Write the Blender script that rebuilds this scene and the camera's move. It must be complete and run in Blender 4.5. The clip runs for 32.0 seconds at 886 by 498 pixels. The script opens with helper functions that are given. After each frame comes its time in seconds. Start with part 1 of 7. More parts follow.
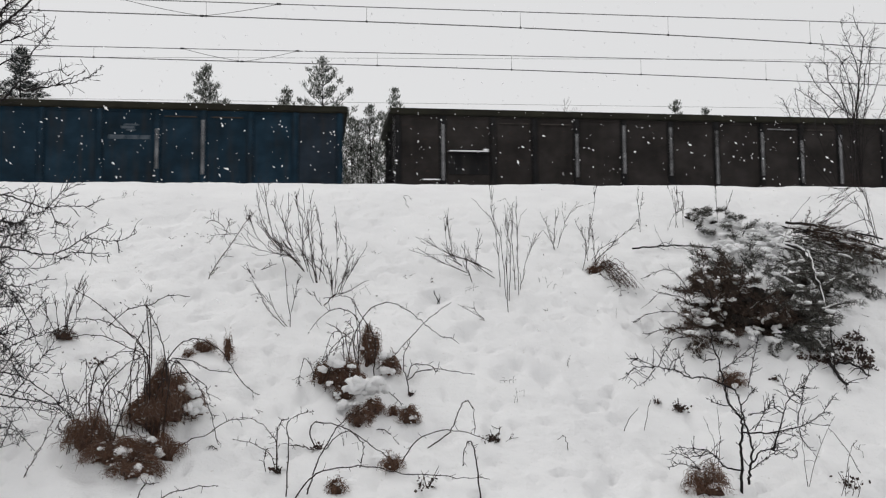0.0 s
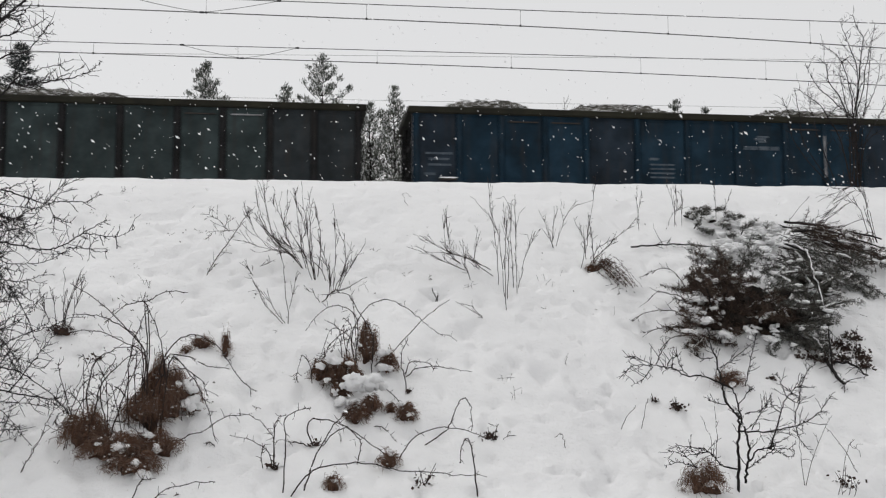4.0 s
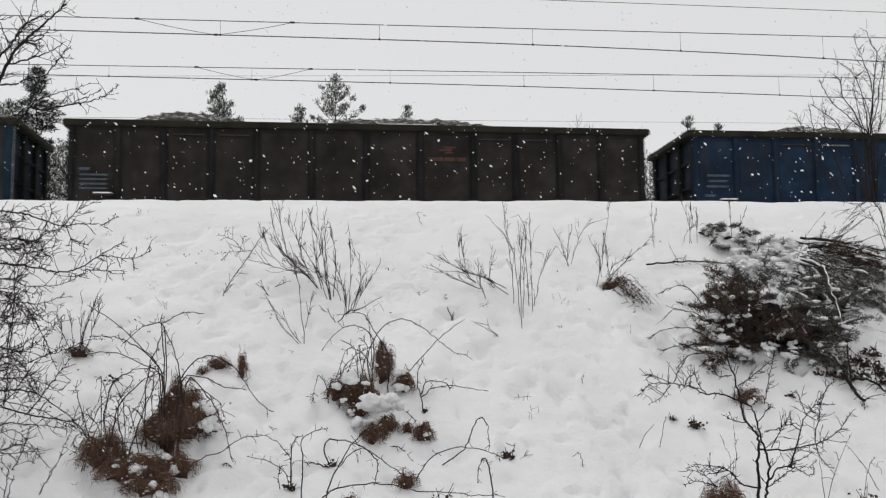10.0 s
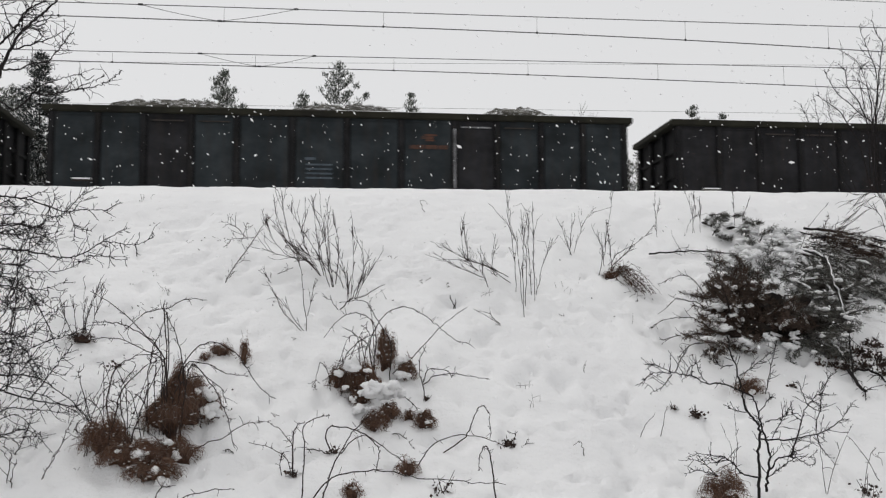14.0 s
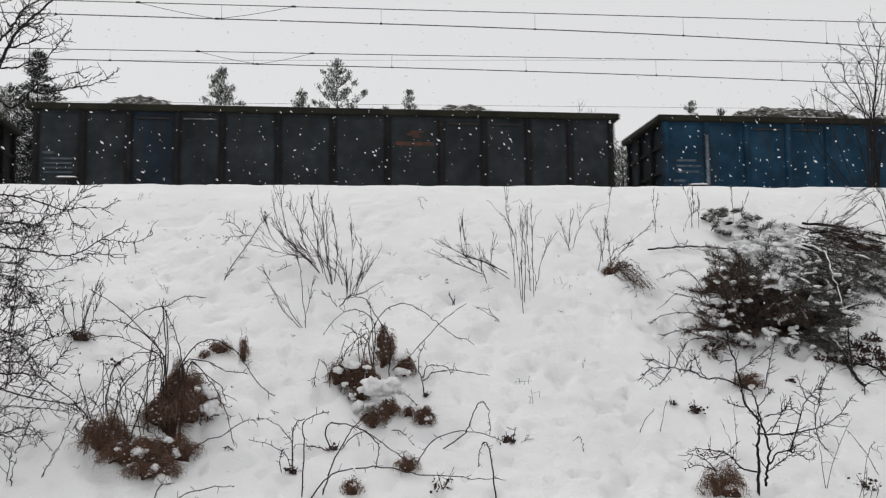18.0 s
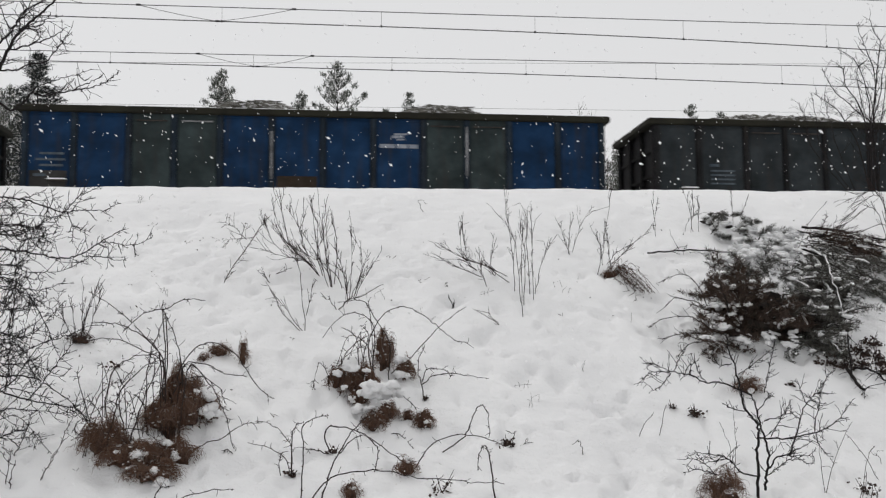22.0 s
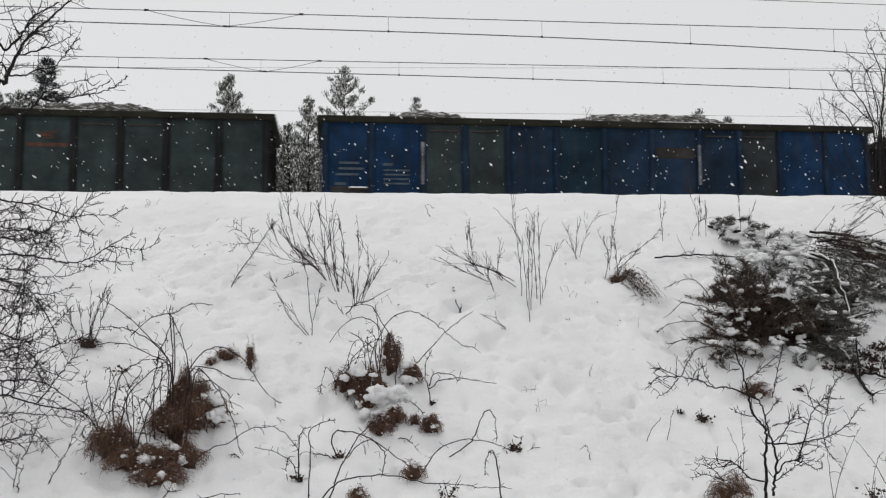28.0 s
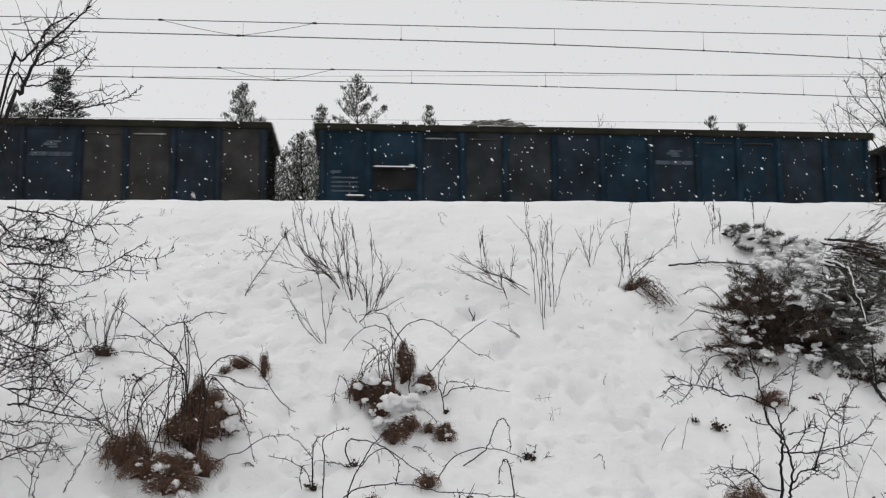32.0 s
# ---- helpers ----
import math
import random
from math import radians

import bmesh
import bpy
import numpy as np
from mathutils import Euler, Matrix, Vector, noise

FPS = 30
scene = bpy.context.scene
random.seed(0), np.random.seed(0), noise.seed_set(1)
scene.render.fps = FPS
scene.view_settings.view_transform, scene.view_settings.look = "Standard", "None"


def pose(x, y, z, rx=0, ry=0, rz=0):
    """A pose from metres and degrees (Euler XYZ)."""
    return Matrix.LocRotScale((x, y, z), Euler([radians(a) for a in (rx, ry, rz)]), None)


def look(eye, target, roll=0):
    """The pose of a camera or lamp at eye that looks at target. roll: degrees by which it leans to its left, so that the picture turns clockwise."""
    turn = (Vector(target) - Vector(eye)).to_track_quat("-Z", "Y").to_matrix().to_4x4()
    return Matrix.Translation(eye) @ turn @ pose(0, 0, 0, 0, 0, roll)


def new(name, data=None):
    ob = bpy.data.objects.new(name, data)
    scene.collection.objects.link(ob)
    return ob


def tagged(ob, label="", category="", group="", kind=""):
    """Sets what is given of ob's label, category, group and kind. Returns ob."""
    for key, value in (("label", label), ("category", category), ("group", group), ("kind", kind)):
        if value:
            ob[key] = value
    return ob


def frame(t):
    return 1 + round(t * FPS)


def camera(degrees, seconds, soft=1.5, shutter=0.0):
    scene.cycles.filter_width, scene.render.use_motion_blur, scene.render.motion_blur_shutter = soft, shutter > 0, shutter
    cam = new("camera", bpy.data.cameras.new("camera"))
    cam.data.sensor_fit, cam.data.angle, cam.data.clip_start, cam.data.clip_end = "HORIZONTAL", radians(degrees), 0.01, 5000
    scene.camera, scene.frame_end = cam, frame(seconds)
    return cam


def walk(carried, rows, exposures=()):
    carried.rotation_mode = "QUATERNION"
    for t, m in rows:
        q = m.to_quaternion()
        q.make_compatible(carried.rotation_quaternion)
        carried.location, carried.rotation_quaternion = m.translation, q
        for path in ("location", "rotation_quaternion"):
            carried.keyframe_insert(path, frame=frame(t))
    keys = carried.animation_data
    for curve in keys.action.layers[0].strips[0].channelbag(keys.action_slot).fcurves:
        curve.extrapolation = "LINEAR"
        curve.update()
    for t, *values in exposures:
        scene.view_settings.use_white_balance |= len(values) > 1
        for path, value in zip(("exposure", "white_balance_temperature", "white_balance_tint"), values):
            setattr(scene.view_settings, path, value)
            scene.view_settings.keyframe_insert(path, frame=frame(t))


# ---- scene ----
cam = camera(48.26, 32.0, soft=1.2, shutter=0.2)


def aim(x, z, yaw, pitch, roll):
    """A hand-held camera at the foot of the bank: it stands at y = 0 and looks across the track."""
    return pose(x, 0, z) @ pose(0, 0, 0, 0, 0, -yaw) @ pose(0, 0, 0, 90 + pitch) @ pose(0, 0, 0, 0, 0, roll)


walk(cam, [(t, aim(x, z, yaw, pitch, roll)) for t, x, z, yaw, pitch, roll in [
    (0, 0.007, 1.603, 7.569, 5.736, -0.493), (0.5, 0.011, 1.600, 7.646, 5.684, -0.542), (1, 0.016, 1.599, 7.717, 5.632, -0.569),
    (1.5, 0.012, 1.605, 7.800, 5.577, -0.504), (2, 0.011, 1.600, 7.783, 5.594, -0.370), (2.5, 0.013, 1.598, 7.719, 5.595, -0.259),
    (3, 0.010, 1.599, 7.651, 5.618, -0.120), (3.5, 0.013, 1.596, 7.590, 5.619, -0.109), (5.5, 0.017, 1.598, 7.758, 5.906, -0.745),
    (6, 0.011, 1.605, 7.602, 6.124, -0.824), (6.5, 0.005, 1.599, 7.366, 6.314, -0.789), (7, 0.010, 1.600, 7.114, 6.451, -0.725),
    (7.5, 0.006, 1.604, 7.006, 6.557, -0.687), (8, 0.007, 1.602, 6.948, 6.690, -0.665), (8.5, 0.005, 1.604, 6.951, 6.735, -0.658),
    (9, -0.002, 1.605, 6.963, 6.713, -0.630), (9.5, 0.003, 1.606, 6.876, 6.684, -0.615), (10, -0.001, 1.602, 6.830, 6.704, -0.589),
    (10.5, -0.002, 1.602, 6.808, 6.713, -0.492), (11, 0.001, 1.606, 6.796, 6.635, -0.435), (11.5, -0.003, 1.604, 6.773, 6.490, -0.388),
    (12, -0.003, 1.598, 6.728, 6.308, -0.302), (12.5, -0.004, 1.600, 6.683, 6.117, -0.251), (13, 0.000, 1.600, 6.639, 5.981, -0.170),
    (13.5, -0.002, 1.600, 6.647, 5.966, -0.142), (14, 0.001, 1.600, 6.662, 6.028, -0.208), (14.5, 0.001, 1.600, 6.742, 6.111, -0.250),
    (16.5, 0.001, 1.598, 6.988, 6.114, -0.278), (17, 0.002, 1.596, 6.899, 5.964, -0.396), (17.5, 0.003, 1.596, 6.810, 5.855, -0.486),
    (18, 0.003, 1.594, 6.721, 5.857, -0.485), (18.5, -0.001, 1.596, 6.680, 5.923, -0.391), (19, -0.002, 1.599, 6.616, 6.014, -0.289),
    (19.5, -0.002, 1.596, 6.581, 6.076, -0.222), (20, 0.001, 1.599, 6.570, 6.099, -0.251), (20.5, -0.000, 1.598, 6.630, 6.098, -0.240),
    (21, 0.001, 1.595, 6.730, 6.061, -0.273), (21.5, 0.004, 1.598, 6.763, 6.012, -0.355), (22, 0.002, 1.600, 6.743, 6.008, -0.361),
    (22.5, -0.001, 1.599, 6.693, 6.032, -0.299), (23, 0.000, 1.599, 6.625, 6.012, -0.244), (23.5, -0.000, 1.599, 6.584, 5.995, -0.205),
    (24, -0.001, 1.597, 6.554, 6.026, -0.249), (24.5, -0.002, 1.600, 6.514, 6.118, -0.292), (25, -0.002, 1.599, 6.466, 6.314, -0.383),
    (25.5, 0.002, 1.605, 6.433, 6.470, -0.469), (27.5, 0.003, 1.601, 6.375, 6.314, -0.311), (28, 0.001, 1.600, 6.343, 6.277, -0.305),
    (28.5, 0.002, 1.604, 6.317, 6.251, -0.298), (29, 0.004, 1.601, 6.243, 6.305, -0.323), (29.5, -0.005, 1.602, 6.098, 6.439, -0.305),
    (30, -0.004, 1.606, 5.872, 6.575, -0.270), (30.5, -0.006, 1.606, 5.764, 6.692, -0.240), (31, -0.007, 1.604, 5.745, 6.778, -0.260),
    (31.5, -0.003, 1.603, 5.693, 6.787, -0.310), (32, -0.004, 1.607, 5.597, 6.718, -0.335),]])

# ---- overcast light ----
world = bpy.data.worlds.new("overcast")
scene.world = world
world.use_nodes = True
wn = world.node_tree
wn.nodes.clear()
sky = wn.nodes.new("ShaderNodeTexSky")
sky.sky_type, sky.sun_disc = "NISHITA", False
sky.sun_elevation, sky.sun_rotation = radians(55), radians(330)
thin = wn.nodes.new("ShaderNodeHueSaturation")
thin.inputs["Saturation"].default_value, thin.inputs["Value"].default_value = 0.25, 0.1
cloud = wn.nodes.new("ShaderNodeMix")
cloud.data_type = "RGBA"
cloud.inputs["Factor"].default_value = 0.86
cloud.inputs["B"].default_value = (0.765, 0.763, 0.766, 1)
back = wn.nodes.new("ShaderNodeBackground")
back.inputs["Strength"].default_value = 1.0
out = wn.nodes.new("ShaderNodeOutputWorld")
wn.links.new(sky.outputs[0], thin.inputs["Color"])
wn.links.new(thin.outputs[0], cloud.inputs["A"])
wn.links.new(cloud.outputs["Result"], back.inputs["Color"])
wn.links.new(back.outputs[0], out.inputs[0])
sun_data = bpy.data.lights.new("sun", "SUN")
sun_data.energy, sun_data.angle, sun_data.color = 0.85, radians(35), (1, 0.98, 0.95)
sun = new("sun", sun_data)
sun.matrix_basis = look((-14, 34, 40), (0, 10, 0))
scene.view_settings.exposure = 0.0

# ---- materials ----


def ramp(nt, fac, stops):
    n = nt.nodes.new("ShaderNodeValToRGB")
    while len(n.color_ramp.elements) < len(stops):
        n.color_ramp.elements.new(0.5)
    for e, (at, c) in zip(n.color_ramp.elements, stops):
        e.position, e.color = at, (*c, 1) if len(c) == 3 else c
    nt.links.new(fac, n.inputs[0])
    return n.outputs[0]


def mixed(nt, fac, a, b, mode="MIX"):
    n = nt.nodes.new("ShaderNodeMix")
    n.data_type, n.blend_type = "RGBA", mode
    for sock, v in ((n.inputs["Factor"], fac), (n.inputs["A"], a), (n.inputs["B"], b)):
        if isinstance(v, (int, float)):
            sock.default_value = v
        elif isinstance(v, tuple):
            sock.default_value = (*v, 1)
        else:
            nt.links.new(v, sock)
    return n.outputs["Result"]


def noisy(nt, vec, scale, detail=4, rough=0.55):
    n = nt.nodes.new("ShaderNodeTexNoise")
    n.inputs["Scale"].default_value, n.inputs["Detail"].default_value, n.inputs["Roughness"].default_value = scale, detail, rough
    nt.links.new(vec, n.inputs["Vector"])
    return n.outputs["Fac"]


def stretched(nt, vec, s):
    n = nt.nodes.new("ShaderNodeMapping")
    n.inputs["Scale"].default_value = s
    nt.links.new(vec, n.inputs["Vector"])
    return n.outputs[0]


def shifted(nt):
    """Object space moved by the object's own random number, so that no two alike pieces share a stain."""
    co, info = nt.nodes.new("ShaderNodeTexCoord"), nt.nodes.new("ShaderNodeObjectInfo")
    mul, add = nt.nodes.new("ShaderNodeMath"), nt.nodes.new("ShaderNodeVectorMath")
    mul.operation, mul.inputs[1].default_value = "MULTIPLY", 60
    nt.links.new(info.outputs["Random"], mul.inputs[0])
    nt.links.new(co.outputs["Object"], add.inputs[0])
    nt.links.new(mul.outputs[0], add.inputs[1])
    return add.outputs[0]


def material(name, rough=0.8, metal=0.0):
    m = bpy.data.materials.new(name)
    m.use_nodes = True
    p = m.node_tree.nodes["Principled BSDF"]
    p.inputs["Roughness"].default_value, p.inputs["Metallic"].default_value = rough, metal
    return m, m.node_tree, p


def bumped(nt, p, height, strength, distance):
    b = nt.nodes.new("ShaderNodeBump")
    b.inputs["Strength"].default_value, b.inputs["Distance"].default_value = strength, distance
    nt.links.new(height, b.inputs["Height"])
    nt.links.new(b.outputs[0], p.inputs["Normal"])


def snow_material():
    m, nt, p = material("snow", 0.75)
    co = nt.nodes.new("ShaderNodeTexCoord").outputs["Object"]
    big, fine = noisy(nt, co, 0.9, 5), noisy(nt, co, 14, 6, 0.65)
    col = ramp(nt, big, [(0.3, (0.79, 0.79, 0.797)), (0.7, (0.86, 0.86, 0.863))])
    litter = noisy(nt, co, 23, 3, 0.5)
    col = mixed(nt, ramp(nt, litter, [(0.70, (0, 0, 0)), (0.76, (0.35, 0.35, 0.35))]), col, (0.42, 0.38, 0.34))
    nt.links.new(col, p.inputs["Base Color"])
    p.inputs["Specular IOR Level"].default_value = 0.25
    bumped(nt, p, mixed(nt, 0.5, noisy(nt, co, 5, 6, 0.6), fine), 0.85, 0.05)
    return m


def paint(name, rgb, rust=0.25):
    """Weathered wagon paint: rust blooms, vertical run-down streaks, coal dust."""
    m, nt, p = material(name, 0.72)
    p.inputs["Specular IOR Level"].default_value = 0.14
    v = shifted(nt)
    big, fine = noisy(nt, v, 1.6, 6, 0.62), noisy(nt, v, 17, 5, 0.6)
    streak = noisy(nt, stretched(nt, v, (7, 7, 0.7)), 1.0, 4, 0.6)
    lighter = tuple(min(1, c * 1.45 + 0.004) for c in rgb)
    darker = tuple(c * 0.55 for c in rgb)
    col = ramp(nt, big, [(0.32, darker), (0.5, rgb), (0.68, lighter)])
    col = mixed(nt, ramp(nt, streak, [(0.5, (0, 0, 0)), (0.72, (0.5, 0.5, 0.5))]), col, (0.03, 0.026, 0.023))
    col = mixed(nt, ramp(nt, fine, [(0.66 - 0.12 * rust, (0, 0, 0)), (0.8 - 0.1 * rust, (rust * 2, rust * 2, rust * 2))]), col, (0.075, 0.04, 0.024))
    nt.links.new(col, p.inputs["Base Color"])
    bumped(nt, p, mixed(nt, 0.5, big, fine), 0.35, 0.01)
    return m


def speckled(name, a, b, scale, rough=0.85, c=None, bump=0.4, dist=0.01):
    m, nt, p = material(name, rough)
    p.inputs["Specular IOR Level"].default_value = 0.2
    v = shifted(nt)
    n1, n2 = noisy(nt, v, scale, 5, 0.6), noisy(nt, v, scale * 6, 4, 0.6)
    col = ramp(nt, n1, [(0.32, a), (0.68, b)])
    if c:
        col = mixed(nt, ramp(nt, n2, [(0.55, (0, 0, 0)), (0.62, (1, 1, 1))]), col, c)
    nt.links.new(col, p.inputs["Base Color"])
    bumped(nt, p, n2, bump, dist)
    return m


def island(name, shades, rough=0.85):
    """One shade for each blade, needle or flake."""
    m, nt, p = material(name, rough)
    p.inputs["Specular IOR Level"].default_value = 0.2
    g = nt.nodes.new("ShaderNodeNewGeometry")
    n = len(shades)
    nt.links.new(ramp(nt, g.outputs["Random Per Island"], [(i / max(1, n - 1), s) for i, s in enumerate(shades)]), p.inputs["Base Color"])
    return m


SNOW = snow_material()
FLAKE, fnt, fp = material("flake", 0.6)
fp.inputs["Base Color"].default_value = (0.93, 0.93, 0.94, 1)
PAINTS = {code: paint("paint_" + word, rgb, rust) for code, word, rgb, rust in (
    ("n", "navy", (0.012, 0.020, 0.030), 0.2), ("T", "dark_teal", (0.006, 0.021, 0.036), 0.15), ("t", "teal", (0.008, 0.027, 0.044), 0.18),
    ("u", "azure", (0.007, 0.034, 0.064), 0.14), ("b", "blue", (0.0035, 0.023, 0.064), 0.12), ("R", "royal", (0.0035, 0.020, 0.058), 0.1),
    ("m", "mid_blue", (0.007, 0.020, 0.042), 0.2), ("d", "dark_grey", (0.033, 0.032, 0.031), 0.25), ("s", "slate", (0.021, 0.026, 0.029), 0.2),
    ("k", "brown_black", (0.021, 0.018, 0.017), 0.3), ("K", "black", (0.016, 0.016, 0.018), 0.2), ("e", "olive", (0.027, 0.025, 0.022), 0.3),
    ("o", "rust_orange", (0.058, 0.031, 0.018), 0.6), ("r", "rust_brown", (0.034, 0.024, 0.016), 0.5), ("g", "grey_green", (0.026, 0.037, 0.038), 0.2),
    ("c", "sky_blue", (0.022, 0.062, 0.11), 0.1))}
RIM = speckled("mossy_rim", (0.010, 0.009, 0.0075), (0.026, 0.0255, 0.0165), 1.6)
RIB = paint("rib_paint", (0.011, 0.011, 0.012), 0.3)
WORN = speckled("worn_rib", (0.32, 0.32, 0.33), (0.07, 0.07, 0.07), 2.5)
STEEL = speckled("dirty_steel", (0.03, 0.027, 0.025), (0.06, 0.05, 0.045), 4.0)
MARK = speckled("faded_lettering", (0.10, 0.12, 0.14), (0.04, 0.055, 0.072), 6.0)
TAN = speckled("faded_orange_lettering", (0.11, 0.05, 0.032), (0.045, 0.032, 0.028), 6.0)
WHITE = speckled("white_lettering", (0.32, 0.34, 0.37), (0.12, 0.14, 0.18), 6.0)
SCRAP = speckled("snowy_scrap", (0.03, 0.028, 0.022), (0.10, 0.095, 0.08), 2.0, c=(0.62, 0.62, 0.63))
WIRE = speckled("wire_metal", (0.13, 0.13, 0.13), (0.19, 0.19, 0.19), 8.0, 0.5)
CLAMP = speckled("clamp_metal", (0.03, 0.03, 0.03), (0.05, 0.05, 0.05), 8.0, 0.6)
BARK = speckled("dark_bark", (0.008, 0.007, 0.007), (0.022, 0.018, 0.018), 20.0)
TWIG = speckled("twig_bark", (0.018, 0.013, 0.012), (0.045, 0.033, 0.030), 20.0)
PALE = speckled("pale_stem", (0.04, 0.033, 0.030), (0.085, 0.073, 0.066), 20.0)
GRASS = island("dead_grass", [(0.048, 0.026, 0.018), (0.145, 0.075, 0.047), (0.078, 0.040, 0.027), (0.20, 0.122, 0.084), (0.055, 0.033, 0.026), (0.28, 0.215, 0.185)])
LEAF = island("withered_leaf", [(0.03, 0.02, 0.018), (0.06, 0.038, 0.03), (0.04, 0.03, 0.026)])
BROWNED = island("withered_needles", [(0.03, 0.019, 0.014), (0.075, 0.045, 0.033), (0.04, 0.032, 0.027), (0.12, 0.088, 0.068), (0.026, 0.022, 0.02)])
GREYED = island("grey_needles", [(0.03, 0.031, 0.026), (0.11, 0.11, 0.098), (0.06, 0.061, 0.054), (0.22, 0.218, 0.205), (0.085, 0.07, 0.056)])
# near-black tone that paints the shade deep inside the brush heaps
HEAP_SHADE = speckled("brush_shade", (0.012, 0.010, 0.009), (0.035, 0.028, 0.023), 9.0)
THATCH = speckled("grass_thatch", (0.03, 0.017, 0.012), (0.09, 0.05, 0.034), 30.0)
NEEDLE = island("pine_needles", [(0.07, 0.078, 0.066), (0.13, 0.14, 0.12), (0.09, 0.10, 0.085), (0.2, 0.21, 0.20)])
DARKNEEDLE = island("spruce_needles", [(0.03, 0.035, 0.036), (0.05, 0.056, 0.056), (0.04, 0.046, 0.042)])
THICKET = island("thicket_twigs", [(0.035, 0.032, 0.028), (0.06, 0.055, 0.048), (0.09, 0.085, 0.075), (0.05, 0.045, 0.038), (0.16, 0.155, 0.15)])

# ---- mesh tools ----
RAIL, TRACK, EYE = 3.81, 23.2, 1.6


class Shape:
    """Collects tubes, blades and lumps into one mesh."""

    def __init__(self):
        self.v, self.f = [], []

    def tube(self, pts, r0, r1, sides=4):
        pts = [Vector(p) for p in pts]
        n, base = len(pts), len(self.v)
        for i, p in enumerate(pts):
            d = (pts[min(i + 1, n - 1)] - pts[max(i - 1, 0)]).normalized()
            a = d.cross(Vector((0.31, 0.9, 0.2))).normalized()
            b = d.cross(a)
            r = r0 + (r1 - r0) * i / max(1, n - 1)
            for k in range(sides):
                w = 2 * math.pi * k / sides
                self.v.append(p + (a * math.cos(w) + b * math.sin(w)) * r)
        for i in range(n - 1):
            for k in range(sides):
                a0, a1 = base + i * sides + k, base + i * sides + (k + 1) % sides
                self.f.append((a0, a1, a1 + sides, a0 + sides))
        self.f.append(tuple(base + k for k in reversed(range(sides))))
        self.f.append(tuple(base + (n - 1) * sides + k for k in range(sides)))

    def blade(self, p, d, width, bend=0.0):
        """A narrow three-sided sliver from p along d."""
        p, d = Vector(p), Vector(d)
        side = d.cross(Vector((random.uniform(-1, 1), random.uniform(-1, 1), random.uniform(-1, 1)))).normalized() * width
        up = d.cross(side).normalized() * width * 0.5
        mid = p + d * 0.55 + Vector((0, 0, bend))
        base = len(self.v)
        self.v += [p - side * 0.6, p + side * 0.6, mid - side, mid + side, mid + up, p + d + Vector((0, 0, -bend))]
        self.f += [(base, base + 1, base + 3, base + 2), (base + 2, base + 3, base + 5), (base + 2, base + 5, base + 4), (base + 3, base + 4, base + 5),
                   (base, base + 2, base + 4), (base + 1, base + 4, base + 3), (base, base + 4, base + 1)]

    def flat(self, p, d, width):
        """A small leaf or needle spray: two triangles folded along d."""
        p, d = Vector(p), Vector(d)
        side = d.cross(Vector((random.uniform(-1, 1), random.uniform(-1, 1), random.uniform(-1, 1)))).normalized() * width
        base = len(self.v)
        self.v += [p, p + d * 0.5 + side, p + d, p + d * 0.5 - side]
        self.f += [(base, base + 1, base + 2), (base, base + 2, base + 3)]

    def lump(self, c, r, squash=0.7, rough=0.25, rings=6, segs=9):
        """A lumpy rounded heap."""
        c, base, s = Vector(c), len(self.v), random.uniform(0, 50)
        rr = r if isinstance(r, tuple) else (r, r, r * squash)
        for i in range(1, rings):
            th = math.pi * i / rings
            for k in range(segs):
                ph = 2 * math.pi * k / segs
                d = Vector((math.sin(th) * math.cos(ph), math.sin(th) * math.sin(ph), math.cos(th)))
                w = 1 + rough * noise.noise(d * 1.9 + Vector((s, s, s)))*1.6
                self.v.append(c + Vector((d.x * rr[0], d.y * rr[1], d.z * rr[2])) * w)
        top, low = len(self.v), len(self.v) + 1
        self.v += [c + Vector((0, 0, rr[2] * w * (1 + rough * noise.noise(Vector((0, 0, w * 1.9)) + Vector((s, s, s))) * 1.6))) for w in (1, -1)]
        for i in range(rings - 2):
            for k in range(segs):
                a, b = base + i * segs + k, base + i * segs + (k + 1) % segs
                self.f.append((a, a + segs, b + segs, b))
        for k in range(segs):
            self.f.append((top, base + k, base + (k + 1) % segs))
            e = base + (rings - 2) * segs
            self.f.append((low, e + (k + 1) % segs, e + k))

    def box(self, x0, x1, y0, y1, z0, z1, b=0.0):
        """A box whose vertical and top edges are chamfered by b."""
        base = len(self.v)
        if b <= 0:
            self.v += [Vector(p) for p in ((x0, y0, z0), (x1, y0, z0), (x1, y1, z0), (x0, y1, z0), (x0, y0, z1), (x1, y0, z1), (x1, y1, z1), (x0, y1, z1))]
            for q in ((3, 2, 1, 0), (4, 5, 6, 7), (0, 1, 5, 4), (1, 2, 6, 5), (2, 3, 7, 6), (3, 0, 4, 7)):
                self.f.append(tuple(base + i for i in q))
            return
        for z, g in ((z0 + b, 0), (z1 - b, 0), (z1, b), (z0, b)):
            for x, y in ((x0 + b + g, y0 + g), (x1 - b - g, y0 + g), (x1 - g, y0 + b + g), (x1 - g, y1 - b - g), (x1 - b - g, y1 - g), (x0 + b + g, y1 - g), (x0 + g, y1 - b - g), (x0 + g, y0 + b + g)):
                self.v.append(Vector((x, y, z)))
        for lo, hi in ((0, 8), (8, 16), (24, 0)):
            for k in range(8):
                n = (k + 1) % 8
                self.f.append((base + lo + k, base + lo + n, base + hi + n, base + hi + k))
        self.f.append(tuple(base + 16 + k for k in range(8)))
        self.f.append(tuple(base + 24 + k for k in reversed(range(8))))

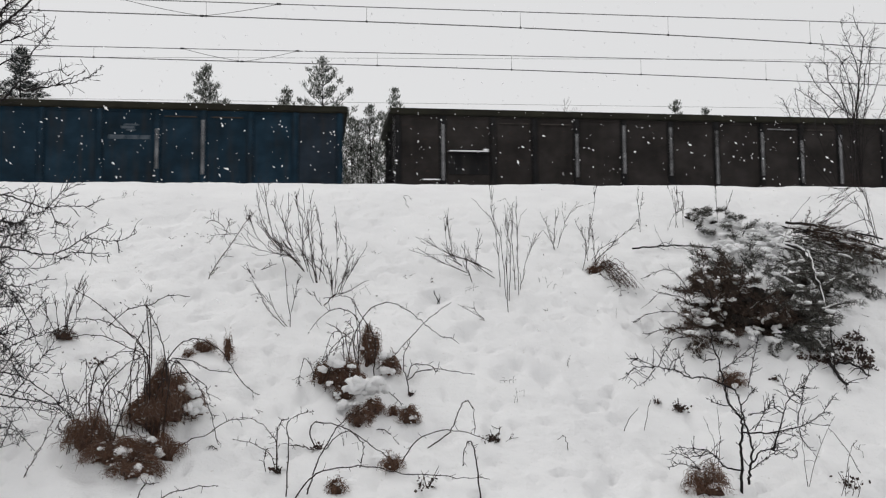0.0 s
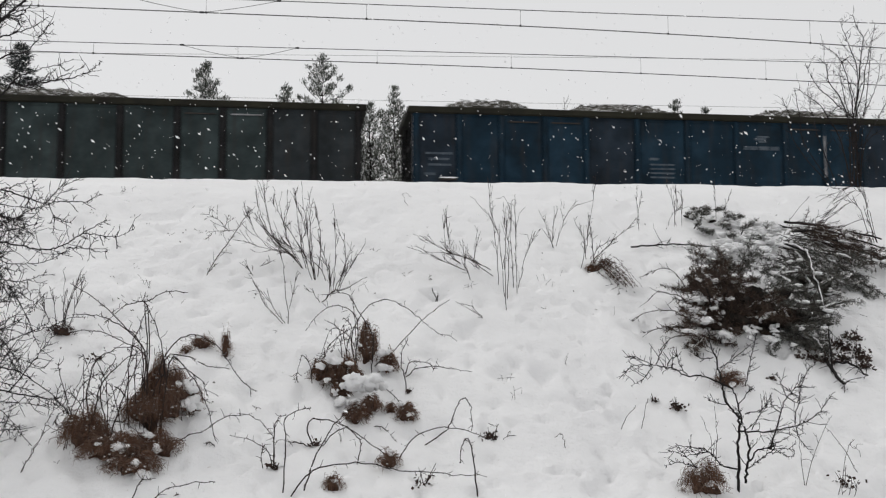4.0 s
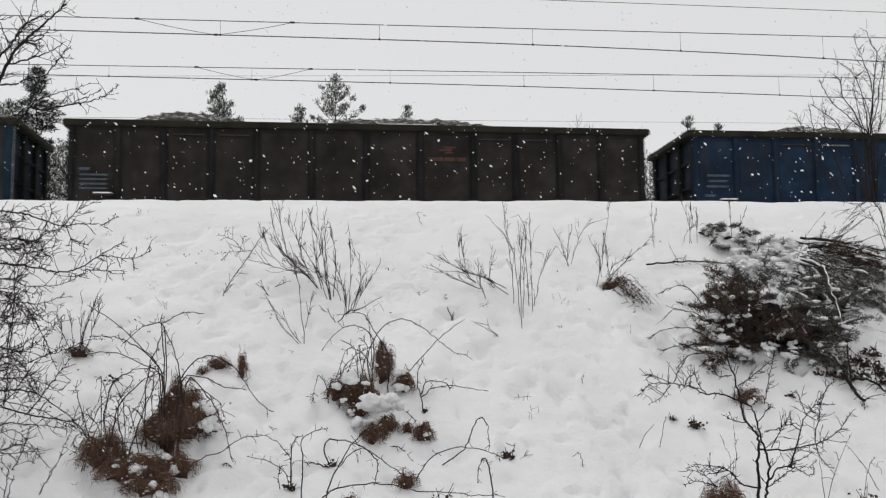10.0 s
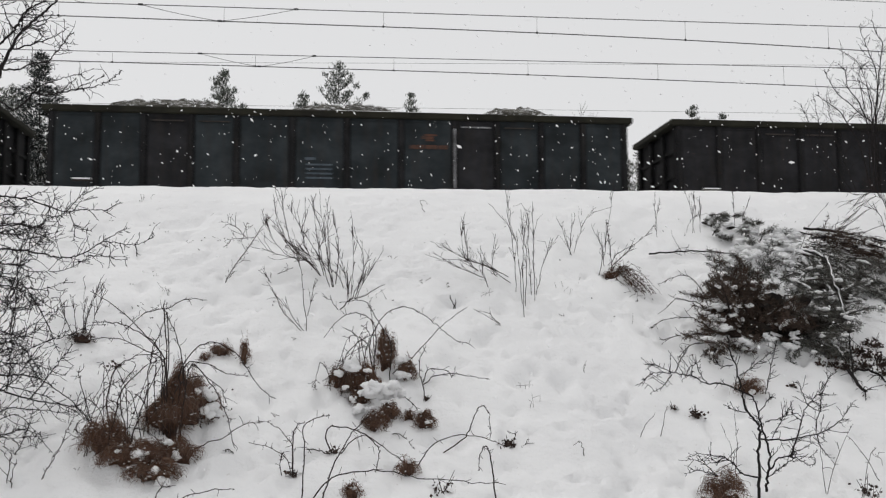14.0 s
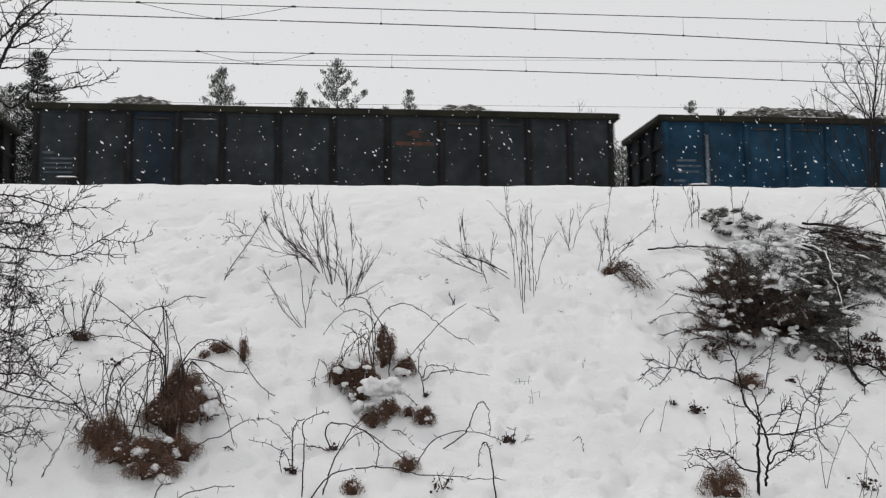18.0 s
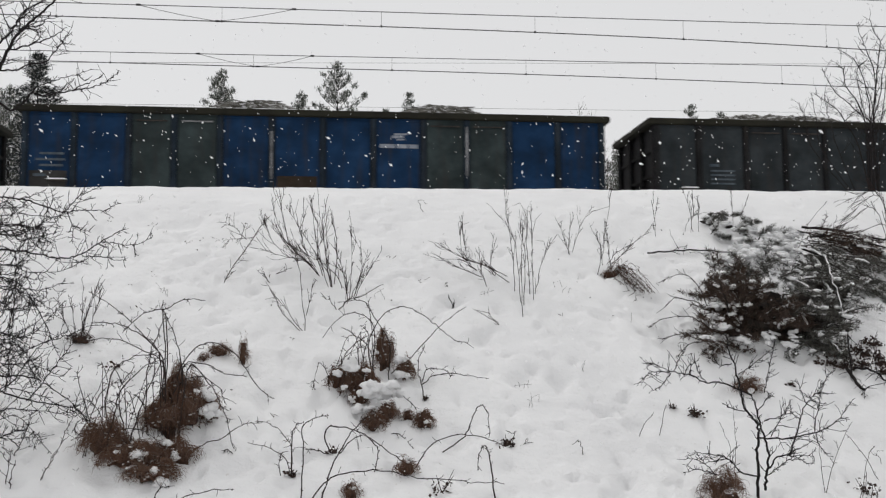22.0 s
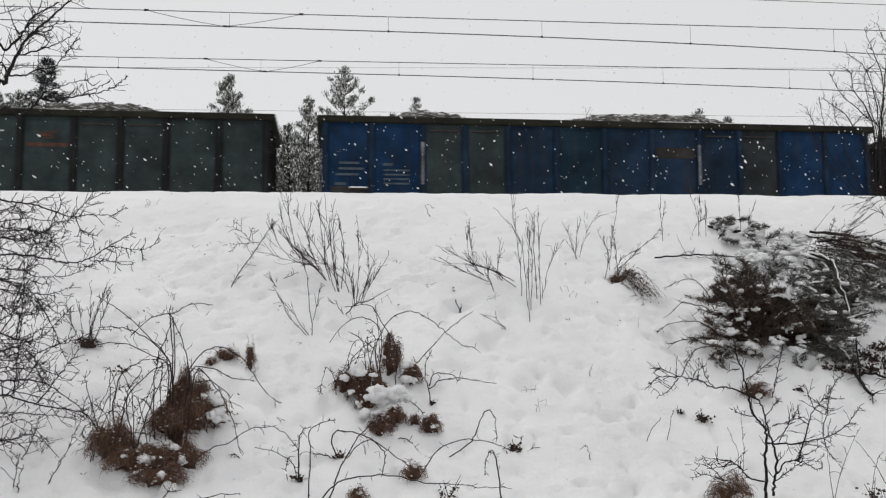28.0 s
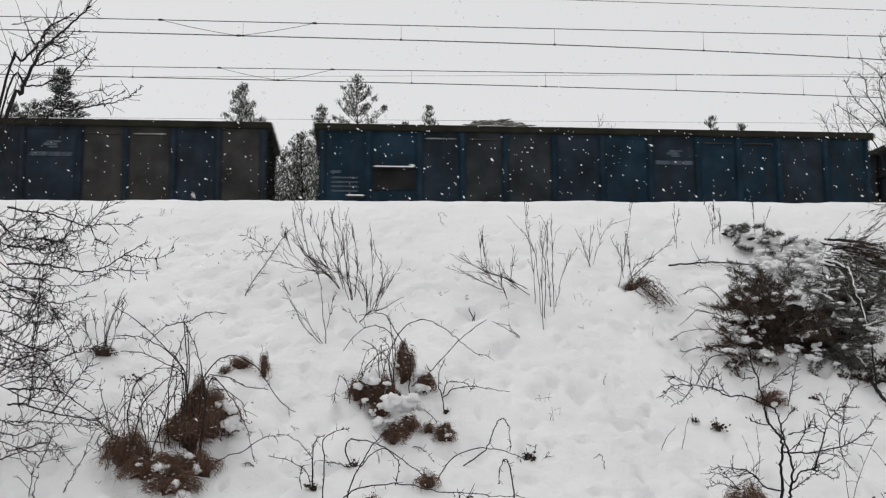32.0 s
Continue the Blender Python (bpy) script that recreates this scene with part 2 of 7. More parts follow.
    def mesh(self, name, mat=None, smooth=False):
        me = bpy.data.meshes.new(name)
        me.from_pydata([tuple(v) for v in self.v], [], self.f)
        if smooth:
            me.polygons.foreach_set("use_smooth", [True] * len(me.polygons))
        if mat:
            me.materials.append(mat)
        me.update()
        return me


def part(name, shape, mat, parent, label="", smooth=False):
    me = shape if isinstance(shape, bpy.types.Mesh) else shape.mesh(name, mat, smooth)
    ob = new(name, me)
    if parent:
        ob.parent = parent
    if isinstance(shape, bpy.types.Mesh) and mat:
        ob.material_slots[0].link = "OBJECT"
        ob.material_slots[0].material = mat
    return tagged(ob, label)


def bulk(ob):
    return tagged(ob, kind="stuff")


def thing(name, m, label, category, group="", kind=""):
    ob = new(name)
    ob.empty_display_size = 0.2
    ob.matrix_basis = m
    return tagged(ob, label, category, group, kind)


# ---- ground: one snow sheet, the bank, the track bed and the far plain ----
PROFILE = [(-60, -0.3), (0, 0), (5, 0), (6.5, 0.06), (8, 0.44), (14.2, 3.86), (15.5, 4.25), (16.4, 4.27), (19.2, 3.72), (21, 3.62), (32, 3.6), (60, 3.4), (2000, 3.0)]
PY, PZ = [p[0] for p in PROFILE], [p[1] for p in PROFILE]


def bank(y):
    return sum(float(np.interp(y + k * 0.16, PY, PZ)) for k in range(-3, 4)) / 7


def slope(x, y):
    return bank(y) + 0.007 * max(-25, min(25, x - 2)) * max(0.0, min(1.0, (y - 6) / 8)) * max(0.0, min(1.0, (21 - y) / 3))


def ground(x, y):
    z = slope(x, y)
    if 2 < y < 20 and abs(x) < 30:
        k = min(1.0, (y - 2) / 3) * (1.0 if y < 11.0 else max(0.32, 1 - (y - 11.0) / 5.0))
        v = Vector((x, y * 0.8, 0))
        z += k * (0.075 * noise.noise(v * 0.9) + 0.042 * noise.noise(v * 2.3 + Vector((9, 2, 0))) + 0.026 * noise.noise(v * 5.1) + 0.012 * noise.noise(v * 11))
        for f, at, deep in ((2.6, 0.24, 0.20), (4.6, 0.27, 0.20), (8.5, 0.30, 0.18)):
            pits = noise.noise(v * f + Vector((40, 7, 3)))
            if pits > at:
                z -= k * deep * (pits - at)
    return z


def make_ground():
    xs = [-3000, -1200, -500, -220, -120, -70, -45, -32, -26, -20, -16, -13, -11, -9.5, -8.4, -7.6] + list(np.arange(-7.0, 12.0, 0.04)) + [12.2, 12.8, 13.8, 15, 17, 20, 25, 32, 45, 70, 120, 220, 500, 1200, 3000]
    ys = [-3000, -1000, -300, -120, -60, -30, -15, -8, -3, 0, 2, 3.5, 4.5, 5.2, 5.8, 6.2] + list(np.arange(6.4, 16.6, 0.042)) + [16.9, 17.4, 18, 18.6, 19.2, 20, 21, 22, 24, 27, 32, 40, 60, 90, 150, 300, 700, 1500, 3000]
    v = [(x, y, ground(x, y)) for y in ys for x in xs]
    n = len(xs)
    f = [(j * n + i, j * n + i + 1, (j + 1) * n + i + 1, (j + 1) * n + i) for j in range(len(ys) - 1) for i in range(n - 1)]
    me = bpy.data.meshes.new("ground")
    me.from_pydata(v, [], f)
    me.polygons.foreach_set("use_smooth", [True] * len(me.polygons))
    me.materials.append(SNOW)
    tagged(new("ground", me), "snow-covered railway bank and plain with dimpled fresh snow", "snow ground", kind="structure")


make_ground()
for off in (-0.75, 0.75):
    one = Shape()
    one.box(-420, 420, TRACK + off - 0.075, TRACK + off + 0.075, RAIL - 0.19, RAIL - 0.165)
    one.box(-420, 420, TRACK + off - 0.01, TRACK + off + 0.01, RAIL - 0.165, RAIL - 0.03)
    one.box(-420, 420, TRACK + off - 0.036, TRACK + off + 0.036, RAIL - 0.03, RAIL)
    tagged(part("rail", one, STEEL, None), "dark steel running rail bedded in the snow", "rail", "rails of the track", "structure")

# ---- the train ----
PITCH, HALF = 14.04, 6.52
BAYS = (1.0, 1.0, 1.04, 1.0, 1.24, 1.24, 1.24, 1.24, 1.0, 1.04, 1.0, 1.0)
OLD_BAYS = (1.03, 1.16, 0.97, 0.99, 1.13, 1.13, 1.13, 1.13, 0.99, 0.98, 1.14, 1.03)
OLDER = {0, 2, 15, 16, 17, 19, 21, 22, 24}
FLOOR, TOP = 1.25, 3.06


def panel_mesh(w, z0=FLOOR, z1=TOP):
    """A pressed side sheet with a shallow raised field."""
    s, h = Shape(), w / 2
    rows = [(h, z0, z1, 0.0), (h - 0.06, z0 + 0.07, z1 - 0.08, 0.0), (h - 0.08, z0 + 0.09, z1 - 0.10, -0.012)]
    for hw, a, b, y in rows:
        s.v += [Vector((-hw, y, a)), Vector((hw, y, a)), Vector((hw, y, b)), Vector((-hw, y, b))]
    s.v += [Vector((-h, 0.05, z0)), Vector((h, 0.05, z0)), Vector((h, 0.05, z1)), Vector((-h, 0.05, z1))]
    for r in (0, 4):
        for k in range(4):
            n = (k + 1) % 4
            s.f.append((r + k, r + n, r + 4 + n, r + 4 + k))
    s.f.append((8, 9, 10, 11))
    for k in range(4):
        n = (k + 1) % 4
        s.f.append((12 + k, 12 + n, n, k))
    s.f.append((15, 14, 13, 12))
    return s.mesh("side_panel", PAINTS["n"])


def rib_mesh():
    s = Shape()
    s.box(-0.055, 0.055, -0.075, 0.0, FLOOR - 0.05, TOP - 0.02, 0.02)
    s.box(-0.08, 0.08, -0.014, 0.0, FLOOR - 0.05, TOP - 0.02)
    return s.mesh("rib", RIB)


def rim_mesh():
    s = Shape()
    for y0, y1 in ((-1.47, -1.33), (1.33, 1.47)):
        s.box(-HALF - 0.05, HALF + 0.05, y0, y1, TOP - 0.02, TOP + 0.13, 0.025)
    for x0, x1 in ((-HALF - 0.05, -HALF + 0.26), (HALF - 0.26, HALF + 0.05)):
        s.box(x0, x1, -1.33, 1.33, TOP - 0.015, TOP + 0.125, 0.02)
    return s.mesh("top_rim", RIM)


def end_mesh():
    s = Shape()
    s.box(-0.025, 0.025, -1.36, 1.36, FLOOR, TOP - 0.01)
    return s.mesh("end_wall", PAINTS["n"])


def post_mesh():
    s = Shape()
    s.box(-0.045, 0.045, -0.05, 0.05, FLOOR - 0.05, TOP - 0.02, 0.012)
    return s.mesh("end_post", RIB)


def beam_mesh():
    s = Shape()
    s.box(-0.025, 0.025, -1.24, 1.24, -0.04, 0.04, 0.01)
    return s.mesh("end_beam", RIB)


def far_side_mesh():
    s = Shape()
    s.box(-HALF + 0.15, HALF - 0.15, 1.36, 1.405, FLOOR, TOP - 0.01)
    return s.mesh("far_side", PAINTS["n"])


def under_mesh():
    s = Shape()
    s.box(-HALF + 0.12, HALF - 0.12, -1.4, 1.4, FLOOR - 0.06, FLOOR - 0.002)
    for y in (-1.36, -0.25, 0.25, 1.36):
        s.box(-HALF + 0.15, HALF - 0.1, y - 0.06, y + 0.06, FLOOR - 0.3, FLOOR - 0.062, 0.01)
    for x in (-HALF + 0.15, -4.5, 4.5, HALF - 0.25):
        s.box(x, x + 0.15, -1.29, 1.29, FLOOR - 0.28, FLOOR - 0.064)
    return s.mesh("underframe", STEEL)


def disc(s, x, y0, y1, z, r, n=20):
    s.tube([(x, y0, z), (x, y1, z)], r, r, n)


def bogie_mesh():
    s = Shape()
    for y in (-1.02, 1.02):
        s.box(-1.25, 1.25, y - 0.05, y + 0.05, 0.42, 0.62, 0.02)
        for x in (-0.9, 0.9):
            s.box(x - 0.14, x + 0.14, y - 0.08, y + 0.08, 0.36, 0.66, 0.03)
    s.box(-0.22, 0.22, -1.0, 1.0, 0.5, 0.93, 0.03)
    return s.mesh("bogie", STEEL)


def wheel_mesh():
    s = Shape()
    disc(s, 0, -0.82, -0.69, 0.46, 0.46)
    disc(s, 0, 0.69, 0.82, 0.46, 0.46)
    disc(s, 0, -0.95, 0.95, 0.46, 0.08, 10)
    return s.mesh("wheelset", STEEL)


def buffer_mesh():
    s = Shape()
    s.tube([(0, 0, 1.06), (0.36, 0, 1.06)], 0.09, 0.09, 10)
    s.tube([(0.36, 0, 1.06), (0.56, 0, 1.06)], 0.22, 0.2, 14)
    return s.mesh("buffer", STEEL)


MESH = dict(rib=rib_mesh(), rim=rim_mesh(), end=end_mesh(), post=post_mesh(), beam=beam_mesh(), far=far_side_mesh(), under=under_mesh(), bogie=bogie_mesh(), wheel=wheel_mesh(), buffer=buffer_mesh())
PANELS = {(kind, w): panel_mesh(w * (2 * HALF - 0.3) / sum(kind) - 0.02) for kind in (BAYS, OLD_BAYS) for w in set(kind)}


def bars(rows):
    s = Shape()
    for x0, x1, z0, z1 in rows:
        s.box(x0, x1, -0.004, 0.0, z0, z1)
    return s


def wagon(bays, words, worn=(), ledge=None, patches=(), logo=5, block=1, tan=False, seed=0):
    """One open high-sided wagon; bays: a paint letter for each side sheet."""
    rnd = random.Random(seed)
    w = thing("gondola_wagon", pose(0, TRACK, RAIL), words, "freight wagon", "wagons of the train")
    spaced = OLD_BAYS if seed in OLDER else BAYS
    x, scale = -HALF + 0.15, (2 * HALF - 0.3) / sum(spaced)
    mids, edges = [], [x]
    for width, code in zip(spaced, bays):
        mid = x + width * scale / 2
        p = part("side_panel", PANELS[spaced, width], PAINTS[code], w)
        p.location = (mid, -1.37 + rnd.uniform(-0.004, 0.004), 0)
        mids.append((mid, p))
        x += width * scale
        edges.append(x)
    main = max(set(bays), key=bays.count)
    for i, e in enumerate(edges):
        r = part("rib", MESH["rib"], PAINTS[main] if main in "uRmTtn" or seed == 2 else PAINTS["n"] if main == "b" else None, w)
        r.location = (e, -1.36, 0)
        if i in worn:
            s, low = Shape(), rnd.uniform(1.45, 1.8)
            s.box(-0.028, 0.022, -0.082, -0.074, low, rnd.uniform(2.6, 2.9))
            part("worn_strip", s, WORN, r, "pale bare strip of worn paint")
    part("top_rim", MESH["rim"], None, w, "mossy dark steel top rim")
    for way in (1, -1):
        e = part("end_wall", MESH["end"], PAINTS["K" if main in "kKdser" else "n"], w)
        e.location = (way * (HALF - 0.185), 0, 0)
        for y in (-1.3, -0.45, 0.45, 1.3):
            part("end_post", MESH["post"], WORN if y == -1.3 and seed % 3 == 0 else None, e).location = (way * 0.071, y, 0)
        for z in (1.9, 2.5):
            part("end_beam", MESH["beam"], None, e).location = (way * 0.051, 0, z)
        for y in (-0.875, 0.875):
            part("buffer", MESH["buffer"], None, w).matrix_basis = pose(way * (HALF - 0.1), y, 0, 0, 0, 0 if way > 0 else 180)
    for _ in range(rnd.randint(2, 4)):
        s, a, long = Shape(), rnd.uniform(-6.2, 4.6), rnd.uniform(0.5, 1.9)
        s.tube([(a + long * k / 9, -1.40 + rnd.gauss(0, 0.012), TOP + 0.132 + rnd.gauss(0, 0.003)) for k in range(10)], 0.02, 0.013, 6)
        part("rim_snow", s, SNOW, w, "thin line of snow lying on the rim")
    part("side_wall", MESH["far"], PAINTS[main], w)
    for e in edges:
        part("rib", MESH["rib"], None, w).matrix_basis = pose(e, 1.405, 0, 0, 0, 180)
    part("underframe", MESH["under"], None, w)
    for bx in (-4.5, 4.5):
        b = part("bogie", MESH["bogie"], None, w)
        b.location = (bx, 0, 0)
        for wx in (-0.9, 0.9):
            ax = part("wheelset", MESH["wheel"], None, b)
            ax.location = (wx, 0, 0)
    if logo is not None:
        mx = mids[logo][0]
        s = bars([(-0.16, 0.12, 2.60, 2.66), (-0.1, 0.2, 2.67, 2.71), (-0.05, 0.14, 2.55, 2.59), (-0.42, -0.08, 2.37, 2.46), (-0.05, 0.2, 2.37, 2.46), (0.23, 0.44, 2.37, 2.46)])
        part("marking", s, TAN if tan else WHITE if seed in (2, 17) else MARK, w, "faded orange lettering" if tan else "faded pale lettering").location = (mx, -1.391, 0)
    if block is not None:
        mx = mids[block][0]
        s = bars([(-0.3, 0.28, 1.95 - 0.1 * k, 1.99 - 0.1 * k) for k in range(4)] + [(-0.32, -0.1, 2.07, 2.13)])
        part("marking", s, MARK, w, "faded pale data lettering").location = (mx, -1.391, 0)
    if seed in (2, 3, 5, 6, 7, 9, 13, 17, 18, 20, 21, 23) and block != 0:
        s = bars([(-0.28 + rnd.uniform(0, 0.1), 0.22 + rnd.uniform(0, 0.12), 2.1 - 0.13 * k, 2.15 - 0.13 * k) for k in range(3)] + [(-0.3, -0.05, 1.62, 1.68)])
        part("marking", s, MARK, w, "faded pale data lettering").location = (mids[0][0], -1.391, 0)
    for i, z0, z1, code in patches:
        mx, width = mids[i][0], spaced[i] * scale
        s = Shape()
        s.box(-width / 2 + 0.12, width / 2 - 0.12, -0.003, 0.0, z0, z1)
        part("paint_patch", s, PAINTS[code], w, "patch of different paint").location = (mx, -1.391, 0)
    for i in (2, 3, 8, 9):
        s = Shape()
        s.box(-0.34, 0.34, -0.045, 0.0, 2.87, 2.90, 0.008)
        part("door_bar", s, WORN if rnd.random() < 0.25 else STEEL, w).location = (mids[i][0], -1.389, 0)
    if ledge is not None:
        s = Shape()
        s.box(-0.46, 0.46, -0.16, 0.0, 2.16, 2.19, 0.006)
        s.box(-0.46, 0.46, -0.02, 0.0, 1.7, 2.16)
        lg = part("step_ledge", s, RIB, w)
        lg.location = (mids[ledge][0], -1.389, 0)
        s = Shape()
        s.box(-0.45, 0.45, -0.15, -0.01, 2.192, 2.225, 0.012)
        s.lump((0.4, -0.08, 2.24), (0.06, 0.05, 0.04))
        part("snow_strip", s, FLAKE, lg, "strip of white snow on the ledge")
    s = Shape()
    s.box(-0.20, 0.20, -0.15, 0.0, 1.50, 1.525, 0.004)
    st = part("step", s, STEEL, w)
    st.location = (mids[0][0] + 0.22, -1.44, 0)
    s = Shape()
    s.box(-0.19, 0.19, -0.145, -0.005, 1.527, 1.56, 0.01)
    part("snow_strip", s, FLAKE, st)
    return w


def load(humps, seed):
    """Snow-dusted scrap in the wagon; humps: centre, reach and height over the rim."""
    n, k = 150, 22
    s = Shape()
    for j in range(k):
        for i in range(n):
            x, y = -6.28 + 12.56 * i / (n - 1), -1.31 + 2.62 * j / (k - 1)
            z = 2.78 + 0.08 * noise.noise(Vector((x * 1.3, y * 1.5, seed)))
            rise = max((h + 0.76) * max(0.0, 1 - (abs(x - c) / reach) ** 3) for c, reach, h in humps)
            z += rise * (1 - (y / 1.5) ** 2 * 0.55)
            z += 0.10 * noise.noise(Vector((x * 5, y * 5, seed))) + 0.06 * noise.noise(Vector((x * 13, y * 11, seed)))
            s.v.append(Vector((x, y, z)))
    for j in range(k - 1):
        for i in range(n - 1):
            a = j * n + i
            s.f.append((a, a + 1, a + n + 1, a + n))
    m = len(s.v)
    s.v += [Vector((-6.28, -1.31, FLOOR + 0.001)), Vector((6.28, -1.31, FLOOR + 0.001)), Vector((6.28, 1.31, FLOOR + 0.001)), Vector((-6.28, 1.31, FLOOR + 0.001))]
    s.f.append((m + 3, m + 2, m + 1, m))
    s.f += [tuple([m, m + 1] + list(range(n - 1, -1, -1))), tuple([m + 2, m + 3] + list(range((k - 1) * n, k * n)))]
    s.f += [tuple([m + 3, m] + [j * n for j in range(k)]), tuple([m + 1, m + 2] + [j * n + n - 1 for j in range(k - 1, -1, -1)])]
    rnd, dust = random.Random(seed), Shape()
    for c, reach, h in humps:
        for _ in range(int(reach * 22)):
            x = c + rnd.uniform(-reach, reach) * 0.95
            y = rnd.uniform(-1.2, 0.4)
            z = 2.84 + (h + 0.72) * (1 - (abs(x - c) / reach) ** 3) * (1 - (y / 1.5) ** 2 * 0.55)
            a = rnd.uniform(0, 6.3)
            L = rnd.uniform(0.08, 0.28)
            (dust if rnd.random() < 0.3 else s).tube([(x, y, z), (x + math.cos(a) * L, y + math.sin(a) * L * 0.5, z + rnd.uniform(-0.03, 0.04))], rnd.uniform(0.010, 0.028), 0.012, 5)
    ob = new("scrap_load", s.mesh("scrap_load", SCRAP))
    ob.matrix_basis = pose(0, TRACK, RAIL)
    if dust.v:
        bulk(part("snow_dust", dust, SNOW, ob, "snow lying on the scrap"))
    return tagged(ob, "heap of dark scrap dusted with snow in an open wagon", "scrap heap", "loads of the train")


DARKBLUE = "dark navy open freight wagon with ribbed steel sides"
TRAIN = [  # paint by bay, label, options, humps of the load
    ("kkkkkkkkkkkk", "brown-black open freight wagon with pale worn ribs", dict(worn=(1, 4, 5, 6, 7, 8, 9, 10), ledge=1, logo=None, block=None), ()),
    ("nTTTTTTTTTTn", DARKBLUE, dict(worn=(8, 9), logo=7, block=4), ((-2, 2.0, 0.02),)),
    ("bbddbbbbddbb", "bright blue open freight wagon with grey doors", dict(worn=(8, 9), logo=7, block=5), ((-3.8, 1.6, 0.05), (0.5, 2.6, 0.1), (4, 1.6, 0.02))),
    ("nTTTnTTTTTnn", "dark teal-blue open freight wagon with faded lettering", dict(worn=(9,), logo=7, block=5), ((-4.6, 1.6, 0.08), (-1.4, 2.0, 0.06), (3.3, 2.0, 0.06))),
] + [
    ("sggsggggggss", "dark slate open freight wagon, dusty sides", dict(logo=None, block=2), ((-1, 4.0, 0.04),)),
    ("bbddddddddbb", "grey open freight wagon with blue end bays", dict(worn=(2,), logo=7, tan=True, block=5), ((-3.6, 1.2, 0.06), (-0.7, 2.6, 0.1), (2.9, 1.3, 0.1))),
    ("TTTTTTTTTTTn", DARKBLUE, dict(logo=7, block=5), ((3, 3.0, 0.02),)),
    ("mmmmmmmmmmmm", "mid-blue open freight wagon with plain sides", dict(worn=(8,), logo=7, block=None), ((-3, 2, 0.01), (2, 2.4, 0.03))),
] + [
    ("kkkkkkkkkkkk", "dark brown open freight wagon, sooty sides", dict(logo=7, tan=True, block=0), ((-4, 1.8, 0.06), (1, 3, 0.02))),
    ("kKnTnTTTsnTs", DARKBLUE, dict(worn=(8, 10), logo=7, block=5), ((0, 3, 0.01),)),
    ("KKKKKKKKKKKK", "sooty black open freight wagon", dict(logo=7, block=None), ((1.6, 0.9, 0.06),)),
    ("ssKsssssKsss", "dark slate open freight wagon with a green mossy rim", dict(worn=(8,), logo=7, tan=True, block=5), ((-4, 2, 0.07), (0, 2.0, 0.05), (4, 1.3, 0.05))),
] + [
    ("rrrrrrrrrrrr", "rusty brown open freight wagon", dict(worn=(2, 5), logo=None, block=None, patches=((1, 1.5, 2.3, "o"), (5, 1.35, 1.7, "o"))), ((1, 3.6, 0.07),)),
    ("uuuuuuuuuuuu", "azure blue open freight wagon with faded lettering", dict(worn=(1, 8), logo=7, block=5), ((-2.9, 2.3, 0.13), (0.2, 1.6, 0.06), (2.0, 1.6, 0.05), (4.2, 1.3, 0.02))),
    ("ssnsssssssss", "dark slate-blue open freight wagon", dict(worn=(), logo=7, tan=True, block=0), ((-4.4, 1.2, 0.05), (3, 1.0, 0.02))),
    ("eeeeeeeeeeee", "olive-brown open freight wagon with sky-blue paint patches", dict(worn=(5,), logo=None, block=None, patches=((9, 1.3, 2.02, "c"), (10, 1.3, 2.06, "c"), (0, 1.9, 2.35, "r"))), ((-3.0, 1.6, 0.05), (-0.6, 2.6, 0.09), (2.6, 1.8, 0.07))),
] + [
    ("ssssssssssss", "dark slate open freight wagon, sooty ribs", dict(worn=(10,), logo=7, block=1), ((-3, 3.0, 0.02), (3, 1.6, 0.05))),
    ("bbggbbbbggbb", "blue open freight wagon with grey repainted bays", dict(worn=(5, 9), logo=7, block=None, patches=((0, 1.3, 1.75, "d"), (5, 1.3, 1.7, "r"))), ((-1.6, 1.6, 0.09), (2.7, 1.5, 0.09))),
    ("RRRRRRRRRRRR", "royal blue open freight wagon with white lettering", dict(worn=(), logo=7, block=5), ((-2.4, 1.7, 0.12), (1.6, 0.7, 0.03))),
    ("oonnoooonnoo", "rust-orange open freight wagon with dark blue bays", dict(worn=(6,), logo=None, block=1), ((-2, 2.2, 0.08),)),
] + [
    ("sdssnnssdsdn", "slate open freight wagon with faded bays", dict(logo=3, block=None), ()),
    ("bbggmTmmmsbb", "dark blue open freight wagon with bright blue end", dict(worn=(2, 8), logo=None, block=1, patches=((7, 2.35, 2.6, "e"), (0, 1.3, 1.6, "d"))), ((-4, 1.5, 0.02), (1.4, 3.4, 0.06))),
    ("gggggggggggg", "grey-green open freight wagon, dusty sides", dict(worn=(5,), logo=7, tan=True, block=None, patches=((0, 1.3, 1.7, "e"),)), ((-2.6, 1.6, 0.08), (2.5, 2.2, 0.07))),
    ("TtttTTtttttt", "teal-blue open freight wagon with pale lettering", dict(worn=(8,), logo=7, block=None), ((-3.6, 2.0, 0.07), (3.8, 1.2, 0.04))),
    ("TTnssnTnTTnT", "dark slate-blue open freight wagon with a snowy ledge", dict(worn=(), logo=7, block=0, ledge=1), ((-2.3, 1.2, 0.03),)),
    ("nnnnnnnnddnd", "dark navy open freight wagon with grey bays", dict(worn=(), logo=7, block=None), ((-1, 2, 0.03),)),
]
ROLLING = []
for number, (bays, words, options, humps) in enumerate(TRAIN):
    ROLLING.append((number, wagon(bays, words, seed=number, **options)))
    if humps:
        ROLLING.append((number, load(humps, number)))

# ---- overhead wires ----


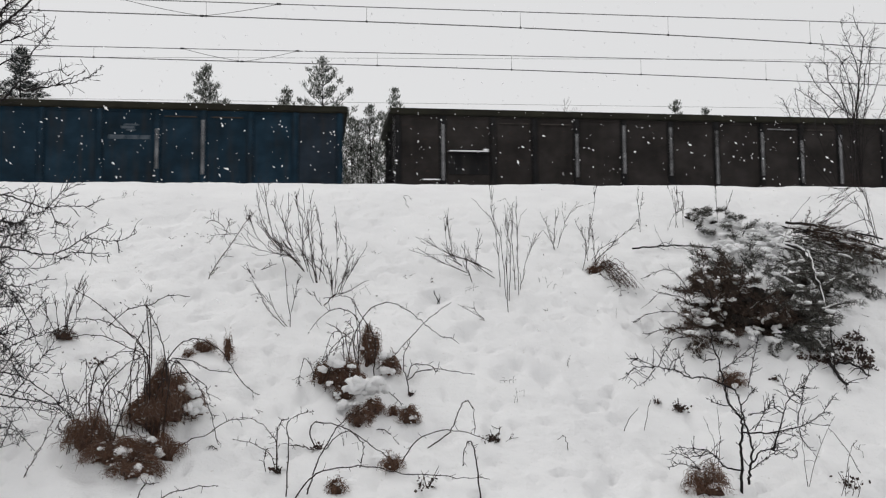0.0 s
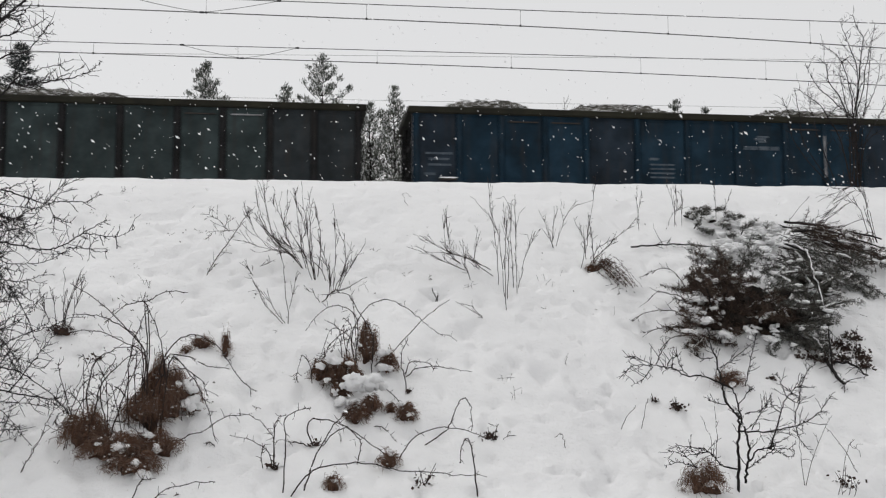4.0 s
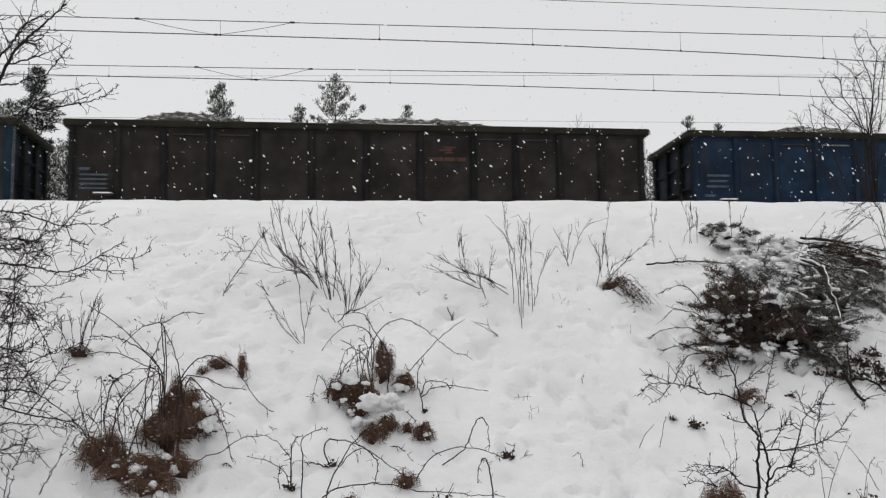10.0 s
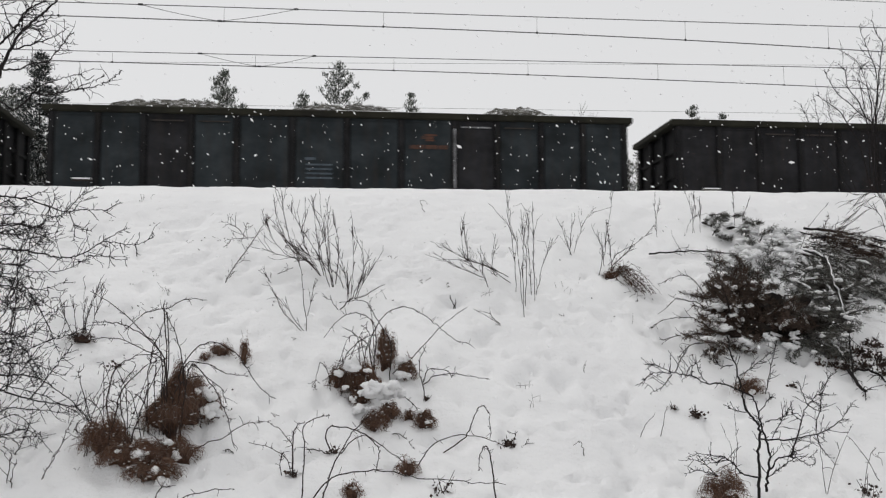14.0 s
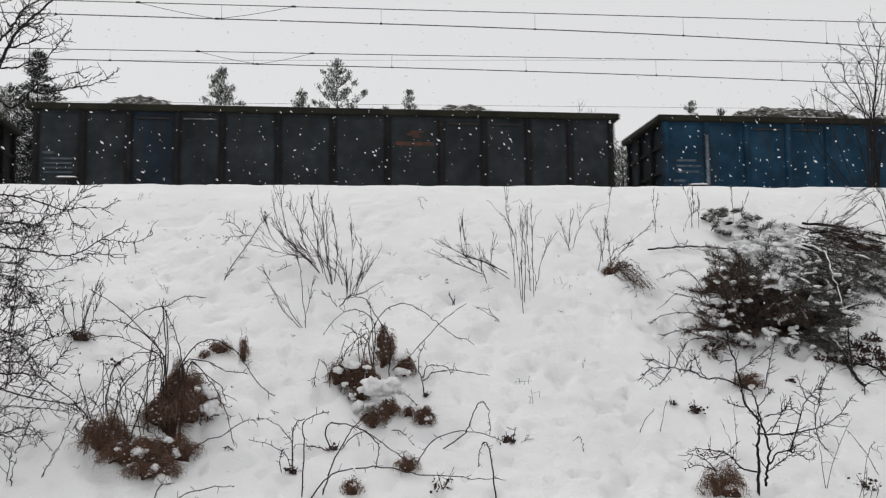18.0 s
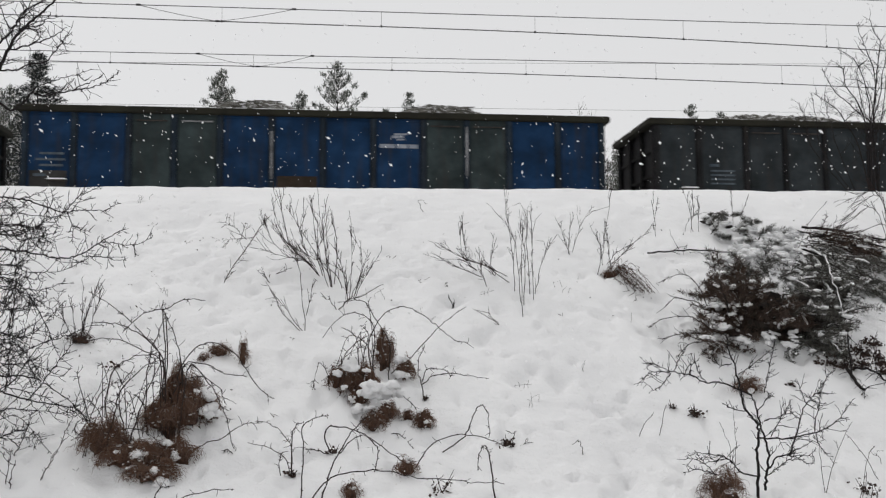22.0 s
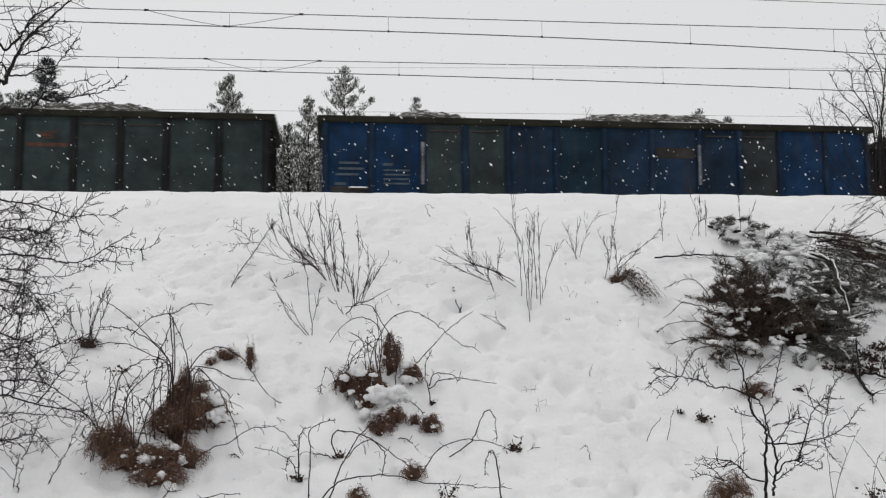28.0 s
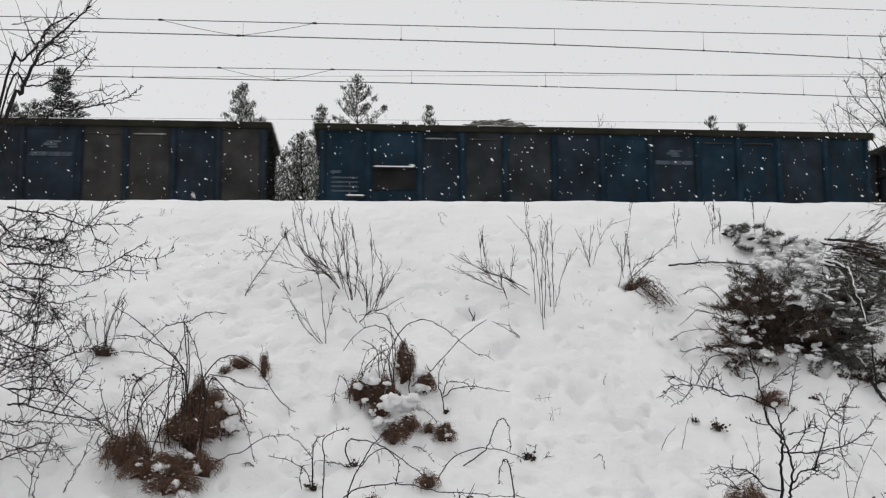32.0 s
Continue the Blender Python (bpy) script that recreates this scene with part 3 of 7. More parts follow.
def overhead(y, contact, drop, carry, rise, first, step, stitch):
    """A contact wire, its catenary, the droppers and one slack tie, hung between two masts."""
    def low(x):
        return contact - drop * max(0, x - 1) ** 2

    def carrier(x):
        return carry + rise * x
    reach = [-34 + 2 * k for k in range(25)] + [15, 16, 17, 18, 24, 30, 34]
    w = thing("overhead_line", pose(0, y, RAIL), "thin grey contact wire hung from a catenary wire", "overhead wire", "wires over the tracks")
    s = Shape()
    s.tube([(x, 0, low(min(x, 17))) for x in reach], 0.0145, 0.0145, 5)
    part("contact_wire", s, WIRE, w)
    s = Shape()
    s.tube([(x, 0, carrier(x)) for x in reach], 0.012, 0.012, 5)
    part("catenary_wire", s, WIRE, w)
    for i in range(-6, 7):
        x = first + step * i
        s = Shape()
        s.tube([(x, 0, low(min(x, 17))), (x, 0, carrier(x))], 0.0042, 0.0042, 4)
        d = part("dropper", s, WIRE, w)
        s = Shape()
        s.box(x - 0.022, x + 0.022, -0.018, 0.018, low(min(x, 17)) - 0.02, low(min(x, 17)) + 0.03, 0.006)
        part("clamp", s, CLAMP, d)
    a, b, c = stitch
    s = Shape()
    for p, q in ((a, b), (c, b)):
        s.tube([(p + (q - p) * k / 8, 0, carrier(p) + (low(q) - carrier(p)) * (k / 8) - 0.025 * math.sin(math.pi * k / 8)) for k in range(9)], 0.0068, 0.0068, 4)
    tie = part("tie_wire", s, WIRE, w)
    for x, z in ((a, carrier(a)), (b, low(b)), (c, carrier(c))):
        s = Shape()
        s.box(x - 0.055, x + 0.055, -0.022, 0.022, z - 0.018, z + 0.026, 0.008)
        part("clamp", s, CLAMP, tie)
    for x in (-34, 34):
        m = thing("catenary_mast", pose(x, y + 3.0 * (1 if y > TRACK + 1 else -1), ground(x, y) - 0.1), "grey steel mast carrying the overhead wires", "mast", "masts beside the tracks")
        way = -3.0 * (1 if y > TRACK + 1 else -1)
        s = Shape()
        s.box(-0.11, 0.11, -0.11, 0.11, 0, 8.0, 0.02)
        part("post", s, STEEL, m)
        s = Shape()
        for z in (low(min(x, 17)), carrier(x)):
            h = z + RAIL - (ground(x, y) - 0.1)
            s.tube([(0, 0, h), (0, way, h)], 0.03, 0.02, 6)
        part("bracket", s, STEEL, m)
    return w


overhead(TRACK, 5.64, 0.0012, 6.0, 0.005, -2.5, 3.78, (-4.43, -2.6, -0.81))
overhead(TRACK + 4, 5.735, 0.0006, 6.085, 0.009, -2.05, 3.85, (-3.56, -1.94, -0.43))


def feeder(y, z0, z1, r):
    s = Shape()
    s.tube([(x, 0, z0 + (z1 - z0) * (x + 60) / 120) for x in range(-60, 61, 6)], r, r, 4)
    for x in (-60, 60):
        s.tube([(x, 0, -0.4), (x, 0, z0 + 0.2)], 0.1, 0.08, 8)
    ob = new("feeder_wire", s.mesh("feeder_wire", WIRE))
    ob.matrix_basis = pose(0, y, RAIL)
    tagged(ob, "single thin grey line wire beside the tracks", "overhead wire", "line wires")


feeder(TRACK + 8.0, 5.49, 8.69, 0.005)
feeder(TRACK + 8.6, 5.14, 6.47, 0.005)
feeder(TRACK - 3.2, 5.70, 5.40, 0.007)

# ---- trees behind the line ----


def pine(x, y, top, reach, seed, dense=1.0, spruce=False):
    """A young conifer: trunk, whorls of limbs with needle sprays, snow on the limbs."""
    rnd = random.Random(seed)
    base = ground(x, y)
    h = top - base
    tree = thing("spruce_tree" if spruce else "pine_tree", pose(x, y, base - 0.05), "dark spruce dusted with snow behind the track" if spruce else "young pine tree dusted with snow behind the track", "tree", "conifers behind the track")
    s = Shape()
    s.tube([(0.05 * math.sin(k * 1.3), 0.04 * math.cos(k), h * k / 9) for k in range(10)], 0.11, 0.012, 7)
    part("trunk", s, BARK, tree)
    limbs, crown, snow = Shape(), Shape(), Shape()
    z = h * 0.25
    while z < h - 0.12:
        f = (h - z) / h
        L = 1.15 * reach * min(1.0, (f * (3.0 if spruce else 4.7)) ** (0.75 if spruce else 1.05)) * rnd.uniform(0.7, 1.15) + 0.06
        for k in range(rnd.randint(4, 7)):
            if rnd.random() > 0.9 * dense + 0.08:
                continue
            a = rnd.uniform(0, 6.283)
            lift = rnd.uniform(-0.25, 0.1) if spruce else rnd.uniform(0.25, 0.75)
            ln = L * rnd.uniform(0.6, 1.1)
            d = Vector((math.cos(a), math.sin(a), lift))
            p0 = Vector((0, 0, z))
            p1, p2 = p0 + d * ln * 0.6, p0 + d * ln + Vector((0, 0, ln * 0.18))
            limbs.tube([p0, p1, p2], 0.022, 0.006, 3)
            n = int((22 + 72 * ln) * (1.5 if spruce else 1.0))
            for _ in range(n):
                t = rnd.uniform(0.2, 1.05) if spruce else rnd.choice((0.4, 0.7, 1.0, 1.0)) + rnd.gauss(0, 0.03)
                q = p0.lerp(p2, t) + Vector((rnd.gauss(0, 0.075), rnd.gauss(0, 0.075), rnd.gauss(0.0, 0.06)))
                w = Vector((rnd.uniform(-1, 1), rnd.uniform(-1, 1), rnd.uniform(-0.2, 1.0))).normalized() + (d * 0.5 if spruce else Vector((0, 0, 0.75)))
                (snow if rnd.random() < (0.14 if spruce else 0.20) else crown).flat(q, w * (rnd.uniform(0.10, 0.22) if spruce else rnd.uniform(0.07, 0.15)), rnd.uniform(0.014, 0.030))
        z += rnd.uniform(0.16, 0.30) if spruce else rnd.uniform(0.26, 0.42)
    for _ in range(26):
        crown.flat((rnd.gauss(0, 0.03), rnd.gauss(0, 0.03), h - rnd.uniform(0, 0.5)), (rnd.uniform(-0.6, 0.6) * 0.15, rnd.uniform(-0.6, 0.6) * 0.15, 0.16), 0.02)
    bulk(part("limb_work", limbs, BARK, tree))
    bulk(part("crown", crown, DARKNEEDLE if spruce else NEEDLE, tree))
    bulk(part("snow_cover", snow, FLAKE, tree, "white snow on the twigs"))
    return tree


for i, (x, y, top, reach, dense) in enumerate(((-15.9, 51, 15.2, 1.2, 1.0), (-17.3, 52, 15.3, 1.3, 1.0), (-5.32, 50, 16.05, 1.05, 1.0), (-6.4, 51, 14.2, 0.9, 0.9), (-1.32, 50, 15.0, 0.75, 1.0),
                                               (-2.4, 52, 14.0, 1.0, 1.0), (0.51, 50, 16.6, 1.15, 0.95), (-0.4, 53, 14.6, 0.9, 1.0), (4.19, 50, 15.0, 0.75, 1.0), (3.0, 51, 14.3, 0.8, 0.9),
                                               (2.1, 53, 14.2, 0.9, 0.9), (5.0, 53, 14.3, 0.8, 0.8), (19.3, 50, 14.7, 0.7, 0.9), (21.0, 50, 14.45, 0.5, 0.9), (8.6, 54, 12.9, 1.0, 0.9), (12.2, 53, 12.8, 0.9, 0.9))):
    pine(x, y, top, reach, 30 + i, dense)
for i, (x, y, top, reach) in enumerate(((-12.6, 50, 13.4, 0.9), (-8.6, 50.5, 12.2, 0.9), (-3.9, 51, 12.6, 0.8), (7.0, 50.5, 12.6, 0.8), (10.4, 50.5, 13.0, 0.8), (15.8, 51, 12.4, 0.8))):
    pine(x, y, top, reach, 60 + i, 0.95)
pine(-14.27, 50, 16.7, 1.35, 77, 1.0, True)


def bare_tree_far(x, y, top, seed):
    rnd = random.Random(seed)
    base = ground(x, y)
    tree = thing("birch_tree", pose(x, y, base - 0.05), "thin leafless birch behind the track", "tree")
    s = Shape()
    h = top - base
    s.tube([(0, 0, 0), (0.1, 0, h * 0.5), (0, 0, h)], 0.09, 0.006, 5)
    part("trunk", s, PALE, tree)
    s = Shape()
    for _ in range(46):
        z = h * rnd.uniform(0.5, 0.98)
        a = rnd.uniform(0, 6.3)
        L = (h - z) * 0.5 + 0.25
        d = Vector((math.cos(a) * 0.6, math.sin(a) * 0.6, 0.8))
        p = Vector((0.05, 0, z))
        s.tube([p, p + d * L * 0.5, p + d * L + Vector((0, 0, 0.1))], 0.01, 0.003, 3)
    bulk(part("limb_work", s, PALE, tree))


bare_tree_far(13.2, 50, 14.75, 5)
bare_tree_far(14.0, 50.5, 14.4, 6)


def thicket():
    """The wood's edge seen between the wagons."""
    rnd = random.Random(8)
    s = Shape()
    for _ in range(420):
        x, y = rnd.uniform(-34, 46), rnd.uniform(54, 62)
        b = ground(x, y)
        h = rnd.uniform(0.20, 0.224) * y + EYE - b
        s.tube([(x, y, b - 0.05), (x + rnd.uniform(-0.3, 0.3), y, b + h)], 0.07, 0.01, 4)
        for _ in range(330):
            z = h * rnd.uniform(0.45, 1.0)
            a = rnd.uniform(0, 6.3)
            r = rnd.uniform(0, 1.9) * (1.12 - z / h)
            s.flat((x + math.cos(a) * r, y + math.sin(a) * r, b + z), (rnd.uniform(-0.22, 0.22), rnd.uniform(-0.22, 0.22), rnd.uniform(-0.05, 0.3)), rnd.uniform(0.014, 0.045))
    tagged(new("thicket", s.mesh("thicket", THICKET)), "grey snowy wood edge behind the railway", "woodland", kind="stuff")


thicket()

# ---- plants on the bank ----


def spline(pts, n=5):
    """Points of a smooth line through the given ones."""
    pts = [Vector(p) for p in pts]
    if len(pts) < 3:
        return [pts[0].lerp(pts[-1], k / n) for k in range(n + 1)]
    ext = [pts[0] * 2 - pts[1]] + pts + [pts[-1] * 2 - pts[-2]]
    res = []
    for i in range(1, len(ext) - 2):
        a, b, c, d = ext[i - 1:i + 3]
        for k in range(n):
            t = k / n
            res.append(0.5 * ((2 * b) + (c - a) * t + (2 * a - 5 * b + 4 * c - d) * t * t + (3 * b - a - 3 * c + d) * t ** 3))
    res.append(pts[-1])
    return res


def twiggy(s, line, r0, r1, rnd, twigs=0, length=0.2, droop=0.0, fork=1, up=0.3, wob=0.006, fat=1.0, kink=0.28, along=0.0):
    """A stem along a line with side twigs, forked once more."""
    pts = spline(line, 4)
    pts = [p + Vector((rnd.gauss(0, wob), rnd.gauss(0, wob), rnd.gauss(0, wob))) * (1 if 0 < i else 0) for i, p in enumerate(pts)]
    s.tube(pts, r0, r1, 5)
    n = len(pts)
    def kinked(p, w, L, r, tip):
        """A crooked side twig; returns its points."""
        line = [p]
        for k in range(3):
            w = (w + Vector((rnd.gauss(0, kink), rnd.gauss(0, kink * 0.8), rnd.gauss(0, kink) + up * 0.12 - droop * 0.3))).normalized()
            line.append(line[-1] + w * L / 3)
        s.tube(line, r, tip, 3)
        return line, w
    for _ in range(twigs):
        i = rnd.randint(max(1, n // 6), n - 2) if n > 3 else 1
        d = (pts[min(i + 1, n - 1)] - pts[i - 1]).normalized()
        side = Vector((rnd.gauss(0, 1), rnd.gauss(0, 0.6), rnd.gauss(0, 1) + up)).normalized()
        w = (d * (along + rnd.uniform(0.1, 0.9)) + side * (0.55 if along else 1.0)).normalized()
        L = length * rnd.uniform(0.25, 1.25)
        p = pts[i].lerp(pts[i + 1], rnd.random()) if i + 1 < n else pts[i]
        r = min(0.55 * (r0 + (r1 - r0) * i / n), 0.0055)
        line, w2 = kinked(p, w, L, max(r, 0.0030) * fat, 0.0019 * fat)
        for _ in range(fork):
            a = line[rnd.randint(1, 3)]
            v = (w2 + Vector((rnd.gauss(0, 1), rnd.gauss(0, 0.6), rnd.gauss(0, 1))) * 0.8).normalized()
            kinked(a, v, L * rnd.uniform(0.25, 0.6), max(r * 0.6, 0.0025) * fat, 0.0017 * fat)
    return pts


def grown(name, x, y, label, category, lines, mat, r0=0.008, r1=0.003, twigs=6, length=0.2, seed=1, fork=1, up=0.3, droop=0.0, group="", stem="stem"):
    """A shrub whose stems follow lines of (dx, dy, dz) from its foot."""
    rnd = random.Random(seed)
    foot = ground(x, y)
    ob = thing(name, pose(x, y, foot), label, category, group)
    for line in lines:
        s = Shape()
        line = [Vector(p) for p in line]
        wob = 0.0045 if stem == "cane" else 0.006
        low = ground(x + line[0].x, y + line[0].y) - foot
        if line[0].z < low + 0.12:
            line[0].z = low - 0.03
        span = sum((b - a).length for a, b in zip(line[:-1], line[1:]))
        count = max(3, int(twigs * min(1, span / 0.7))) if stem == "limb" else twigs
        thin = 0.8 if stem == "cane" else 0.85 if name == "bare_shrub" and y > 10 else 1.0
        count = int(count * 1.7) if name == "bare_shrub" and y > 10 else count
        pts = twiggy(s, line, r0 * thin * rnd.uniform(0.85, 1.15), r1 * thin, rnd, count, length, droop, fork, up, wob, 1.0 + max(0, y - 9) * 0.05, 0.10 if y > 10 else 0.2, 1.2 if name == "bare_shrub" and y > 10 else 0.0)
        for a, b in zip(pts[:-1], pts[1:]) if stem == "cane" else ():
            for _ in range(max(1, int((b - a).length / 0.035))):
                p = a.lerp(b, rnd.random())
                w = Vector((rnd.gauss(0, 1), rnd.gauss(0, 1), rnd.gauss(0.2, 1))).normalized()
                s.tube([p - w * 0.003, p + w * rnd.uniform(0.009, 0.017)], 0.0052, 0.0015, 4)
        part(stem, s, mat, ob)
    return ob


def bough_of(ob, mat, line, r0, r1, per, length, seed, name="branch"):
    """A tapered crooked branch of a plant with short forked twigs and spines, set along a line from the plant's foot."""
    rnd = random.Random(seed)
    s = Shape()
    pts = spline(line, 5)
    low = ground(ob.matrix_basis.translation.x + pts[0].x, ob.matrix_basis.translation.y + pts[0].y) - ob.matrix_basis.translation.z
    if pts[0].z < low + 0.1:
        pts[0].z = min(pts[0].z, low - 0.04)
    n = len(pts)
    pts = [p + Vector((rnd.gauss(0, 0.004), rnd.gauss(0, 0.006), rnd.gauss(0, 0.004))) * (0 < i) for i, p in enumerate(pts)]
    s.tube(pts, r0, r1, 6 if r0 > 0.01 else 5)
    span = sum((b - a).length for a, b in zip(pts[:-1], pts[1:]))

    def twig(p, w, long, r, deep):
        way, at = w, [p]
        for _ in range(3):
            way = (way + Vector((rnd.gauss(0, 0.2), rnd.gauss(0, 0.2), rnd.gauss(0.07, 0.2)))).normalized()
            at.append(at[-1] + way * long / 3)
        s.tube(at, r, 0.0019, 3)
        for _ in range(rnd.choice((0, 1, 1, 2)) if deep else 0):
            side = (way + Vector((rnd.gauss(0, 1), rnd.gauss(0, 0.5), rnd.gauss(0, 1))) * 0.7).normalized()
            twig(at[rnd.randint(1, 2)], side, long * rnd.uniform(0.25, 0.55), r * 0.75, False)
    for _ in range(max(3, int(per * 1.2 * span))):
        u = rnd.uniform(0.1, 0.99)
        i = min(n - 2, int(u * (n - 1)))
        d = (pts[i + 1] - pts[i]).normalized()
        across = d.cross(Vector((rnd.gauss(0, 0.35), 1, rnd.gauss(0, 0.35)))).normalized() * rnd.choice((-1, 1))
        w = (d * rnd.uniform(0.3, 1.0) + across * 0.8 + Vector((0, rnd.gauss(0, 0.3), 0.1))).normalized()
        p = pts[i].lerp(pts[i + 1], rnd.random())
        thick = max(0.0031, min(0.0042, 0.5 * (r0 + (r1 - r0) * u)))
        twig(p, w, length * 1.25 * (1.15 - 0.6 * u) * rnd.choice((0.3, 0.5, 0.6, 0.9, 1.2, 1.7)) * rnd.uniform(0.7, 1.2), thick, True)
    for _ in range(int(span * 34)):
        i = rnd.randint(0, n - 2)
        p = pts[i].lerp(pts[i + 1], rnd.random())
        w = Vector((rnd.gauss(0, 1), rnd.gauss(0, 0.7), rnd.gauss(0, 1))).normalized()
        s.tube([p, p + w * rnd.uniform(0.010, 0.030)], 0.0034, 0.0012, 3)
    return part(name, s, mat, ob)


def plant(name, x, y, label, category, group=""):
    return thing(name, pose(x, y, slope(x, y)), label, category, group)


def tussock(label, mops, pads, seed, mat=None, group="tussocks on the bank"):
    """Drooping mops of dead grass (x, y, reach, depth, height, strands) with pads of snow (x, y, height over the ground, size)."""
    rnd = random.Random(seed)
    ox, oy = mops[0][:2]
    foot = ground(ox, oy)
    ob = thing("grass_tussock", pose(ox, oy, foot), label, "dead grass", group)
    core, s, caps = Shape(), Shape(), Shape()
    for x, y, rx, ry, h, n in mops:
        low = ground(x, y) - foot
        cx, cy = x - ox, y - oy
        core.lump((cx, cy + 0.02, low + h * 0.12), (rx * 0.55, ry * 0.5, h * 0.52), rough=0.8, rings=9, segs=13)
        swirl = rnd.uniform(0, 9)

        def dome(a, u):
            """Height of the ragged crown at an angle and a share of the reach."""
            lobe = noise.noise(Vector((math.cos(a) * u * 2.6 + swirl, math.sin(a) * u * 2.6, swirl)))
            return h * (0.86 + 0.55 * lobe) * max(0.0, 1 - u ** 2.6) ** 0.6
        for _ in range(n):
            a, u0 = rnd.uniform(0, 6.283), rnd.random() ** 0.6 * 0.9
            lobe = 1 + 0.5 * noise.noise(Vector((math.cos(a) * 2.2, math.sin(a) * 2.2, swirl)))
            da, du = rnd.gauss(0, 0.35), rnd.uniform(0.05, 0.5)
            line = []
            top = dome(a, u0) * rnd.uniform(0.7, 1.08)
            fall = rnd.uniform(0.15, 0.8) * top + rnd.uniform(0, 0.03)
            for k in range(4):
                t = k / 3
                u = (u0 + du * (1 - (1 - t) ** 2)) * lobe
                line.append(Vector((cx + math.cos(a + da * t) * rx * u + rnd.gauss(0, 0.006), cy + math.sin(a + da * t) * ry * u + rnd.gauss(0, 0.006), low + max(-0.015, top + 0.02 * math.sin(t * 3) - fall * t ** 1.7))))
            s.tube(line, rnd.uniform(0.0012, 0.0027), 0.0008, 3)
        for _ in range(int(n * 0.9)):
            a, u = rnd.uniform(0, 6.283), rnd.random() ** 0.55 * 1.08
            p = Vector((cx + math.cos(a) * rx * u, cy + math.sin(a) * ry * u, low + max(0.01, dome(a, min(1, u))) * rnd.uniform(0.45, 1.05)))
            d = Vector((math.cos(a) * 0.6 + rnd.gauss(0, 0.8), math.sin(a) * 0.4 + rnd.gauss(-0.2, 0.6), rnd.gauss(0.0, 0.75))).normalized()
            s.blade(p, d * rnd.uniform(0.02, 0.085), rnd.uniform(0.001, 0.0024), rnd.uniform(-0.008, 0.012))
        for _ in range(n // 14):
            a, u = rnd.uniform(0, 6.283), rnd.random() ** 0.6
            k = rnd.uniform(0.003, 0.0085)
            caps.lump((cx + math.cos(a) * rx * u, cy + math.sin(a) * ry * u, low + dome(a, u) * rnd.uniform(0.75, 1.02)), (k * rnd.uniform(1, 2.2), k, k * 0.8), rough=0.8, rings=4, segs=6)
    for x, y, dz, r in pads:
        for _ in range(4):
            px, py = x - ox + rnd.gauss(0, r * 0.45), y - oy + rnd.gauss(0, r * 0.35)
            k = r * rnd.uniform(0.35, 0.8)
            caps.lump((px, py, ground(x, y) - foot + dz + rnd.gauss(0, r * 0.25)), (k * rnd.uniform(0.9, 1.4), k, k * rnd.uniform(0.7, 1.0)), rough=0.4, rings=9, segs=13)
    part("root_mat", core, THATCH, ob)
    bulk(part("grass", s, mat or GRASS, ob))
    if caps.v:
        bulk(part("caught_snow", caps, SNOW, ob, "lumps of snow lodged in the grass", True))
    return ob


def leaves(s, at, spread, n, rnd, size=0.03):
    for _ in range(n):
        p = Vector(at) + Vector((rnd.gauss(0, spread), rnd.gauss(0, spread), abs(rnd.gauss(0, spread * 0.8))))
        s.flat(p, (rnd.uniform(-1, 1) * size, rnd.uniform(-1, 1) * size, rnd.uniform(-1, 0.6) * size), size * 0.45)


def litter(x, y, label, seed, spread=0.07, n=26):
    """A knot of withered leaves on the snow."""
    rnd = random.Random(seed)
    s = Shape()
    leaves(s, (0, 0, -0.01), spread * 0.6, n * 2, rnd, 0.035)
    for _ in range(3):
        a = rnd.uniform(0, 6.3)
        s.tube([(0, 0, -0.02), (math.cos(a) * spread, math.sin(a) * spread * 0.6, spread * rnd.uniform(0.5, 2))], 0.004, 0.002, 4)
    ob = new("leaf_knot", s.mesh("leaf_knot", LEAF))
    ob.matrix_basis = pose(x, y, ground(x, y))
    return tagged(ob, label, "withered leaves", "leaf knots on the snow", "stuff")


# the bare trees beside the camera's view
TREE = plant("bare_tree", -3.22, 8.68, "leafless dark tree with a forked crown at the bank's foot", "tree")
bough_of(TREE, BARK, [(0, 0, -0.35), (-0.05, 0, 1), (0.31, -0.05, 2.98), (0.41, -0.04, 3.16), (0.44, -0.02, 3.3), (0.49, -0.01, 3.42), (0.53, 0.01, 3.53), (0.59, 0.03, 3.62), (0.66, 0.04, 3.7), (0.75, 0.06, 3.8), (0.86, 0.07, 3.92), (0.93, 0.09, 4)], 0.021, 0.006, 7, 0.2, 300, "trunk")
bough_of(TREE, BARK, [(-0.05, 0, 1), (0.25, 0.07, 3.34), (0.37, 0.06, 3.48), (0.48, 0.04, 3.59), (0.54, 0.02, 3.68), (0.61, 0, 3.77), (0.72, -0.01, 3.84), (0.83, -0.03, 3.89)], 0.013, 0.004, 8, 0.2, 301)
bough_of(TREE, BARK, [(0.49, 0.02, 3.61), (0.45, 0.02, 3.68), (0.42, 0.01, 3.76), (0.38, 0.01, 3.85)], 0.007, 0.0025, 10, 0.13, 302)
bough_of(TREE, BARK, [(0.55, 0.05, 3.6), (0.56, 0.06, 3.72), (0.6, 0.07, 3.81), (0.64, 0.08, 3.91)], 0.007, 0.0025, 10, 0.13, 303)
bough_of(TREE, BARK, [(0.56, -0.06, 3.53), (0.65, -0.06, 3.61), (0.75, -0.07, 3.62), (0.8, -0.07, 3.67), (0.85, -0.07, 3.74)], 0.007, 0.0025, 10, 0.13, 304)
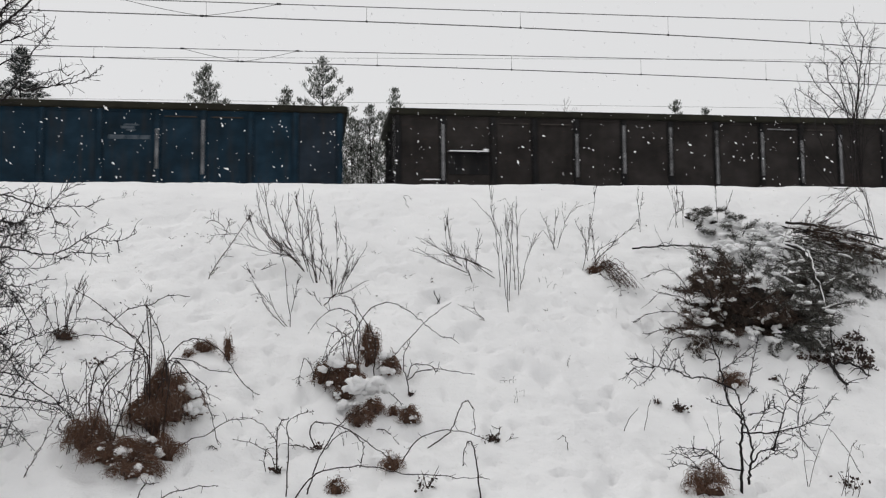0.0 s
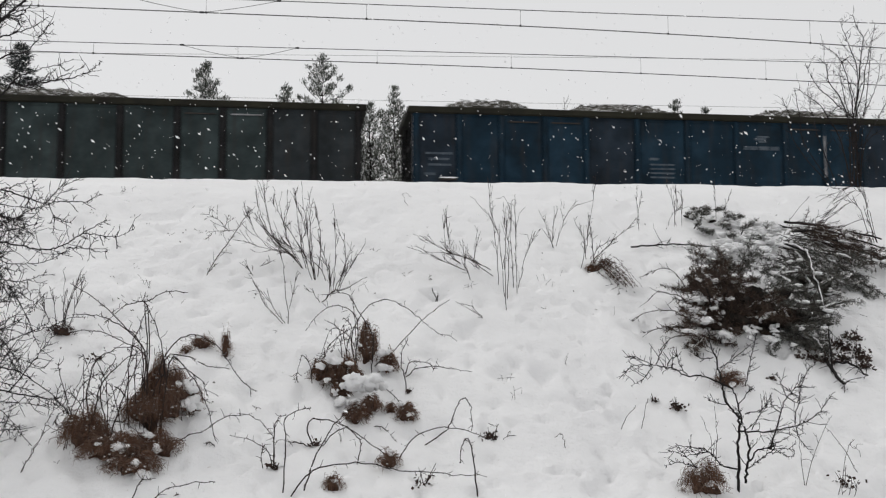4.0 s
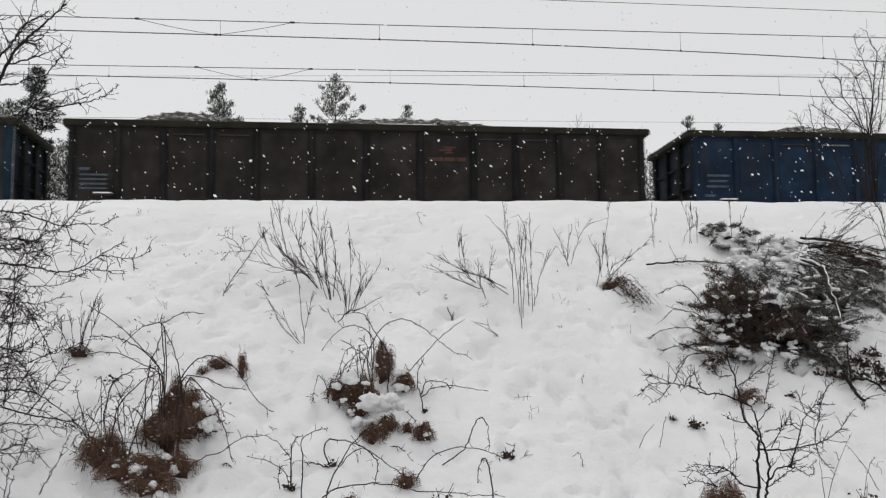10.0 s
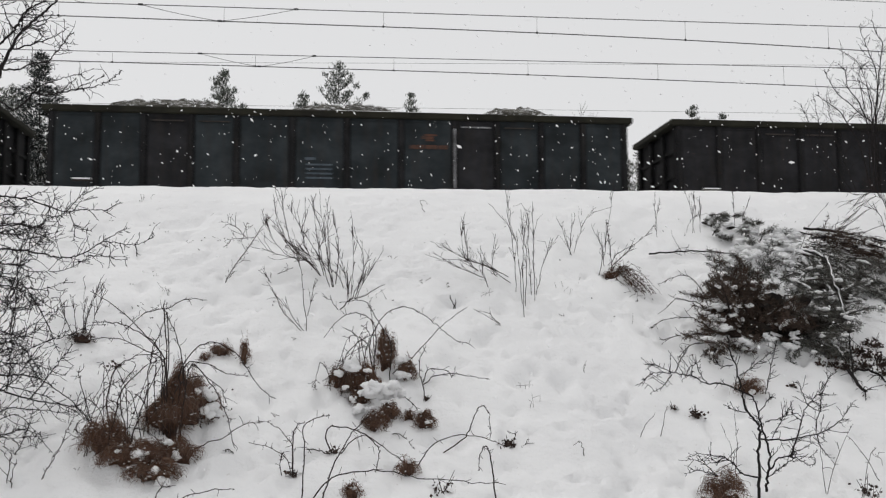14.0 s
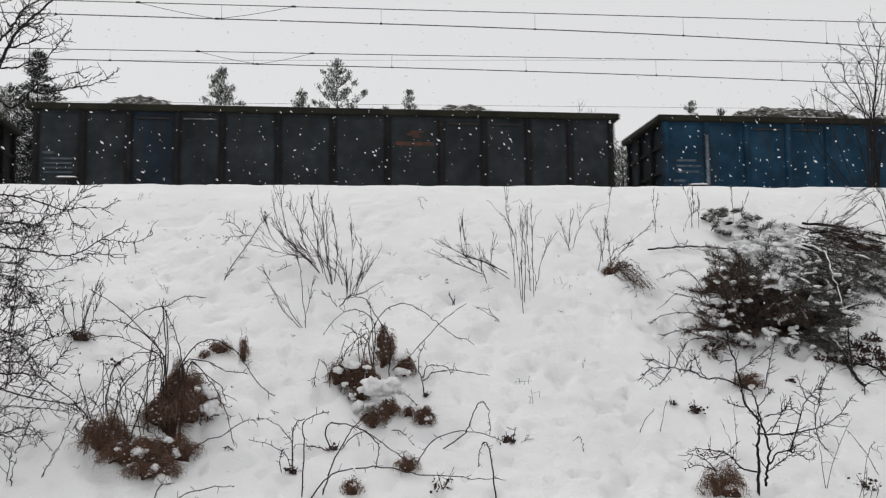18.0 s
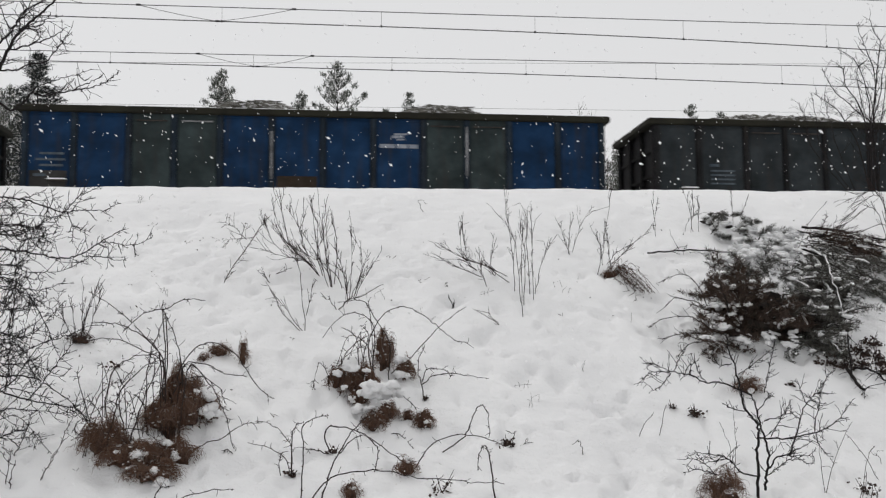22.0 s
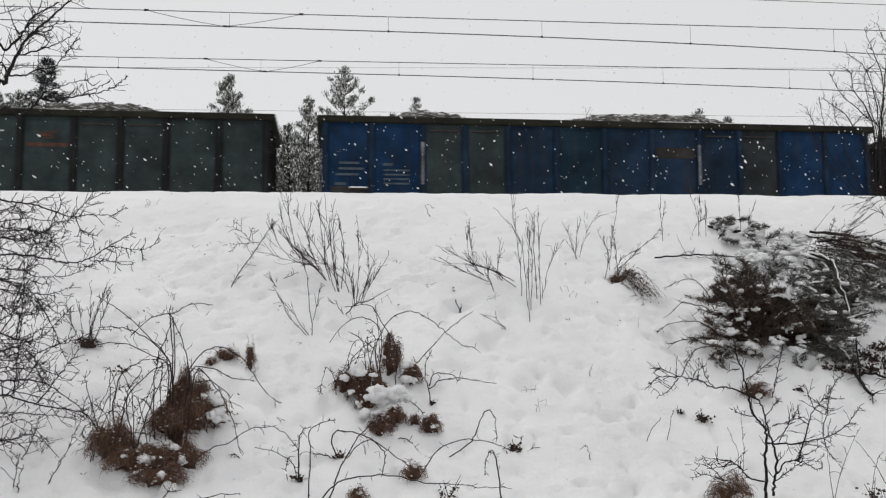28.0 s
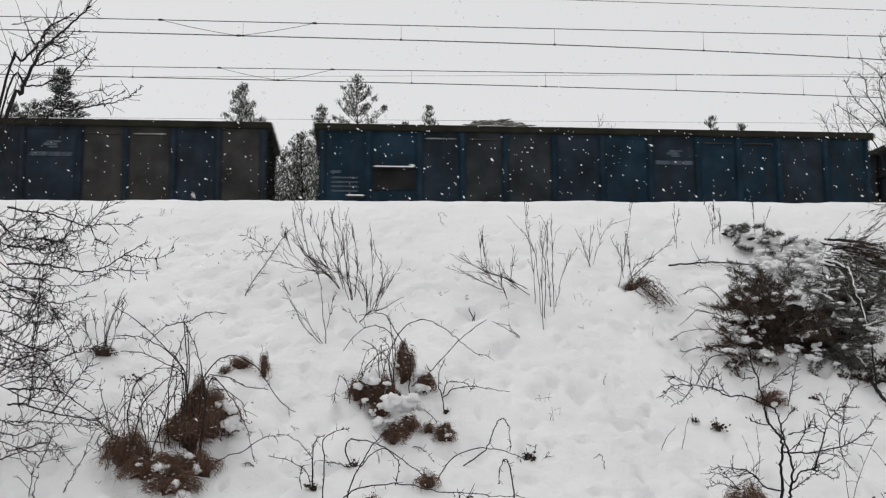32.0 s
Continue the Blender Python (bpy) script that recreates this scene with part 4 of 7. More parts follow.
bough_of(TREE, BARK, [(0.45, 0.09, 3.44), (0.58, 0.07, 3.47), (0.68, 0.05, 3.5), (0.79, 0.04, 3.54), (0.88, 0.02, 3.59), (0.96, 0.01, 3.64)], 0.008, 0.0025, 10, 0.14, 305)
bough_of(TREE, BARK, [(0.66, 0.07, 3.51), (0.74, -0, 3.53), (0.78, -0.08, 3.6)], 0.005, 0.002, 10, 0.1, 306)
bough_of(TREE, BARK, [(-0.05, 0, 1.2), (0.28, 0.01, 3.2), (0.43, 0.02, 3.24), (0.54, 0.02, 3.25), (0.67, 0.03, 3.31), (0.79, 0.04, 3.34), (0.87, 0.05, 3.45), (0.93, 0.06, 3.55), (0.99, 0.06, 3.61)], 0.010, 0.0025, 7, 0.14, 307)
bough_of(TREE, BARK, [(0.93, -0.03, 3.48), (0.96, 0.04, 3.5), (1, 0.11, 3.52)], 0.004, 0.002, 10, 0.08, 308)
bough_of(TREE, BARK, [(-0.05, 0, 0.8), (0.27, 0.1, 2.81), (0.5, 0.08, 2.91), (0.6, 0.07, 2.97), (0.68, 0.05, 3.06), (0.78, 0.03, 3.03), (0.86, 0.01, 3.04), (1.04, -0, 3.08), (1.15, -0.02, 3.09), (1.26, -0.04, 3.12), (1.36, -0.06, 3.18), (1.43, -0.07, 3.24)], 0.011, 0.0025, 8, 0.12, 309)
bough_of(TREE, BARK, [(0.89, -0.07, 3.02), (0.97, -0.02, 3.1), (1.03, 0.03, 3.19)], 0.005, 0.002, 10, 0.1, 310)
bough_of(TREE, BARK, [(1.01, 0.11, 3.11), (1.1, 0.07, 3.15), (1.22, 0.03, 3.19), (1.29, -0, 3.23)], 0.005, 0.002, 10, 0.1, 311)
bough_of(TREE, BARK, [(0.7, -0.04, 3.04), (0.78, -0.03, 3.11), (0.86, -0.02, 3.14), (0.96, -0.01, 3.19), (1.07, -0, 3.22), (1.19, 0, 3.27)], 0.005, 0.002, 10, 0.1, 312)
bough_of(TREE, BARK, [(1.08, -0.07, 3.2), (1.15, -0.04, 3.15)], 0.005, 0.002, 10, 0.1, 313)
bough_of(TREE, BARK, [(0.29, 0.01, 3.79), (0.37, 0.01, 3.8), (0.45, 0.02, 3.83), (0.51, 0.02, 3.86)], 0.005, 0.002, 10, 0.1, 314)
bough_of(TREE, BARK, [(0.6, -0.03, 3.62), (0.7, -0.03, 3.59), (0.78, -0.03, 3.55)], 0.005, 0.002, 10, 0.1, 315)
ARMS = plant("bare_tree", -3.38, 8.75, "leafless thorny dark tree, its low branches reaching over the bank", "tree")
bough_of(ARMS, BARK, [(0.41, 0.15, 2.17), (0.53, 0.15, 2.14), (0.69, 0.15, 2.12), (0.84, 0.15, 2.09), (0.98, 0.15, 2.04), (1.1, 0.15, 2.01), (1.18, 0.15, 2.11), (1.26, 0.15, 2.17), (1.39, 0.15, 2.24)], 0.0085, 0.0022, 22, 0.13, 340)
bough_of(ARMS, BARK, [(1.19, -0.21, 1.96), (1.29, -0.2, 1.97), (1.4, -0.2, 1.97), (1.53, -0.2, 1.98), (1.62, -0.2, 2.04)], 0.005, 0.002, 24, 0.1, 341)
bough_of(ARMS, BARK, [(0.44, 0.1, 1.94), (0.55, 0.1, 1.96), (0.73, 0.09, 1.98), (0.91, 0.08, 1.96), (1.05, 0.07, 1.95), (1.14, 0.06, 2)], 0.005, 0.002, 24, 0.1, 342)
bough_of(ARMS, BARK, [(0.47, 0.04, 1.65), (0.59, 0.02, 1.66), (0.78, 0.01, 1.65), (0.94, -0, 1.62), (1.08, -0.01, 1.59), (1.2, -0.03, 1.59), (1.32, -0.04, 1.63), (1.43, -0.05, 1.7), (1.53, -0.07, 1.72), (1.69, -0.08, 1.7), (1.79, -0.09, 1.71), (1.91, -0.11, 1.77)], 0.0085, 0.0022, 22, 0.13, 343)
bough_of(ARMS, BARK, [(1.42, 0.01, 1.71), (1.5, 0.01, 1.77), (1.59, 0.01, 1.82), (1.65, 0.01, 1.85)], 0.005, 0.002, 24, 0.1, 344)
bough_of(ARMS, BARK, [(1.33, 0, 1.6), (1.46, -0.05, 1.6), (1.59, -0.11, 1.57), (1.71, -0.17, 1.55)], 0.005, 0.002, 24, 0.1, 345)
bough_of(ARMS, BARK, [(1.74, -0.06, 1.7), (1.75, -0.07, 1.59)], 0.005, 0.002, 24, 0.1, 346)
bough_of(ARMS, BARK, [(0.47, 0.06, 1.55), (0.58, 0.07, 1.54), (0.71, 0.09, 1.53), (0.82, 0.11, 1.48), (0.97, 0.12, 1.48), (1.1, 0.14, 1.49), (1.24, 0.15, 1.56), (1.31, 0.17, 1.61)], 0.005, 0.002, 24, 0.1, 347)
bough_of(ARMS, BARK, [(0.44, 0.15, 1.38), (0.65, 0.12, 1.35), (0.79, 0.08, 1.33), (0.96, 0.05, 1.32), (1.08, 0.02, 1.36), (1.18, -0.01, 1.39)], 0.005, 0.002, 24, 0.1, 348)
bough_of(ARMS, BARK, [(0.58, -0.05, 0.95), (0.7, -0.07, 1.14), (0.75, -0.09, 1.26), (0.81, -0.11, 1.38), (0.89, -0.12, 1.42)], 0.005, 0.002, 24, 0.1, 349)
bough_of(ARMS, BARK, [(0.78, -0.22, 0.94), (0.82, -0.22, 1.21), (0.83, -0.22, 1.39), (0.82, -0.22, 1.56), (0.82, -0.22, 1.62)], 0.005, 0.002, 24, 0.1, 350)
bough_of(ARMS, BARK, [(0.98, -0.04, 1.95), (1.06, -0.07, 2.08), (1.04, -0.1, 2.18)], 0.005, 0.002, 24, 0.1, 351)
bough_of(ARMS, BARK, [(0.79, -0.08, 2.08), (0.86, 0.02, 2.13), (0.93, 0.13, 2.2)], 0.005, 0.002, 24, 0.1, 352)
bough_of(ARMS, BARK, [(1.17, -0.02, 1.99), (1.21, -0.01, 1.87), (1.22, -0.01, 1.71)], 0.005, 0.002, 24, 0.1, 353)
bough_of(ARMS, BARK, [(1.24, -0.14, 1.85), (1.34, -0.18, 1.81), (1.41, -0.22, 1.79)], 0.005, 0.002, 24, 0.1, 354)
bough_of(ARMS, BARK, [(0.5, -0.1, 2.03), (0.62, -0.13, 2.01), (0.74, -0.15, 1.99), (0.88, -0.18, 2.02)], 0.005, 0.002, 24, 0.1, 355)
bough_of(ARMS, BARK, [(0.48, -0.03, 1.87), (0.58, 0.02, 1.86), (0.74, 0.07, 1.88), (0.84, 0.12, 1.86), (0.98, 0.17, 1.88)], 0.005, 0.002, 24, 0.1, 356)
bough_of(ARMS, BARK, [(0.69, 0.04, 1.83), (0.79, -0.03, 1.74), (0.94, -0.09, 1.75), (1.1, -0.16, 1.69)], 0.005, 0.002, 24, 0.1, 357)
bough_of(ARMS, BARK, [(0.43, 0.13, 1.82), (0.55, 0.12, 1.81), (0.67, 0.11, 1.84), (0.79, 0.1, 1.79), (0.91, 0.1, 1.69), (1.03, 0.09, 1.65)], 0.005, 0.002, 24, 0.1, 358)
bough_of(ARMS, BARK, [(0.47, 0.06, 1.47), (0.6, 0.08, 1.45), (0.73, 0.1, 1.47), (0.86, 0.12, 1.41), (0.95, 0.13, 1.43)], 0.005, 0.002, 24, 0.1, 359)
bough_of(ARMS, BARK, [(0.75, 0.08, 1.66), (0.82, 0.08, 1.75), (0.95, 0.08, 1.79), (1.09, 0.09, 1.83)], 0.005, 0.002, 24, 0.1, 360)
bough_of(ARMS, BARK, [(0.61, -0.23, 0.47), (0.73, -0.22, 0.47), (0.85, -0.2, 0.43), (0.98, -0.19, 0.39), (1.14, -0.18, 0.36), (1.31, -0.16, 0.32), (1.39, -0.15, 0.26), (1.46, -0.14, 0.17)], 0.0085, 0.0022, 22, 0.13, 361)
bough_of(ARMS, BARK, [(0.6, -0.19, 0.33), (0.72, -0.17, 0.32), (0.89, -0.16, 0.32), (1.05, -0.15, 0.3), (1.22, -0.13, 0.28), (1.32, -0.12, 0.29)], 0.005, 0.002, 24, 0.1, 362)
bough_of(ARMS, BARK, [(0.57, -0.11, 0.59), (0.7, -0.14, 0.59), (0.88, -0.17, 0.59), (1.03, -0.2, 0.56), (1.19, -0.22, 0.46), (1.31, -0.25, 0.37), (1.38, -0.28, 0.29)], 0.0085, 0.0022, 22, 0.13, 363)
bough_of(ARMS, BARK, [(0.8, -0.3, 0.47), (0.79, -0.23, 0.6), (0.79, -0.17, 0.86), (0.78, -0.11, 1.12), (0.79, -0.05, 1.28)], 0.005, 0.002, 24, 0.1, 364)
bough_of(ARMS, BARK, [(0.69, -0.22, 0.45), (0.85, -0.22, 0.57), (0.99, -0.23, 0.79), (1.12, -0.23, 0.89), (1.26, -0.23, 0.96)], 0.005, 0.002, 24, 0.1, 365)
bough_of(ARMS, BARK, [(0.88, -0, 0.38), (1.01, -0.04, 0.52), (1.13, -0.08, 0.68), (1.24, -0.12, 0.81), (1.33, -0.16, 0.9)], 0.005, 0.002, 24, 0.1, 366)
bough_of(ARMS, BARK, [(0.71, -0.05, 0.72), (0.8, -0.07, 0.75), (0.95, -0.09, 0.83), (1.1, -0.1, 0.89), (1.26, -0.12, 0.93), (1.39, -0.14, 1), (1.54, -0.16, 1.01)], 0.005, 0.002, 24, 0.1, 367)
bough_of(ARMS, BARK, [(0.59, -0.11, 0.08), (0.8, -0.18, 0.12), (0.9, -0.25, 0.17)], 0.005, 0.002, 24, 0.1, 368)
bough_of(ARMS, BARK, [(0.77, -0.11, -0.16), (0.86, -0.09, 0), (0.91, -0.06, 0.15), (0.94, -0.04, 0.28)], 0.005, 0.002, 24, 0.1, 369)
bough_of(ARMS, BARK, [(0.57, -0.14, 0.68), (0.69, -0.12, 0.7), (0.83, -0.1, 0.68), (0.98, -0.08, 0.61)], 0.005, 0.002, 24, 0.1, 370)
bough_of(ARMS, BARK, [(0.54, -0.1, 1.19), (0.68, -0.16, 1.21), (0.83, -0.22, 1.14), (0.99, -0.28, 1.18)], 0.005, 0.002, 24, 0.1, 371)
bough_of(ARMS, BARK, [(0.54, -0.07, 0.97), (0.67, -0.09, 0.93), (0.78, -0.11, 1.05), (0.91, -0.12, 1.12)], 0.005, 0.002, 24, 0.1, 372)
bough_of(ARMS, BARK, [(0.59, -0.21, 0.77), (0.72, -0.24, 0.81), (0.81, -0.26, 0.92), (0.92, -0.29, 0.98)], 0.005, 0.002, 24, 0.1, 373)
rnd = random.Random(61)
for k in range(26):
    z, reach = 0.15 + 1.85 * k / 25 + rnd.gauss(0, 0.08), rnd.uniform(0.55, 1.05)
    bow, deep = rnd.gauss(0, 0.12), rnd.uniform(-0.25, 0.25)
    bough_of(ARMS, BARK, [(0.02, 0, z * 0.5), (0.25, deep * 0.5, z + rnd.gauss(0, 0.15)), (0.25 + reach * 0.4, deep, z + bow), (0.25 + reach * 0.7, deep, z + bow * 1.4 + rnd.gauss(0, 0.06)), (0.25 + reach, deep, z + rnd.gauss(0, 0.2))], 0.0065, 0.0022, 22, 0.11, 700 + k)
WEED = plant("bare_shrub", -2.3, 8.35, "thin leafless twig stems rooted in the snow", "shrub")
bough_of(WEED, TWIG, [(0.04, -0.01, -0.03), (0.12, -0.01, 0.12), (0.19, -0.01, 0.24), (0.23, -0.01, 0.36), (0.29, -0.02, 0.49)], 0.004, 0.002, 10, 0.08, 380)
bough_of(WEED, TWIG, [(-0.22, -0, -0.09), (-0.2, -0.01, 0.08), (-0.19, -0.01, 0.18), (-0.25, -0.01, 0.25)], 0.004, 0.002, 10, 0.08, 381)
bough_of(WEED, TWIG, [(-0.18, -0.02, -0.08), (-0.17, -0.01, 0.06), (-0.15, -0, 0.14)], 0.004, 0.002, 10, 0.08, 382)

grown("bare_shrub", -2.48, 10.44, "small dark bush with upright twigs in the snow", "shrub", [
    [(-0.03, -0.00, -0.00), (-0.06, -0.00, 0.21), (-0.10, 0.00, 0.44)], [(0.03, -0.00, -0.00), (0.05, -0.00, 0.27), (0.15, 0.00, 0.56)], [(-0.00, -0.00, -0.00), (0.07, -0.00, 0.33), (0.20, 0.00, 0.70)], [(0.03, -0.00, -0.00), (0.13, -0.00, 0.27), (0.18, 0.00, 0.47)], [(-0.00, -0.00, -0.00), (0.02, -0.00, 0.21), (0.01, 0.00, 0.56)],
    [(-0.03, -0.00, -0.00), (-0.15, -0.00, 0.21), (-0.18, 0.00, 0.35)]], TWIG, 0.005, 0.002, 5, 0.16, 6)
tussock("dark stub of grass at a bush's foot", [(-2.48, 10.43, 0.13, 0.1, 0.12, 150)], [], 11, LEAF)
grown("bare_shrub", -2.86, 10.80, "thin pale weed stalks in the snow", "weed", [[(0.00, -0.00, -0.00), (-0.03, -0.00, 0.15), (-0.07, 0.00, 0.29)], [(0.02, -0.00, -0.00), (0.05, -0.00, 0.18), (0.13, 0.00, 0.30)]], PALE, 0.003, 0.0015, 4, 0.1, 7)

# bramble and tussocks by the tree
tussock("tall drooping brown dead grass tussock, hollow beneath, snow on its side", [(-1.24, 8.98, 0.20, 0.17, 0.47, 2300), (-1.38, 8.88, 0.18, 0.14, 0.27, 1100), (-1.02, 9.08, 0.10, 0.09, 0.24, 220)],
        [(-1.07, 8.92, 0.34, 0.05), (-1.02, 8.92, 0.26, 0.06), (-0.98, 8.94, 0.18, 0.06), (-1.06, 8.88, 0.22, 0.045), (-1.12, 8.86, 0.42, 0.03), (-0.95, 8.98, 0.10, 0.05), (-1.00, 8.90, 0.10, 0.05), (-1.20, 8.84, 0.40, 0.018)], 21)
tussock("broad low brown dead grass tussock, flecked with snow", [(-1.82, 8.62, 0.19, 0.14, 0.27, 900), (-1.56, 8.46, 0.28, 0.17, 0.21, 1200), (-1.38, 8.27, 0.20, 0.12, 0.15, 600), (-1.24, 8.48, 0.17, 0.12, 0.19, 550)],
        [(-1.47, 8.33, 0.14, 0.05), (-1.36, 8.22, 0.10, 0.045), (-1.52, 8.30, 0.05, 0.04), (-1.28, 8.42, 0.18, 0.03), (-1.67, 8.36, 0.18, 0.025), (-1.20, 8.38, 0.10, 0.05), (-1.30, 8.18, 0.03, 0.05)], 22)
grown("bramble", -1.39, 8.82, "tangled leafless bramble with arching canes", "bramble", [
    [(0.00, -0.00, -0.00), (-0.02, -0.00, 0.36), (-0.04, -0.00, 0.70), (-0.21, -0.00, 0.89), (-0.45, -0.00, 1.11), (-0.65, 0.00, 1.23)], [(0.00, -0.00, -0.00), (0.00, -0.00, 0.36), (-0.01, -0.00, 0.65), (-0.16, -0.00, 0.82), (-0.31, -0.00, 0.92), (-0.45, -0.00, 0.96), (-0.62, 0.00, 0.96)], [(0.00, -0.00, -0.00), (0.02, -0.00, 0.36), (-0.01, -0.00, 0.62), (-0.21, -0.00, 0.74), (-0.45, -0.00, 0.83), (-0.77, 0.00, 0.79)],
    [(0.03, -0.00, -0.00), (0.02, -0.00, 0.41), (0.00, -0.00, 0.84), (-0.02, -0.00, 1.04), (0.02, -0.00, 1.09), (0.16, -0.00, 1.16), (0.35, 0.00, 1.16)]] + [[(0.14, -0.01, -0.00), (0.16, -0.00, 0.36), (0.14, -0.00, 0.65), (0.07, -0.00, 0.89), (-0.00, 0.00, 1.04)], [(-0.12, -0.00, -0.00), (-0.14, -0.00, 0.45), (-0.11, -0.00, 0.70), (-0.04, -0.00, 0.89), (-0.00, 0.00, 1.01)],
    [(0.00, -0.00, -0.00), (0.03, -0.00, 0.60), (-0.00, -0.00, 1.04), (-0.10, -0.00, 1.06), (-0.19, -0.00, 1.04), (-0.35, 0.00, 0.89)], [(0.10, -0.01, -0.00), (0.13, -0.00, 0.36), (0.14, -0.00, 0.57), (0.27, -0.00, 0.74), (0.41, -0.00, 0.79), (0.61, -0.00, 0.69), (0.73, -0.00, 0.50), (0.86, -0.00, 0.35), (0.94, 0.00, 0.30)]] + [
    [(0.12, -0.01, -0.00), (0.16, -0.00, 0.36), (0.18, -0.00, 0.60), (0.37, -0.00, 0.60), (0.52, -0.00, 0.52), (0.71, 0.00, 0.49)], [(0.14, -0.01, -0.00), (0.19, -0.06, 0.41), (0.25, -0.09, 0.60), (0.39, -0.12, 0.45), (0.51, -0.15, 0.26), (0.56, -0.17, 0.12), (0.62, -0.20, -0.11)],
    [(-0.25, -0.25, -0.14), (-0.17, -0.14, 0.22), (-0.09, -0.06, 0.46), (-0.01, 0.00, 0.65)], [(-0.47, -0.10, -0.06), (-0.60, -0.06, 0.17), (-0.69, -0.02, 0.41), (-0.72, 0.00, 0.55)], [(-0.44, -0.10, -0.06), (-0.65, -0.03, 0.17), (-0.75, 0.00, 0.27)]] + [[(0.05, -0.01, -0.00), (0.09, -0.00, 0.36), (0.28, -0.00, 0.50), (0.47, -0.00, 0.40), (0.52, 0.00, 0.26)],
    [(-0.33, -0.18, -0.10), (-0.45, -0.12, 0.22), (-0.42, -0.07, 0.51), (-0.29, -0.04, 0.65), (-0.06, 0.00, 0.70)], [(-0.24, -0.18, -0.10), (-0.33, -0.11, 0.18), (-0.35, -0.05, 0.41), (-0.25, 0.00, 0.60)], [(-0.38, -0.18, -0.10), (-0.38, -0.12, 0.18), (-0.32, -0.08, 0.41), (-0.13, -0.03, 0.60), (0.03, 0.00, 0.65)]], TWIG, 0.008, 0.0035, 13, 0.08, 9, 1, 0.1, stem="cane")
grown("bramble", -1.21, 8.61, "low bramble canes across the snow", "bramble", [[(-0.00, 0.00, 0.00), (0.18, 0.00, 0.05), (0.37, 0.00, 0.12), (0.51, 0.00, 0.21), (0.66, 0.00, 0.23)], [(0.34, 0.08, 0.04), (0.39, 0.01, 0.00), (0.44, -0.03, -0.02)]], TWIG, 0.006, 0.003, 8, 0.07, 10, 0, 0.1, stem="cane")
grown("bramble", -1.25, 7.99, "low bramble canes half buried in snow", "bramble", [[(0.01, -0.03, -0.01), (0.18, -0.02, 0.09), (0.39, -0.01, 0.13), (0.54, -0.00, 0.13)], [(-0.09, -0.07, -0.03), (-0.02, -0.02, 0.14), (0.06, 0.00, 0.17)], [(0.10, -0.04, -0.01), (0.26, -0.01, 0.04), (0.47, 0.03, 0.01)]], TWIG, 0.006, 0.003, 7, 0.07, 12, 0, 0.1, stem="cane")
litter(-2.03, 9.99, "dark withered leaves on a bramble", 31, 0.04, 16)
tussock("small reddish dead grass tuft in the snow", [(-1.06, 10.10, 0.11, 0.08, 0.14, 200)], [(-1.05, 10.08, 0.12, 0.02)], 25)
tussock("tiny brown grass tuft poking through the snow", [(-1.20, 10.08, 0.06, 0.05, 0.08, 90)], [], 26)
tussock("upright dry brown stalks in the snow", [(-0.81, 9.97, 0.045, 0.04, 0.28, 130)], [], 27)

def specks():
    """Single leaves, bud scales and twig bits strewn over the snow."""
    rnd = random.Random(77)
    s = Shape()
    for _ in range(120):
        x, y = rnd.gauss(-1.6, 0.9) if rnd.random() < 0.6 else rnd.uniform(-4, 8), rnd.uniform(8.2, 13.6)
        for _ in range(rnd.choice((1, 1, 2, 4))):
            px, py = x + rnd.gauss(0, 0.03), y + rnd.gauss(0, 0.03)
            p = Vector((px, py, ground(px, py) + 0.004))
            if rnd.random() < 0.6:
                s.flat(p, (rnd.uniform(-0.03, 0.03), rnd.uniform(-0.02, 0.02), rnd.uniform(0.004, 0.025)), 0.008)
            else:
                s.tube([p, p + Vector((rnd.gauss(0, 0.03), rnd.gauss(0, 0.02), rnd.uniform(0.01, 0.05)))], 0.003, 0.0018, 3)
    tagged(new("leaf_litter", s.mesh("leaf_litter", LEAF)), "dark leaf specks and twig bits strewn on the snow", "leaf litter", kind="stuff")


specks()


def thorny(x, y, n, wide, high, seed):
    """Loose arching canes that spring from one root and bow to the snow."""
    rnd = random.Random(seed)
    lines = []
    for _ in range(n):
        a, r, h = rnd.uniform(0, 6.283), wide * rnd.uniform(0.35, 1.2), high * rnd.uniform(0.35, 1.1)
        d = Vector((math.cos(a), math.sin(a) * 0.5, 0))
        o = Vector((rnd.gauss(0, wide * 0.3), rnd.gauss(0, 0.06), -0.03))
        k = rnd.uniform(0.2, 0.9)
        lines.append([o, o + d * r * 0.25 + Vector((rnd.gauss(0, 0.03), 0, h * 0.7)), o + d * r * 0.6 + Vector((rnd.gauss(0, 0.06), 0, h)), o + d * r + Vector((rnd.gauss(0, 0.05), 0, h * k)), o + d * r * 1.3 + Vector((0, 0, h * (k - rnd.uniform(0.1, 0.5))))])
    return grown("bramble", x, y, "loose leafless bramble canes around dead grass", "bramble", lines, TWIG, 0.005, 0.002, 9, 0.08, seed, 1, 0.1, stem="cane")


thorny(-1.53, 8.71, 6, 0.55, 0.75, 141)
thorny(-1.17, 8.93, 4, 0.42, 0.6, 142)
thorny(-1.82, 8.64, 5, 0.4, 0.55, 143)
thorny(0.46, 9.57, 3, 0.35, 0.5, 144)
thorny(0.11, 9.49, 2, 0.25, 0.35, 145)

